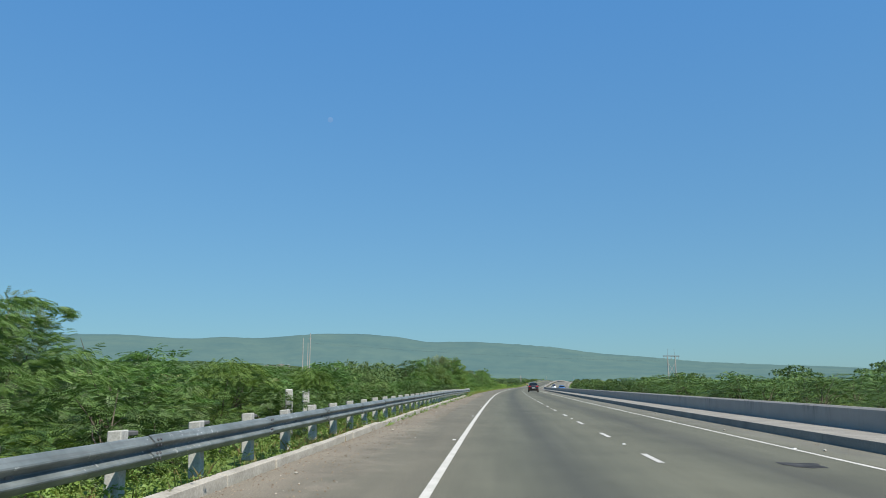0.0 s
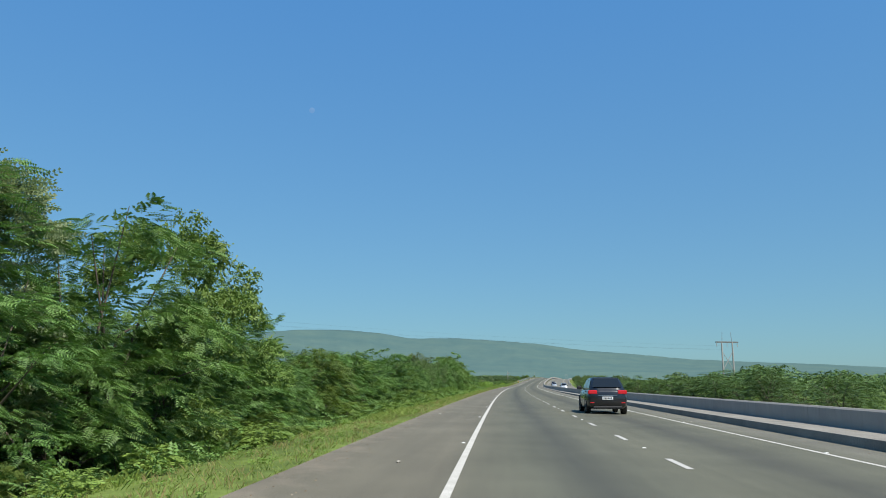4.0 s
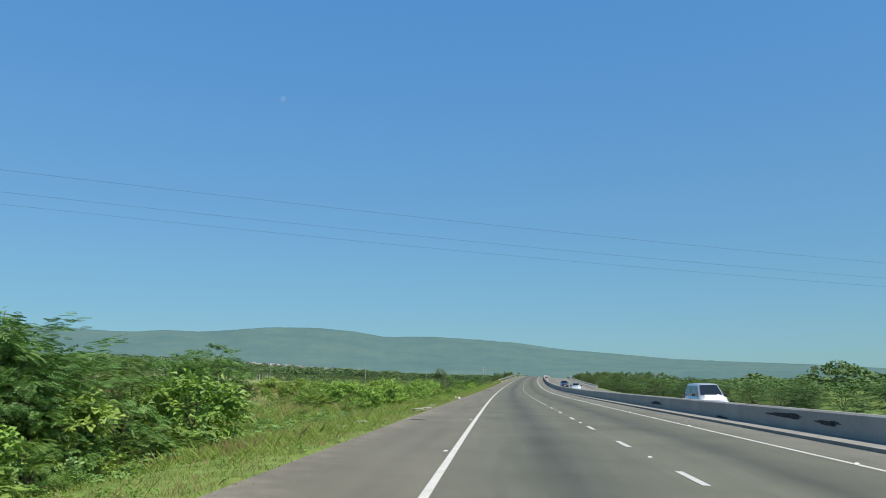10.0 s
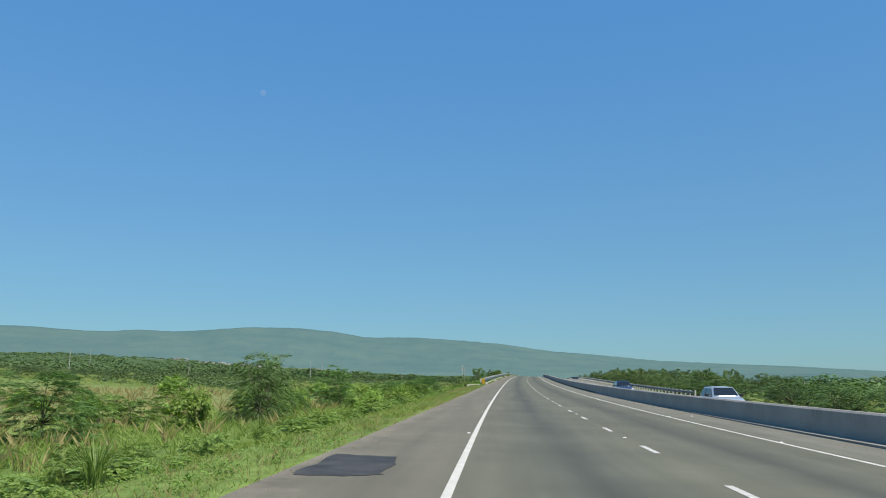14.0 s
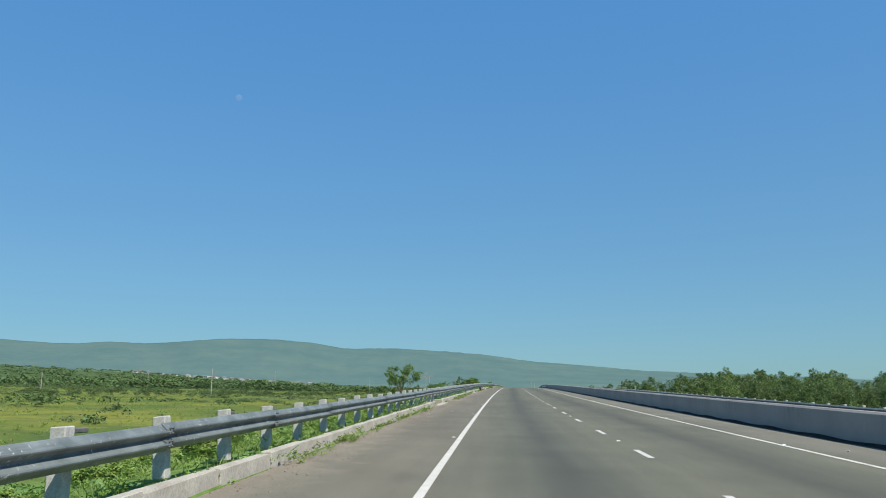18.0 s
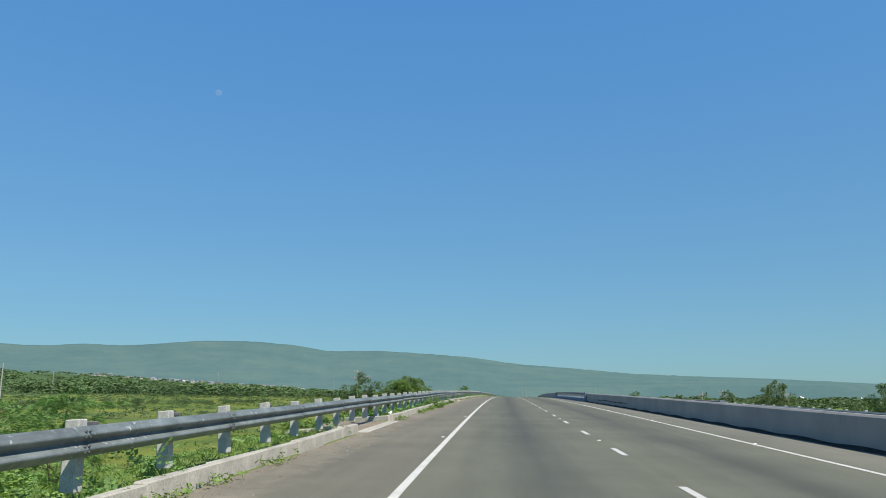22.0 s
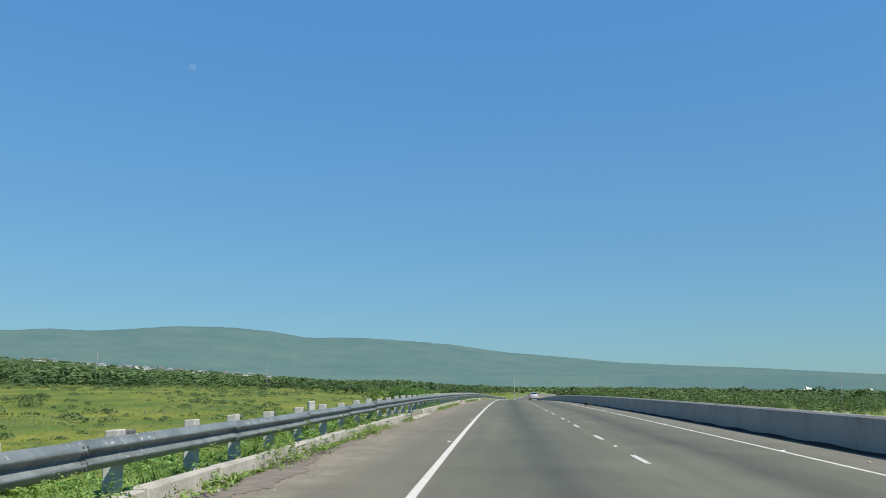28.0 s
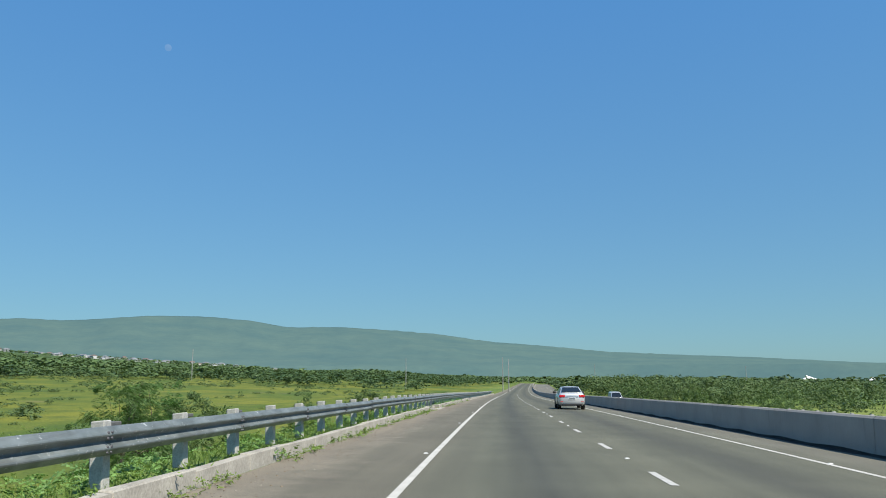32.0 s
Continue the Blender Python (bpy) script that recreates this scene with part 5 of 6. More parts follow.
GRAVEL = gravel_mat()
gravel(9000, -6, 86, -2.44, -1.2, 31)
gravel(14000, 460, 860, -2.44, -1.5, 32)
gravel(4000, 86, 460, -2.44, -1.6, 33)
gravel(4000, 0, 430, 9.0, 8.3, 34)



def kerb_creepers():
    """Low weeds rooted in the joint between kerb and asphalt."""
    rng = np.random.default_rng(41)
    s = np.concatenate([rng.uniform(a, b, n) for a, b, n in ((510, 524, 500), (527, 536, 160), (590, 610, 700), (552, 566, 200), (676, 690, 260), (708, 724, 420), (742, 760, 320), (776, 792, 420), (812, 840, 300), (20, 80, 300), (470, 492, 300))])
    n = len(s)
    o = -2.46 + 0.34 * rng.uniform(0, 1, n) ** 1.6 * (0.5 + 0.5 * np.sin(s * 1.1))
    p = at(s, o, 0.0)
    p[:, 2] += rng.uniform(0.0, 0.14, n) * (0.6 + 0.4 * np.sin(s * 1.1))
    d = rng.normal(0, 1, (n, 3)) * np.array([1, 1, 0.4]) + np.array([0.3, 0, 0.3])
    v, f = foliage(p, d, 0.1 * rng.uniform(0.6, 1.5, n), BROAD, rng, 0.6)
    thing("kerb_weeds", mesh("kerb_weeds", v, f, LEAF_MID), label="low green weeds rooted along the foot of the kerb", category="weeds", kind="stuff")


kerb_creepers()

# long-leaved grass tussocks
def tussock():
    rng = np.random.default_rng(77)
    vs = []
    for i in range(70):
        a, l = rng.uniform(0, 6.28), rng.uniform(0.7, 1.2)
        d, sd = np.array([math.cos(a), math.sin(a), 0]), np.array([-math.sin(a), math.cos(a), 0]) * 0.012
        o = d * rng.uniform(0, 0.12)
        r = rng.uniform(0.25, 0.7)
        p = [o + d * (r * t * t * l) + np.array([0, 0, l * (t - 0.4 * r * t * t)]) for t in (0, 0.5, 1)]
        vs += [p[0] - sd, p[0] + sd, p[1] + sd, p[1] - sd, p[1] - sd, p[1] + sd, p[2] + sd * 0.2, p[2] - sd * 0.2]
    return mesh("tussock", np.array(vs), np.arange(len(vs)).reshape(-1, 4), GRASS)


TUSS = tussock()
for s, o, k in ((95, -6.2, 1.0), (97, -6.6, 1.1), (186.5, -6.4, 1.2), (188, -6.9, 1.1), (190, -6.3, 1.0), (262, -8.0, 1.6), (266, -8.2, 1.5), (286, -6.0, 1.1), (365, -5.0, 0.8), (376, -6.2, 0.9), (402, -5.4, 0.8), (437, -5.2, 1.0), (450, -4.6, 1.1), (453, -4.9, 1.0)):
    p = at(s, o)
    thing("grass_tussock", TUSS, Matrix.Translation((float(p[0]), float(p[1]), float(ground_z(s, o)) - 0.03)) @ pose(0, 0, 0, 0, 0, s * 37) @ Matrix.Diagonal((k, k, k, 1)),
          label="arching long-bladed green grass tussock in the verge", category="grass tussock", group="grass tussocks")

# ---- road details: studs, patches, seams, soot, litter ----
STUD = speckled("stud_white", (0.7, 0.69, 0.64), (0.5, 0.49, 0.45), 20, 90, 0.5).m
RECESS_SHADE = speckled("recess_shade", (0.016, 0.016, 0.015), (0.045, 0.042, 0.037), 1.2, 40, 0.9, "UV").m
TAR = speckled("fresh_tar", (0.03, 0.029, 0.028), (0.062, 0.059, 0.055), 2.0, 60, 0.75).m
SOOT = speckled("soot", (0.02, 0.02, 0.02), (0.07, 0.07, 0.068), 3.0, 30, 0.95).m
RUBBER = speckled("tyre_rubber", (0.018, 0.018, 0.018), (0.03, 0.03, 0.03), 8, 60, 0.8).m
LITTER = Mat("litter_plastic", (0.75, 0.75, 0.74), 0.4).m


def stud_mesh():
    bm = bmesh.new()
    box_bm(bm, -0.045, -0.045, 0, 0.045, 0.045, 0.02, 0.005)
    for v in bm.verts:
        if v.co.z > 0.012:
            v.co.x *= 0.7
            v.co.y *= 0.6
    return bm_mesh("road_stud", bm, STUD)


STUD_ME = stud_mesh()
for k in range(-2, 160):
    s = (k + 0.5) * PITCH
    odd = (340 < s < 640) or s > 740
    if k % 2 != (1 if odd else 0):
        continue
    for o in (LANE1, -0.16, LANE2 + 0.08):
        thing("road_stud", STUD_ME, place(s, o, 0.001), label="small white reflective road stud beside the markings", category="road stud", group="road studs")


def blot(name, s, o, ls, lo, mat, parent, seed, rough=0.18, n=26, dz=0.006):
    rng = np.random.default_rng(seed)
    ph = rng.uniform(0, 6.28, 4)
    pts = [(s, o)]
    for i in range(n):
        a = 2 * math.pi * i / n
        r = 1 + rough * (math.sin(3 * a + ph[0]) + 0.7 * math.sin(5 * a + ph[1]) + 0.5 * math.sin(9 * a + ph[2]))
        c, d = math.cos(a), math.sin(a)
        sq = 1 / max(abs(c), abs(d)) * 0.82
        pts.append((s + ls * r * c * sq, o + lo * r * d * sq))
    v = np.array([at(p[0], p[1], dz) for p in pts])
    f = [(0, i + 1, (i + 1) % n + 1) for i in range(n)]
    return part(name, mesh(name, v, f, mat), parent)


# the recess at the wall's foot: its shade put in as a near-black strip
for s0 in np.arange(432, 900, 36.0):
    part("grime_strip", sweep("grime_strip", [(lambda s: wall_face(s) - 0.2 - 0.05 * np.sin(s * 0.9) - 0.04 * np.sin(s * 2.3), 0.006), (lambda s: wall_face(s) - 0.004, 0.008), (lambda s: wall_face(s) + 0.003, lambda s: 0.06 + 0.02 * np.sin(s * 1.7))], np.arange(s0, s0 + 36.1, 0.5), RECESS_SHADE), road)
part("gravel_wash", sweep("gravel_wash", [(-2.5, 0.007), (lambda s: -1.85 - 0.25 * np.sin(s * 0.23) - 0.12 * np.sin(s * 1.1) - 0.06 * np.sin(s * 3.7) - 0.05 * np.sin(s * 9.1) * np.sin(s * 2.9) - 0.04 * np.sin(s * 23.3) - 0.55 * np.clip((np.abs(s - 706) - 9) / 9, 0, 1), 0.005)], np.arange(688.5, 723.6, 0.08), speckled("washed_gravel", (0.2, 0.165, 0.13), (0.125, 0.108, 0.09), 3.0, 40, 0.95, "UV").m), road)
blot("tar_patch", 366.4, -1.65, 1.7, 0.72, TAR, road, 1, 0.06)
blot("tar_patch", 361.5, -2.1, 0.9, 0.3, TAR, road, 2, 0.15)
for i, (s, o, ls, lo) in enumerate(((352.7, -1.2, 0.27, 1.15), (365.4, -1.6, 0.12, 0.65), (244.2, -1.45, 0.15, 0.65), (447.5, -1.2, 0.2, 0.2), (442, -0.9, 0.16, 0.16), (428, -1.7, 0.5, 0.3), (37, -1.2, 0.12, 0.22), (96, -1.4, 0.1, 0.15), (278.9, -2.0, 0.3, 0.3),
                                    (545, 2.2, 0.06, 0.14), (300, 2.4, 0.25, 0.3), (12, 6.2, 0.5, 0.4), (100, 6.0, 0.6, 0.35))):
    blot("tar_seam", s, o, ls, lo, TAR if i < 9 else SOOT, road, 10 + i, 0.12)


def wall_blot(s, z, ls, lz, seed):
    rng = np.random.default_rng(seed)
    n, pts = 30, [(s, z)]
    ph = rng.uniform(0, 6.28, 4)
    for i in range(n):
        a = 2 * math.pi * i / n
        r = 1 + 0.16 * math.sin(3 * a + ph[0]) + 0.12 * math.sin(6 * a + ph[1]) + 0.1 * math.sin(11 * a + ph[2])
        pts.append((s + ls * r * math.cos(a), z + lz * r * math.sin(a)))
    v = np.array([at(p[0], float(wall_face(p[0])) + 0.008 + 0.018 * p[1], p[1]) for p in pts])
    part("soot_stain", mesh("soot_stain", v, [(0, (i + 1) % n + 1, i + 1) for i in range(n)], SOOT), median)


wall_blot(298.3, 0.36, 1.5, 0.09, 1)
wall_blot(277.8, 0.5, 1.5, 0.08, 2)
wall_blot(274.6, 0.42, 0.8, 0.07, 3)
wall_blot(262.0, 0.45, 0.5, 0.07, 4)
wall_blot(285.0, 0.12, 0.8, 0.06, 5)
for i, (q0, z0, l0) in enumerate(((620.5, 0.3, 2.2), (616.5, 0.33, 2.4), (612.5, 0.29, 2.2), (608.5, 0.3, 2.0))):
    wall_blot(q0, z0, l0, 0.03, 20 + i)


def ring(R, r, h, segs=24, a0=0.0, a1=2 * math.pi):
    """Verts and quads of a tyre-like ring lying flat."""
    sec = [(R - r, -h * 0.8), (R - r * 0.2, -h), (R, -h * 0.6), (R, h * 0.6), (R - r * 0.2, h), (R - r, h * 0.8)]
    v = [(p[0] * math.cos(a), p[0] * math.sin(a), p[1]) for a in np.linspace(a0, a1, segs + 1) for p in sec]
    k = len(sec)
    f = [(i * k + j, (i + 1) * k + j, (i + 1) * k + (j + 1) % k, i * k + (j + 1) % k) for i in range(segs) for j in range(k)]
    return np.array(v), np.array(f)


def torn_tyre(s, o, turn):
    v, f = ring(0.33, 0.14, 0.09, 20, 0.3, 5.9)
    v[:, 2] += 0.1 + 0.06 * np.sin(np.arctan2(v[:, 1], v[:, 0]) * 2)
    e = empty("torn_tyre", place(s, o, 0.0, turn), label="torn black tyre carcass lying at the barrier", category="tyre")
    part("carcass", mesh("carcass", v, f, RUBBER, True), e)
    sv, sf = tube([(-0.9, 0.1, 0.03), (-0.6, 0.0, 0.06), (-0.3, 0.08, 0.05), (0.1, -0.05, 0.05)], [0.03, 0.05, 0.05, 0.02], 5)
    part("strip", mesh("strip", sv, sf, speckled("tan_cord", (0.3, 0.24, 0.16), (0.18, 0.15, 0.1), 8, 60, 0.9).m, True), e)


torn_tyre(770.5, 8.55, 200)
v_, f_ = ring(0.32, 0.15, 0.1, 18)
for s, o, dz, rx in ((556.0, -2.32, 0.27, 74),):
    thing("old_tyre", mesh("old_tyre", v_, f_, RUBBER, True), Matrix.Translation(Vector([float(q) for q in at(s, o, dz)])) @ pose(0, 0, 0, 0, 0, 75) @ pose(0, 0, 0, rx, 0, 0), label="discarded black tyre leaning against the kerb", category="tyre", group="old tyres")


def pebble(seed, r):
    bm = bmesh.new()
    bmesh.ops.create_icosphere(bm, subdivisions=1, radius=r)
    rng = random.Random(seed)
    for v in bm.verts:
        v.co *= rng.uniform(0.7, 1.2)
        v.co.z *= 0.6
    return bm_mesh("stone", bm, CONCRETE)


STONES = [pebble(i, 0.05) for i in range(3)]
rs = random.Random(8)
for i in range(130):
    s = rs.uniform(4, 860)
    o = rs.choice([-2.1, -1.9, -2.2, -1.2, 8.2, 8.6, 8.0]) + rs.uniform(-0.25, 0.25)
    k = rs.uniform(0.35, 1.1)
    thing("stone", rs.choice(STONES), place(s, o, 0.02 * k, rs.uniform(0, 360)) @ Matrix.Diagonal((k, k, k, 1)), label="small pale loose stone on the paved shoulder", category="stone", group="loose stones")
bm_ = bmesh.new()
bmesh.ops.create_icosphere(bm_, subdivisions=2, radius=0.14)
for v in bm_.verts:
    v.co *= 0.75 + 0.4 * noise.noise(v.co * 14)
    v.co.z = max(v.co.z, -0.06)
BAG = bm_mesh("bag", bm_, LITTER, True)
for s, o in ((317.2, -3.0), (314, -2.55), (170, -6.0), (585.5, -3.0)):
    thing("plastic_bag", BAG, Matrix.Translation((*[float(q) for q in at(s, o)[:2]], float(ground_z(s, o)) + 0.06)) @ pose(0, 0, 0, 0, 0, s * 3), label="crumpled white plastic bag on the verge", category="litter", group="litter")
bm_ = bmesh.new()
bmesh.ops.create_icosphere(bm_, subdivisions=2, radius=0.42)
for v in bm_.verts:
    v.co *= 0.8 + 0.35 * noise.noise(v.co * 3)
ROCK = bm_mesh("rock", bm_, speckled("buff_rock", (0.42, 0.36, 0.24), (0.3, 0.25, 0.17), 3, 30, 0.9).m)
for s, o, k in ((456.6, -3.9, 0.6), (286.1, -4.5, 0.34), (462.5, -5.4, 0.6)):
    thing("boulder", ROCK, Matrix.Translation((*[float(q) for q in at(s, o)[:2]], float(ground_z(s, o)) + 0.08)) @ pose(0, 0, 0, s * 13, s * 7, s * 3) @ Matrix.Diagonal((k * 1.5, k, k * 0.6, 1)), label="pale buff boulder half buried in the verge", category="boulder", group="boulders")

# broken slabs of an old edging, sunk in the grass beside the shoulder
bm_ = bmesh.new()
bmesh.ops.create_cube(bm_, size=1.0)
bmesh.ops.subdivide_edges(bm_, edges=bm_.edges[:], cuts=5, use_grid_fill=True)
for v in bm_.verts:
    d = noise.noise_vector(v.co * 3.1)
    v.co = Vector((v.co.x * (1 - 0.25 * v.co.z), v.co.y, v.co.z)) + Vector((d.x * 0.2, d.y * 0.12, d.z * 0.14))
SLAB = bm_mesh("broken_slab", bm_, speckled("old_edging", (0.34, 0.32, 0.25), (0.22, 0.21, 0.16), 4, 30, 0.9).m)
for s, o, wide, run, turn in ((277.2, -3.6, 0.35, 0.85, 8), (274.6, -3.7, 0.28, 0.4, 40), (273.9, -4.1, 0.2, 0.3, 75), (288.2, -3.0, 0.3, 1.0, -14), (289.5, -2.72, 0.26, 1.1, -9), (293.2, -2.75, 0.2, 0.9, 3), (257.4, -4.3, 0.3, 0.8, 20), (251.2, -3.15, 0.24, 0.6, -6)):
    thing("broken_slab", SLAB, place(s, o, 0, turn) @ Matrix.Translation((0, 0, float(ground_z(s, o)) - float(at(s, o)[2]) + 0.035)) @ Matrix.Diagonal((wide, run, 0.14, 1)), label="pale broken concrete slab sunk in the verge grass", category="concrete slab", group="broken slabs")

# ---- hazard marker plate at the start of the second rail ----
YEL = Mat("sign_yellow", (0.75, 0.42, 0.02), 0.45).m
BLK = Mat("sign_black", (0.015, 0.015, 0.015), 0.5).m


def hazard_plate():
    e = empty("hazard_marker", place(459.9, -2.78, 0.12), label="yellow and black diagonal striped hazard marker plate", category="road sign")
    w, h = 0.46, 0.76
    part("plate", box_mesh("plate", (-w / 2, 0.0, 0, w / 2, 0.012, h), YEL, 0.004), e)
    for i in range(-1, 4):
        z = i * 0.31 - 0.02
        poly = [(-w / 2, z + 0.46), (w / 2, z), (w / 2, z + 0.155), (-w / 2, z + 0.615)]
        # clip to the plate
        clipped = []
        for lim, sign in ((0.01, 1), (h - 0.01, -1)):
            out = []
            for a, b in zip(poly, poly[1:] + poly[:1]):
                ina, inb = sign * (a[1] - lim) >= 0, sign * (b[1] - lim) >= 0
                if ina:
                    out.append(a)
                if ina != inb:
                    t = (lim - a[1]) / (b[1] - a[1])
                    out.append((a[0] + t * (b[0] - a[0]), lim))
            poly = out
            if len(poly) < 3:
                break
        if len(poly) < 3:
            continue
        bm = bmesh.new()
        bm.faces.new([bm.verts.new((x, -0.004, z)) for x, z in poly])
        part("stripe", bm_mesh("stripe", bm, BLK), e)
    part("stem", box_mesh("stem", (-0.04, 0.015, -0.4, 0.04, 0.06, h - 0.1), DARK, 0.01), e)


hazard_plate()
part("wing_wall", box_mesh("wing_wall", (-1.7, -0.7, -0.6, 0.15, 0.5, 0.03), CONCRETE, 0.03), empty("headwall", place(460.6, -3.5, 0.02, 8), label="low pale concrete drain headwall at the rail's start", category="headwall"))

# ---- bridge balustrade in the median ----
BLUE = speckled("weathered_blue_paint", (0.13, 0.158, 0.2), (0.215, 0.235, 0.25), 1.2, 25, 0.8).m
WHITEP = speckled("white_baluster", (0.6, 0.6, 0.57), (0.42, 0.42, 0.4), 3, 40, 0.8).m
COPING = speckled("grey_coping", (0.14, 0.148, 0.15), (0.24, 0.24, 0.23), 1.5, 30, 0.85).m
CRACK = Mat("open_joint", (0.02, 0.02, 0.022), 0.9).m


def balustrade(label, face, drop, s0, s1, first):
    """A parapet in bays of 5.42 m: painted plinth, coping, and six balusters a bay with a doubled one at each joint."""
    e = empty("balustrade", label=label, category="balustrade", group="bridge balustrades")

    def edge(d):
        return lambda s: face(s) + d

    def up(h):
        return lambda s: drop(s) + h
    bays = [first + 5.42 * k for k in range(-1, 12)]
    cuts = [s0] + [j for j in bays if s0 + 0.6 < j < s1 - 0.6] + [s1]
    for a, b in zip(cuts[:-1], cuts[1:]):
        q = np.linspace(a + 0.012, b - 0.012, 4)
        part("plinth", sweep("plinth", [(edge(-0.16), up(-0.1)), (edge(-0.13), up(0.2)), (edge(-0.05), up(0.34)), (edge(0.3), up(0.36)), (edge(0.3), up(-0.1))], q, BLUE, True), e)
        part("coping", sweep("coping", [(edge(-0.04), up(0.72)), (edge(-0.05), up(0.86)), (edge(-0.02), up(0.885)), (edge(0.24), up(0.885)), (edge(0.26), up(0.86)), (edge(0.25), up(0.72))], q, COPING, True), e)
        part("joint", sweep("joint", [(edge(-0.1), up(-0.1)), (edge(-0.09), up(0.3)), (edge(0.28), up(0.3)), (edge(0.28), up(-0.1))], [b - 0.013, b + 0.013], CRACK, True, True), e)
    me = box_mesh("baluster", (-0.07, -0.075, 0.3, 0.09, 0.075, 0.74), WHITEP, 0.02)
    for j in bays:
        for d in (0.15, 0.87, 2.1, 3.35, 4.55, 5.27):
            if s0 + 0.4 < j + d < s1 - 0.4:
                part("baluster", me, e, place(j + d, float(face(j + d)) + 0.1, float(drop(j + d))))
    pier = box_mesh("end_pier", (-0.2, -0.4, -0.1, 0.3, 0.4, 0.92), BLUE, 0.03)
    for s in (s0 - 0.05, s1 + 0.05):
        part("end_pier", pier, e, place(s, float(face(s)) + 0.05, float(drop(s))))


balustrade("weathered blue and white concrete bridge balustrade with grey coping", wall_face, lambda s: 0.0 * s, BAL0, BAL1, 634.7)
balustrade("far blue and white bridge balustrade beyond the opposite carriageway", lambda s: 21.3 + 0.0 * s, far_drop, 628.0, 678.0, 633.0)


# ---- poles and overhead lines ----
WOOD = speckled("grey_pole", (0.36, 0.35, 0.33), (0.25, 0.245, 0.235), 2, 25, 0.9).m
ARM = speckled("cross_arm", (0.22, 0.22, 0.215), (0.15, 0.145, 0.14), 2, 25, 0.8).m
CERAM = Mat("insulator", (0.35, 0.3, 0.27), 0.3).m


def pole(x, y, top, base, r=0.16, arms=(), lean=0.0, label="tall pale electricity pole standing in the plain", turn=0.0, far=False):
    h = top - base + 0.5
    e = empty("utility_pole", Matrix.Translation((x, y, base - 0.5)) @ pose(0, 0, 0, 0, lean, turn), label=label, category="pole", group="electricity poles")
    v, f = tube([(0, 0, 0), (0, 0, h * 0.5), (0, 0, h)], [r, r * 0.85, r * 0.62], 10)
    part("shaft", mesh("shaft", v, f, WOOD, True), e)
    for z, w in arms:
        a = part("cross_arm", box_mesh("cross_arm", (-w / 2, -0.1, h - z, w / 2, 0.0, h - z + 0.14), ARM, 0.01), e)
        for k in (-0.46, -0.2, 0.2, 0.46):
            v, f = tube([(0, 0, 0), (0, 0, 0.1), (0, 0, 0.25)], [0.03, 0.06, 0.03], 8)
            part("insulator", mesh("insulator", v, f, CERAM, True), a, Matrix.Translation((w * k, -0.05, h - z + 0.14)))
    return e


def gz(x, y):
    """Ground height under a place, off the road."""
    i = int(np.argmin((RX - x) ** 2 + (RY - y) ** 2))
    th = TH[i]
    o = (x - RX[i]) * math.cos(th) - (y - RY[i]) * math.sin(th)
    return float(ground_z(SS[i], o)) + min(abs(o) / 150, 5) * noise.noise((x * 0.004, y * 0.004, 3)) * max(0, min(1, (abs(o - 8) - 16) / 30))


pole(-70.5, 284.2, 20.9, gz(-70.5, 284.2), 0.22, ((2.2, 1.2),), 0.5)
pole(-73.2, 284.5, 19.0, gz(-73.2, 284.5), 0.22)
pole(-72.2, 288.0, 17.5, gz(-72.2, 288.0), 0.2)
pole(22.6, 703.4, 10.0, gz(22.6, 703.4), 0.17, ((0.5, 1.5), (1.6, 2.6), (2.1, 1.2)), 0, "concrete utility pole with cross-arms and insulators", 25)
pole(23.6, 709.5, 9.0, gz(23.6, 709.5), 0.14, ((0.3, 2.4),), 2, "concrete utility pole with cross-arms and insulators", 25)
for x, y, t, r in ((105.6, 1050, 12.4, 0.16), (108.6, 1056, 12.0, 0.16), (246, 1433, 16.6, 0.22), (76.7, 1169, 15.0, 0.18), (-30.9, 1190, 20.5, 0.2), (-105, 1106, 24, 0.22), (-48, 709, 11.7, 0.16), (-179.5, 1016.5, 21.5, 0.2),
                   (-162, 712, 16.3, 0.18), (-290, 1009, 30.7, 0.22), (-107, 716, 10.8, 0.16), (240, 1150, 11, 0.16), (190, 930, 9, 0.16)):
    pole(x, y, t, gz(x, y), r)
for x, y, top, arms in ((100.1, 728.2, 6.0, ((1.0, 2.6),)), (97.1, 709.5, 6.0, ((0.5, 1.7), (1.1, 1.5))), (111.7, 711.8, 5.3, ((0.3, 2.2), (1.5, 1.2)))):
    pole(x, y, top, gz(x, y), 0.17, arms, 0, "utility pole with cross-arms beyond the opposite carriageway", 20)


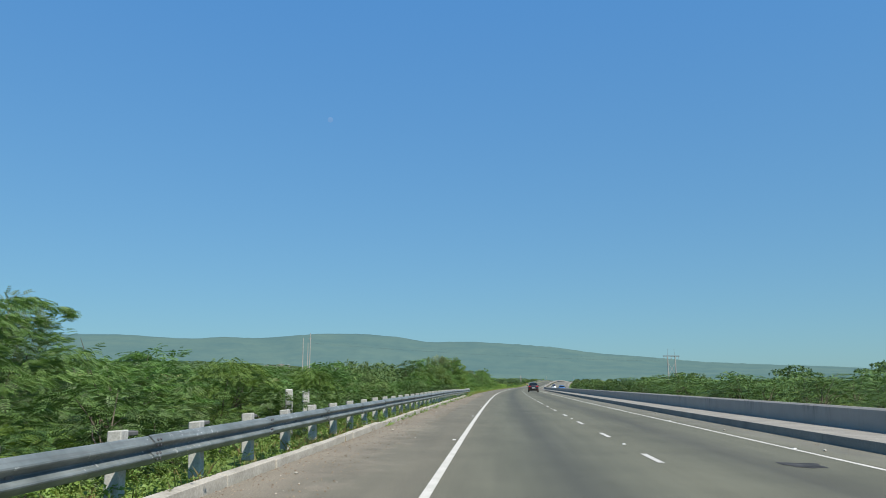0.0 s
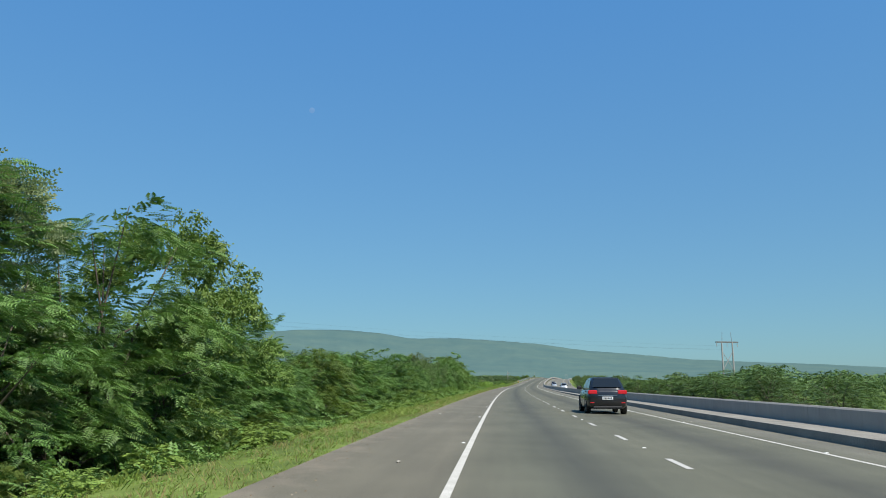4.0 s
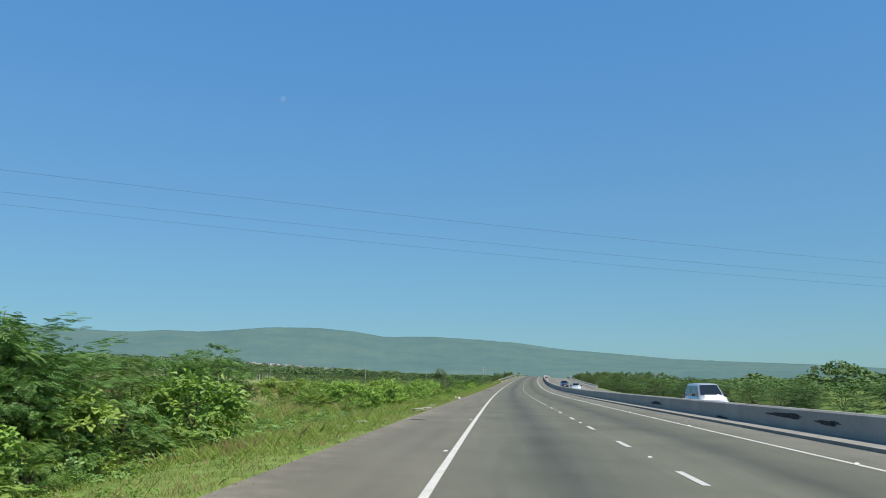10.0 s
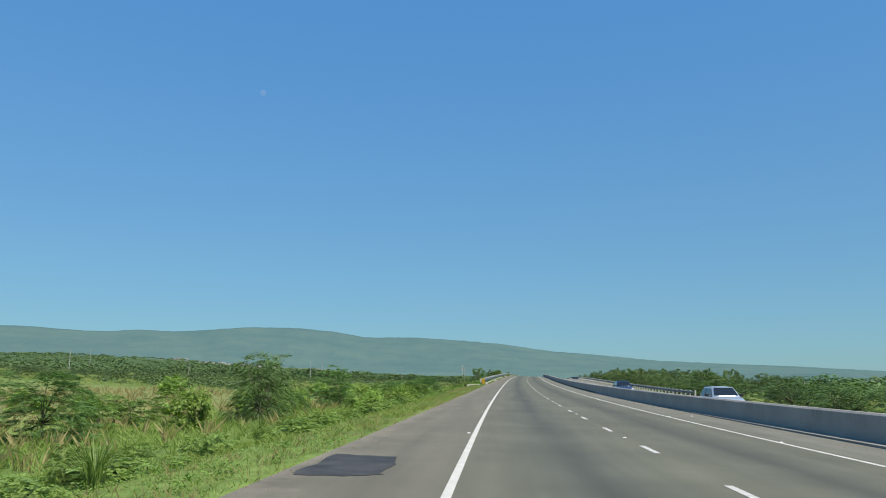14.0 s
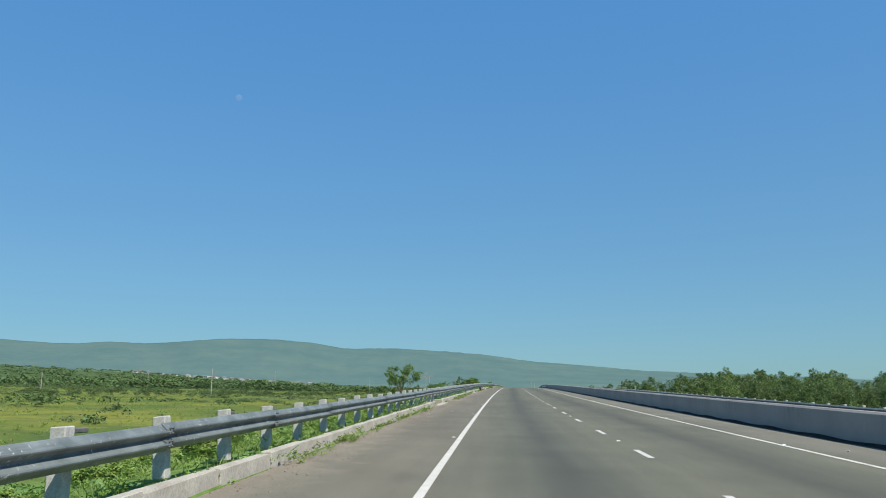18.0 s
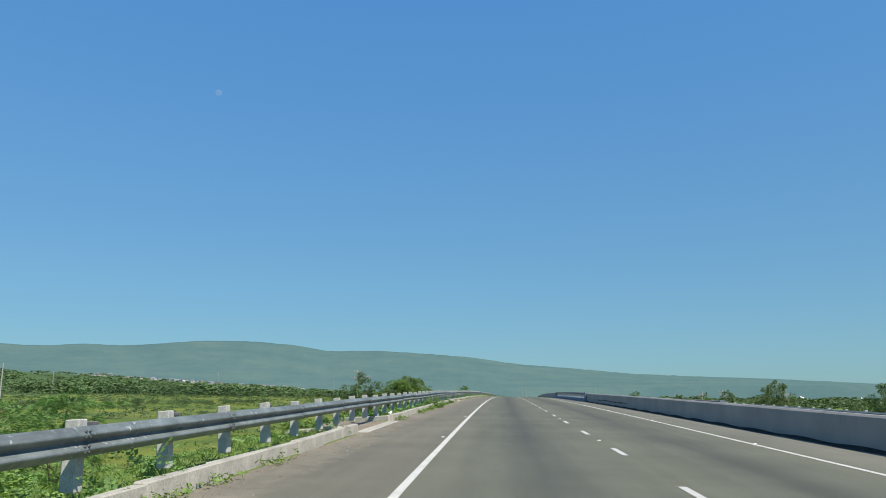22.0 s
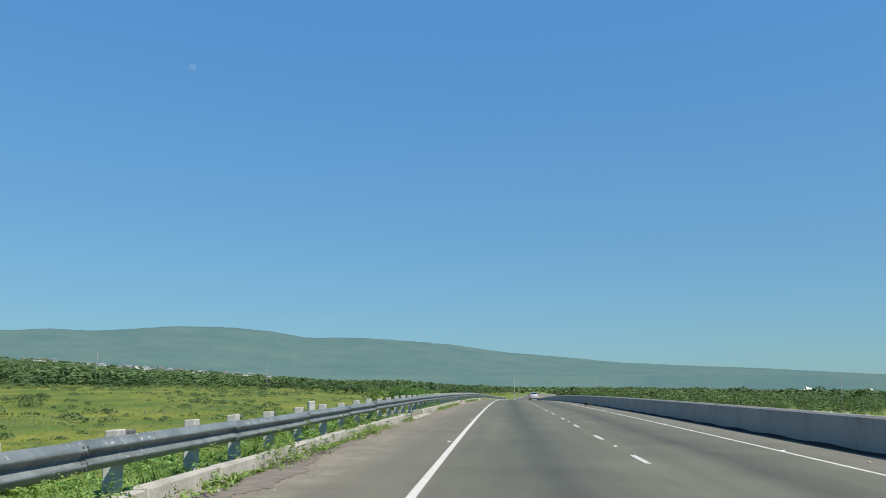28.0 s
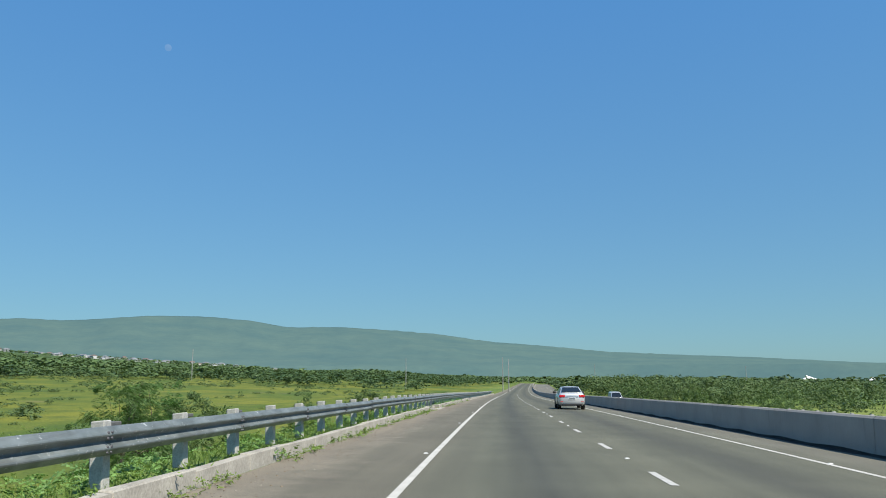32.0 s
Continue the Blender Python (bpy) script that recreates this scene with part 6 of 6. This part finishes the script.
def h_frame():
    x, y, arm = 77.1, 336.0, 13.7
    b = gz(x, y)
    e = empty("transmission_frame", Matrix.Translation((x, y, b - 0.5)) @ pose(0, 0, 0, 0, 0, 12), label="two-legged timber H-frame power pylon with braces", category="pylon")
    h = arm - b + 0.5
    for sx in (-1.75, 1.75):
        v, f = tube([(sx, 0, 0), (sx, 0, h * 0.5), (sx, 0, h + 0.2)], [0.3, 0.26, 0.22], 10)
        part("leg", mesh("leg", v, f, WOOD, True), e)
        v, f = tube([(sx * 0.95, 0, h - 0.5), (sx * 0.8, 0, h + 3.0)], [0.07, 0.05], 6)
        part("spike", mesh("spike", v, f, ARM, True), e)
    part("cross_arm", box_mesh("cross_arm", (-3.7, -0.2, h - 0.2, 3.7, 0.2, h + 0.2), DARK, 0.02), e)
    for a, c in ((-1, 1), (1, -1)):
        v, f = tube([(1.75 * a, 0.05 * a, h * 0.45), (1.75 * c, 0.05 * a, h * 0.82)], [0.09, 0.09], 6)
        part("brace", mesh("brace", v, f, WOOD, True), e)
    for k in (-3.4, 0.0, 3.4):
        v, f = tube([(k, 0, h - 0.14), (k, 0, h - 0.8), (k, 0, h - 1.5)], [0.03, 0.09, 0.05], 6)
        part("insulator_string", mesh("insulator_string", v, f, CERAM, True), e)


h_frame()


CABLE = Mat("dark_cable", (0.02, 0.02, 0.022), 0.6).m


def cable(a, b, sag, r=0.007):
    a, b = np.array(a, float), np.array(b, float)
    pts = [a + (b - a) * t - np.array([0, 0, sag * 4 * t * (1 - t)]) for t in np.linspace(0, 1, 18)]
    v, f = tube(pts, [r] * 18, 5)
    thing("power_cable", mesh("power_cable", v, f, CABLE, True), label="thin dark overhead power cable crossing the road", category="cable", group="overhead cables")


for dy, dz in ((-1.8, 0.2), (1.7, -0.65), (7.7, -0.5)):
    cable((-71.5, 285 + dy, 18.0 + dz), (77.1, 336.0 + dy, 12.2 + dz), 1.2)

# ---- fence of white posts across the open land ----
def fence():
    e = empty("fence", label="old post and wire fence with white concrete posts", category="fence")
    me = box_mesh("fence_post", (-0.07, -0.07, -0.4, 0.07, 0.07, 1.5), POST, 0.015)
    grey = box_mesh("fence_post", (-0.03, -0.03, -0.4, 0.03, 0.03, 1.1), DARK, 0.008)
    rr = random.Random(4)
    pts = []
    for i, s in enumerate(np.concatenate([np.arange(300, 440, 3.2), np.arange(640, 860, 4.0)])):
        o = -37 - 0.16 * (s - 300) if s < 500 else -65.0
        x, y = [float(q) for q in at(s, o)[:2]]
        z = gz(x, y)
        pts.append((x, y, z + 1.2))
        part("fence_post", me if s < 500 else grey, e, Matrix.Translation((x, y, z)) @ pose(0, 0, 0, rr.uniform(-6, 6), rr.uniform(-6, 6), rr.uniform(0, 90)))
    for dz in (0, -0.4, -0.8):
        for run in (pts[:44], pts[44:]):
            v, f = tube([(p[0], p[1], p[2] + dz) for p in run], [0.006] * len(run), 4)
            part("wire", mesh("wire", v, f, ARM), e)


fence()
MARK = box_mesh("marker_post", (-0.09, -0.09, -0.5, 0.09, 0.09, 1.25), POST, 0.02)
for s, o, dz in ((17.0, -4.4, 0), (18.7, -4.4, -0.05), (709.0, -4.8, -0.2), (722.5, -4.2, -0.3)):
    thing("marker_post", MARK, Matrix.Translation((*[float(q) for q in at(s, o)[:2]], float(ground_z(s, o)))) @ pose(0, 0, 0, 2, -2, 20) @ Matrix.Diagonal((1, 1, 1 + dz, 1)), label="square white concrete marker post behind the rail", category="post", group="marker posts")

# ---- far houses and the white canopies ----
PLASTER = [speckled("plaster_%s" % n, c, tuple(q * 0.8 for q in c), 0.5, 8, 0.9).m for n, c in (("white", (0.58, 0.58, 0.57)), ("cream", (0.5, 0.47, 0.4)), ("grey", (0.36, 0.36, 0.35)))]
ROOFS = [speckled("roof_%s" % n, c, tuple(q * 0.7 for q in c), 0.5, 8, 0.7).m for n, c in (("zinc", (0.28, 0.29, 0.3)), ("grey", (0.22, 0.22, 0.23)), ("brown", (0.2, 0.15, 0.13)))]
PANE = Mat("dark_pane", (0.03, 0.035, 0.04), 0.15).m


def house(x, y, w, d, h, seed):
    rr = random.Random(seed)
    e = empty("house", Matrix.Translation((x, y, gz(x, y) - 0.5)) @ pose(0, 0, 0, 0, 0, rr.uniform(-40, 40)), label=rr.choice(["far white-walled house among trees", "small pale house on the far slope"]), category="house", group="houses of the far village")
    part("wall", box_mesh("wall", (-w / 2, -d / 2, 0, w / 2, d / 2, h), rr.choice(PLASTER), 0.05), e)
    bm = bmesh.new()
    a, b = w / 2 + 0.5, d / 2 + 0.5
    vs = [bm.verts.new(p) for p in ((-a, -b, h), (a, -b, h), (a, b, h), (-a, b, h), (-a * 0.5, 0, h + d * 0.25), (a * 0.5, 0, h + d * 0.25))]
    for q in ((0, 1, 5, 4), (1, 2, 5), (2, 3, 4, 5), (3, 0, 4), (3, 2, 1, 0)):
        bm.faces.new([vs[i] for i in q])
    part("roof", bm_mesh("roof", bm, rr.choice(ROOFS)), e)
    for k in (-0.28, 0.28):
        part("window", box_mesh("window", (w * k - 0.7, -d / 2 - 0.05, h * 0.35, w * k + 0.7, -d / 2 + 0.05, h * 0.75), PANE), e)


rh = random.Random(12)
for i in range(84):
    t = rh.choice((0.04, 0.12, 0.2, 0.3, 0.5, 0.6, 0.68, 0.76, 0.95)) + rh.gauss(0, 0.05)
    p = at(2060 + 250 * t + rh.uniform(-110, 190), -905 + 300 * t + rh.uniform(-170, 60))
    house(float(p[0]), float(p[1]), rh.uniform(7, 14), rh.uniform(6, 9), rh.choice([3.0, 3.2, 5.6]), i)

SAIL = Mat("white_membrane", (0.78, 0.78, 0.77), 0.6).m


def canopy(x, y, k, turn):
    b = gz(x, y)
    e = empty("canopy", Matrix.Translation((x, y, b)) @ pose(0, 0, 0, 0, 0, turn), label="large white swept membrane canopy far across the plain", category="canopy", group="white canopies")
    for ox, h, run, wide in ((-8, 14, 46, 12), (-10, 9, -18, 9)):
        n = 9
        v = []
        for i in range(n):
            t = i / (n - 1)
            for q in np.linspace(-1, 1, n):
                v.append((float((ox + run * t) * k), float(q * wide * (0.25 + 0.75 * t) * k), float((3 + (h - 3) * (1 - t) ** 1.5 * (1 - 0.6 * q * q) + 1.5 * t * q * q) * k)))
        f = [(i * n + q, i * n + q + 1, (i + 1) * n + q + 1, (i + 1) * n + q) for i in range(n - 1) for q in range(n - 1)]
        part("sail", mesh("sail", v, f, SAIL, True), e)
        mv, mf = tube([(ox * k, 0, -1), (ox * k, 0, h * k)], [0.3, 0.2], 6)
        part("mast", mesh("mast", mv, mf, ARM), e)


canopy(945, 2305, 1.05, 10)
canopy(1100, 2330, 0.8, 40)

# ---- the pale morning moon ----
MOON = Mat("pale_moon", (0.012, 0.012, 0.012), 1.0, 0, 0)
MOON.set(MOON.p, "Emission Color", (0.15, 0.32, 0.59, 1)), MOON.set(MOON.p, "Emission Strength", 0.8)
bm_ = bmesh.new()
bmesh.ops.create_uvsphere(bm_, u_segments=20, v_segments=12, radius=17)
thing("moon", bm_mesh("moon", bm_, MOON.m, True), Matrix.Translation((-1019.0, 4436.0, 1637.8)), label="faint pale daytime moon in the blue sky", category="moon", kind="structure")

# ---- vehicles standing on the road ----
GLASS = Mat("tinted_glass", (0.012, 0.015, 0.018), 0.06, 0, 0.6).m
TAIL = Mat("tail_lamp_red", (0.5, 0.015, 0.02), 0.15, 0, 0.6).m
CLEAR = Mat("clear_lamp", (0.75, 0.76, 0.78), 0.12, 0, 0.6).m
TRIM = Mat("black_trim", (0.02, 0.02, 0.02), 0.55).m
RIM = Mat("dark_alloy", (0.12, 0.12, 0.125), 0.35, 0.8).m
PLATE = Mat("plate_white", (0.7, 0.7, 0.68), 0.5).m
CHROME = Mat("chrome", (0.6, 0.6, 0.6), 0.15, 1.0).m


def car_paint(name, c, metal=0.3):
    q = Mat(name, c, 0.28, metal, 0.5)
    q.set(q.p, "Coat Weight", 0.8), q.set(q.p, "Coat Roughness", 0.05)
    n = q.noise(q.coord("Object"), 2.0, 4)
    q.set(q.p, "Roughness", q.ramp(n, (0.3, 0.24), (0.7, 0.4)))
    return q.m


def loft(stations, mat, name):
    """A closed hull through sections, each a list of (x, z) for the right half from bottom to top, at y."""
    vs, k = [], len(stations[0][1]) * 2
    for y, half in stations:
        full = [(x, z) for x, z in half] + [(-x, z) for x, z in reversed(half)]
        vs += [(x, y, z) for x, z in full]
    n = len(stations)
    bm = bmesh.new()
    bv = [bm.verts.new(p) for p in vs]
    for i in range(n - 1):
        for j in range(k):
            bm.faces.new((bv[i * k + j], bv[i * k + (j + 1) % k], bv[(i + 1) * k + (j + 1) % k], bv[(i + 1) * k + j]))
    bm.faces.new([bv[j] for j in range(k)][::-1]), bm.faces.new([bv[(n - 1) * k + j] for j in range(k)])
    bmesh.ops.recalc_face_normals(bm, faces=bm.faces)
    return bm_mesh(name, bm, mat, True)


def quad_mesh(name, pts, mat, thick=0.012):
    bm = bmesh.new()
    f = bm.faces.new([bm.verts.new(p) for p in pts])
    r = bmesh.ops.extrude_face_region(bm, geom=[f])
    f.normal_update()
    d = f.normal * -thick
    bmesh.ops.translate(bm, vec=d, verts=[g for g in r["geom"] if isinstance(g, bmesh.types.BMVert)])
    bmesh.ops.recalc_face_normals(bm, faces=bm.faces)
    return bm_mesh(name, bm, mat)


def wheel_parts(e, x, y, r, side):
    w = part("wheel", mesh("hub", *tube([(0, 0, 0), (0.1 * side, 0, 0)], [0.07, 0.06], 10), RIM), e, Matrix.Translation((x, y, r)))
    v, f = ring(r, r * 0.36, 0.105, 28)
    part("tyre", mesh("tyre", v, f, RUBBER, True), w, pose(0, 0, 0, 0, 90, 0))
    v, f = ring(r * 0.68, r * 0.1, 0.09, 24)
    part("rim", mesh("rim", v, f, RIM, True), w, pose(0, 0, 0, 0, 90, 0))
    sp = box_mesh("spoke", (0.05 if side > 0 else -0.09, -0.03, 0.02, 0.09 if side > 0 else -0.05, 0.03, r * 0.66), RIM, 0.006)
    for i in range(5):
        part("spoke", sp, w, pose(0, 0, 0, i * 72, 0, 0))


def vehicle(name, label, paint, m, L, W, H, belt, boot, c0, r0, r1, c1, deck, wheel=0.32, axles=(0.95, 3.65), tailz=(0.78, 0.95), tall=False):
    """A car from its length, width, height, belt line and the four stations of its cabin, tail at y = 0."""
    e = empty(name, m, label=label, category="car")
    h = W / 2
    nose = deck - 0.1

    def sec(y, k, zb, zt):
        return (y, [(h * k * 0.82, zb), (h * k * 0.97, zb + 0.1), (h * k, zb + (zt - zb) * 0.42), (h * k * 0.985, zb + (zt - zb) * 0.72), (h * k * 0.93, zt - 0.06), (h * k * 0.86, zt), (h * k * 0.35, zt + 0.025)])

    st = [sec(0.0, 0.84, 0.42, boot - 0.12), sec(0.05, 0.9, 0.34, boot - 0.03), sec(0.18, 0.965, 0.27, boot), sec(0.55, 1.0, 0.23, boot + 0.01), sec(1.6, 1.0, 0.2, belt), sec(2.6, 1.0, 0.19, belt - 0.01),
          sec(c1 - 0.1, 1.0, 0.19, deck + 0.04), sec(c1 + 0.35, 0.985, 0.2, deck), sec(L - 0.5, 0.96, 0.22, nose), sec(L - 0.16, 0.9, 0.26, nose - 0.1), sec(L, 0.76, 0.34, nose - 0.22)]
    part("body", loft(st, paint, "body"), e)
    wb, wt, zb = h * 0.86, h * 0.66, belt - 0.01
    zr = H - 0.05
    bz = boot - 0.005
    # cabin: roof, pillars as one shell, then glass
    top = [(c0, [(wb, bz - 0.1), (wb, bz), (wb * 0.5, bz + 0.01)]), (c0 + (r0 - c0) * 0.5, [(wb, zb - 0.1), (wb * 0.9, (bz + zr) / 2), (wb * 0.45, (bz + zr) / 2 + 0.03)]), (r0, [(wb, zb - 0.1), (wt, zr), (wt * 0.5, zr + 0.035)]),
           ((r0 + r1) / 2, [(wb, zb - 0.1), (wt, zr + 0.02), (wt * 0.5, H)]), (r1, [(wb, zb - 0.1), (wt, zr - 0.005), (wt * 0.5, zr + 0.03)]), (c1, [(wb, deck - 0.1), (wb, deck + 0.03), (wb * 0.5, deck + 0.04)])]
    part("cabin", loft(top, paint, "cabin"), e)
    a = 0.012
    k0, k1 = 0.14, 0.86
    y0, z0, y1, z1 = c0 + (r0 - c0) * k0, bz + (zr - bz) * k0, c0 + (r0 - c0) * k1, bz + (zr - bz) * k1
    off = 0.045
    part("rear_window", quad_mesh("rear_window", [(-wb * 0.86, y0 - off, z0 + off), (wb * 0.86, y0 - off, z0 + off), (wt * 0.88, y1 - off, z1 + off), (-wt * 0.88, y1 - off, z1 + off)], GLASS), e)
    y0, z0, y1, z1 = c1 + (r1 - c1) * k0, deck + (zr - deck) * k0, c1 + (r1 - c1) * k1, deck + (zr - deck) * k1
    part("windscreen", quad_mesh("windscreen", [(wb * 0.86, y0 + off, z0 + off), (-wb * 0.86, y0 + off, z0 + off), (-wt * 0.9, y1 + off, z1 + off), (wt * 0.9, y1 + off, z1 + off)], GLASS), e)
    mid = (r0 + r1) / 2 - 0.05
    for sx in (-1, 1):
        def side(y, t):
            return (sx * (wb + (wt - wb) * t + 0.025), y, zb + (zr - zb) * t + 0.01)
        for ya, yb, yc, yd in ((c0 + (r0 - c0) * 0.45, mid - 0.05, mid - 0.05, r0 + 0.05), (mid + 0.05, c1 - (c1 - r1) * 0.28, r1 - 0.02, mid + 0.05)):
            pts = [side(ya, 0.14), side(yb, 0.14), side(yc, 0.84), side(yd, 0.84)]
            part("side_window", quad_mesh("side_window", pts if sx > 0 else pts[::-1], GLASS), e)
        part("tail_lamp", box_mesh("tail_lamp", (sx * h * 0.93 - 0.02 if sx < 0 else h * 0.5, -0.02, tailz[0], sx * h * 0.5 if sx < 0 else h * 0.93 + 0.02, 0.2, tailz[1]), TAIL, 0.03), e)
        part("head_lamp", box_mesh("head_lamp", (-h * 0.9 if sx < 0 else h * 0.55, L - 0.42, deck - 0.32, -h * 0.55 if sx < 0 else h * 0.9, L - 0.12, deck - 0.2), CLEAR, 0.03), e)
        part("reflector", box_mesh("reflector", (-h * 0.86 if sx < 0 else h * 0.66, -0.015, 0.5, -h * 0.66 if sx < 0 else h * 0.86, 0.1, 0.535), TAIL, 0.008), e)
        part("mirror", box_mesh("mirror", (-h - 0.2 if sx < 0 else h - 0.02, c1 - 0.62, belt + 0.02, -h + 0.02 if sx < 0 else h + 0.2, c1 - 0.44, belt + 0.17), TRIM, 0.03), e)
        part("door_handle", box_mesh("door_handle", (-h - 0.02 if sx < 0 else h - 0.02, mid + 0.1, belt - 0.16, -h + 0.02 if sx < 0 else h + 0.02, mid + 0.28, belt - 0.12), CHROME, 0.006), e)
        for y in axles:
            part("wheel_arch", mesh("wheel_arch", *tube([(sx * (h - 0.2), y, wheel + 0.03), (sx * (h + 0.004), y, wheel + 0.03)], [wheel + 0.07, wheel + 0.07], 22), TRIM), e)
            wheel_parts(e, sx * (h - 0.1), y, wheel, sx)
    part("rear_bumper_trim", box_mesh("rear_bumper_trim", (-h * 0.72, -0.03, 0.24, h * 0.72, 0.25, 0.37), TRIM, 0.03), e)
    part("grille", box_mesh("grille", (-h * 0.5, L - 0.1, 0.4, h * 0.5, L + 0.015, 0.58), TRIM, 0.02), e)
    for y in (-0.035, L + 0.02):
        p = part("number_plate", box_mesh("number_plate", (-0.24, y, 0.66 if y < 1 else 0.42, 0.24, y + 0.012, 0.79 if y < 1 else 0.53), PLATE, 0.004), e)
        if y < 1:
            for i in range(6):
                part("bar", box_mesh("bar", (-0.19 + i * 0.066, y - 0.004, 0.69, -0.145 + i * 0.066, y + 0.001, 0.76), TRIM), p)
    part("chrome_strip", box_mesh("chrome_strip", (-0.42, -0.03, 0.83, 0.42, 0.02, 0.855), CHROME, 0.005), e)
    ex, ef = tube([(0.34, -0.04, 0.27), (0.34, 0.3, 0.28)], [0.035, 0.035], 10)
    part("exhaust", mesh("exhaust", ex, ef, CHROME, True), e)
    if tall:
        part("spoiler", box_mesh("spoiler", (-h * 0.62, c0 + (r0 - c0) * 0.8, H - 0.1, h * 0.62, r0 + 0.1, H - 0.05), paint, 0.015), e)
    return e


SILVER = car_paint("silver_paint", (0.62, 0.62, 0.6), 0.35)
BLACKP = car_paint("black_paint", (0.012, 0.012, 0.014), 0.1)
BLUEP = car_paint("blue_paint", (0.05, 0.17, 0.42), 0.3)
GREYP = car_paint("grey_silver_paint", (0.42, 0.45, 0.47), 0.4)
DARKB = car_paint("dark_blue_paint", (0.015, 0.025, 0.06), 0.2)
SEDAN = dict(L=4.62, W=1.76, H=1.49, belt=0.97, boot=1.04, c0=0.5, r0=1.35, r1=2.35, c1=3.3, deck=0.94)
SUV = dict(L=4.5, W=1.84, H=1.68, belt=1.08, boot=1.1, c0=0.12, r0=0.62, r1=2.4, c1=3.2, deck=1.04, wheel=0.35, axles=(0.85, 3.55), tailz=(0.9, 1.08), tall=True)
VAN = dict(L=4.7, W=1.76, H=1.9, belt=1.1, boot=1.1, c0=0.1, r0=0.35, r1=3.0, c1=3.9, deck=1.05, wheel=0.32, axles=(0.9, 3.7), tailz=(0.85, 1.1), tall=True)
vehicle("sedan", "silver four-door saloon car with black alloy wheels", SILVER, place(850.0, 6.0, 0.0), **SEDAN)
vehicle("sport_utility_car", "black sport utility car in the overtaking lane", BLACKP, place(135.0, 5.5, 0.0), **SUV)


def oncoming(name, label, paint, s, off, dims):
    vehicle(name, label, paint, place(s + dims["L"] / 2, off, float(far_drop(s)), 180), **dims)


oncoming("sport_utility_car", "blue sport utility car on the opposite carriageway", BLUEP, 204.0, 13.8, SUV)
oncoming("van", "silver passenger van on the opposite carriageway", GREYP, 302.0, 13.8, VAN)
oncoming("sport_utility_car", "silver sport utility car on the opposite carriageway", GREYP, 402.0, 13.8, SUV)
oncoming("sport_utility_car", "dark blue sport utility car on the opposite carriageway", DARKB, 441.0, 13.5, SUV)
oncoming("van", "white van far off on the opposite carriageway", SILVER, 905.0, 16.5, VAN)
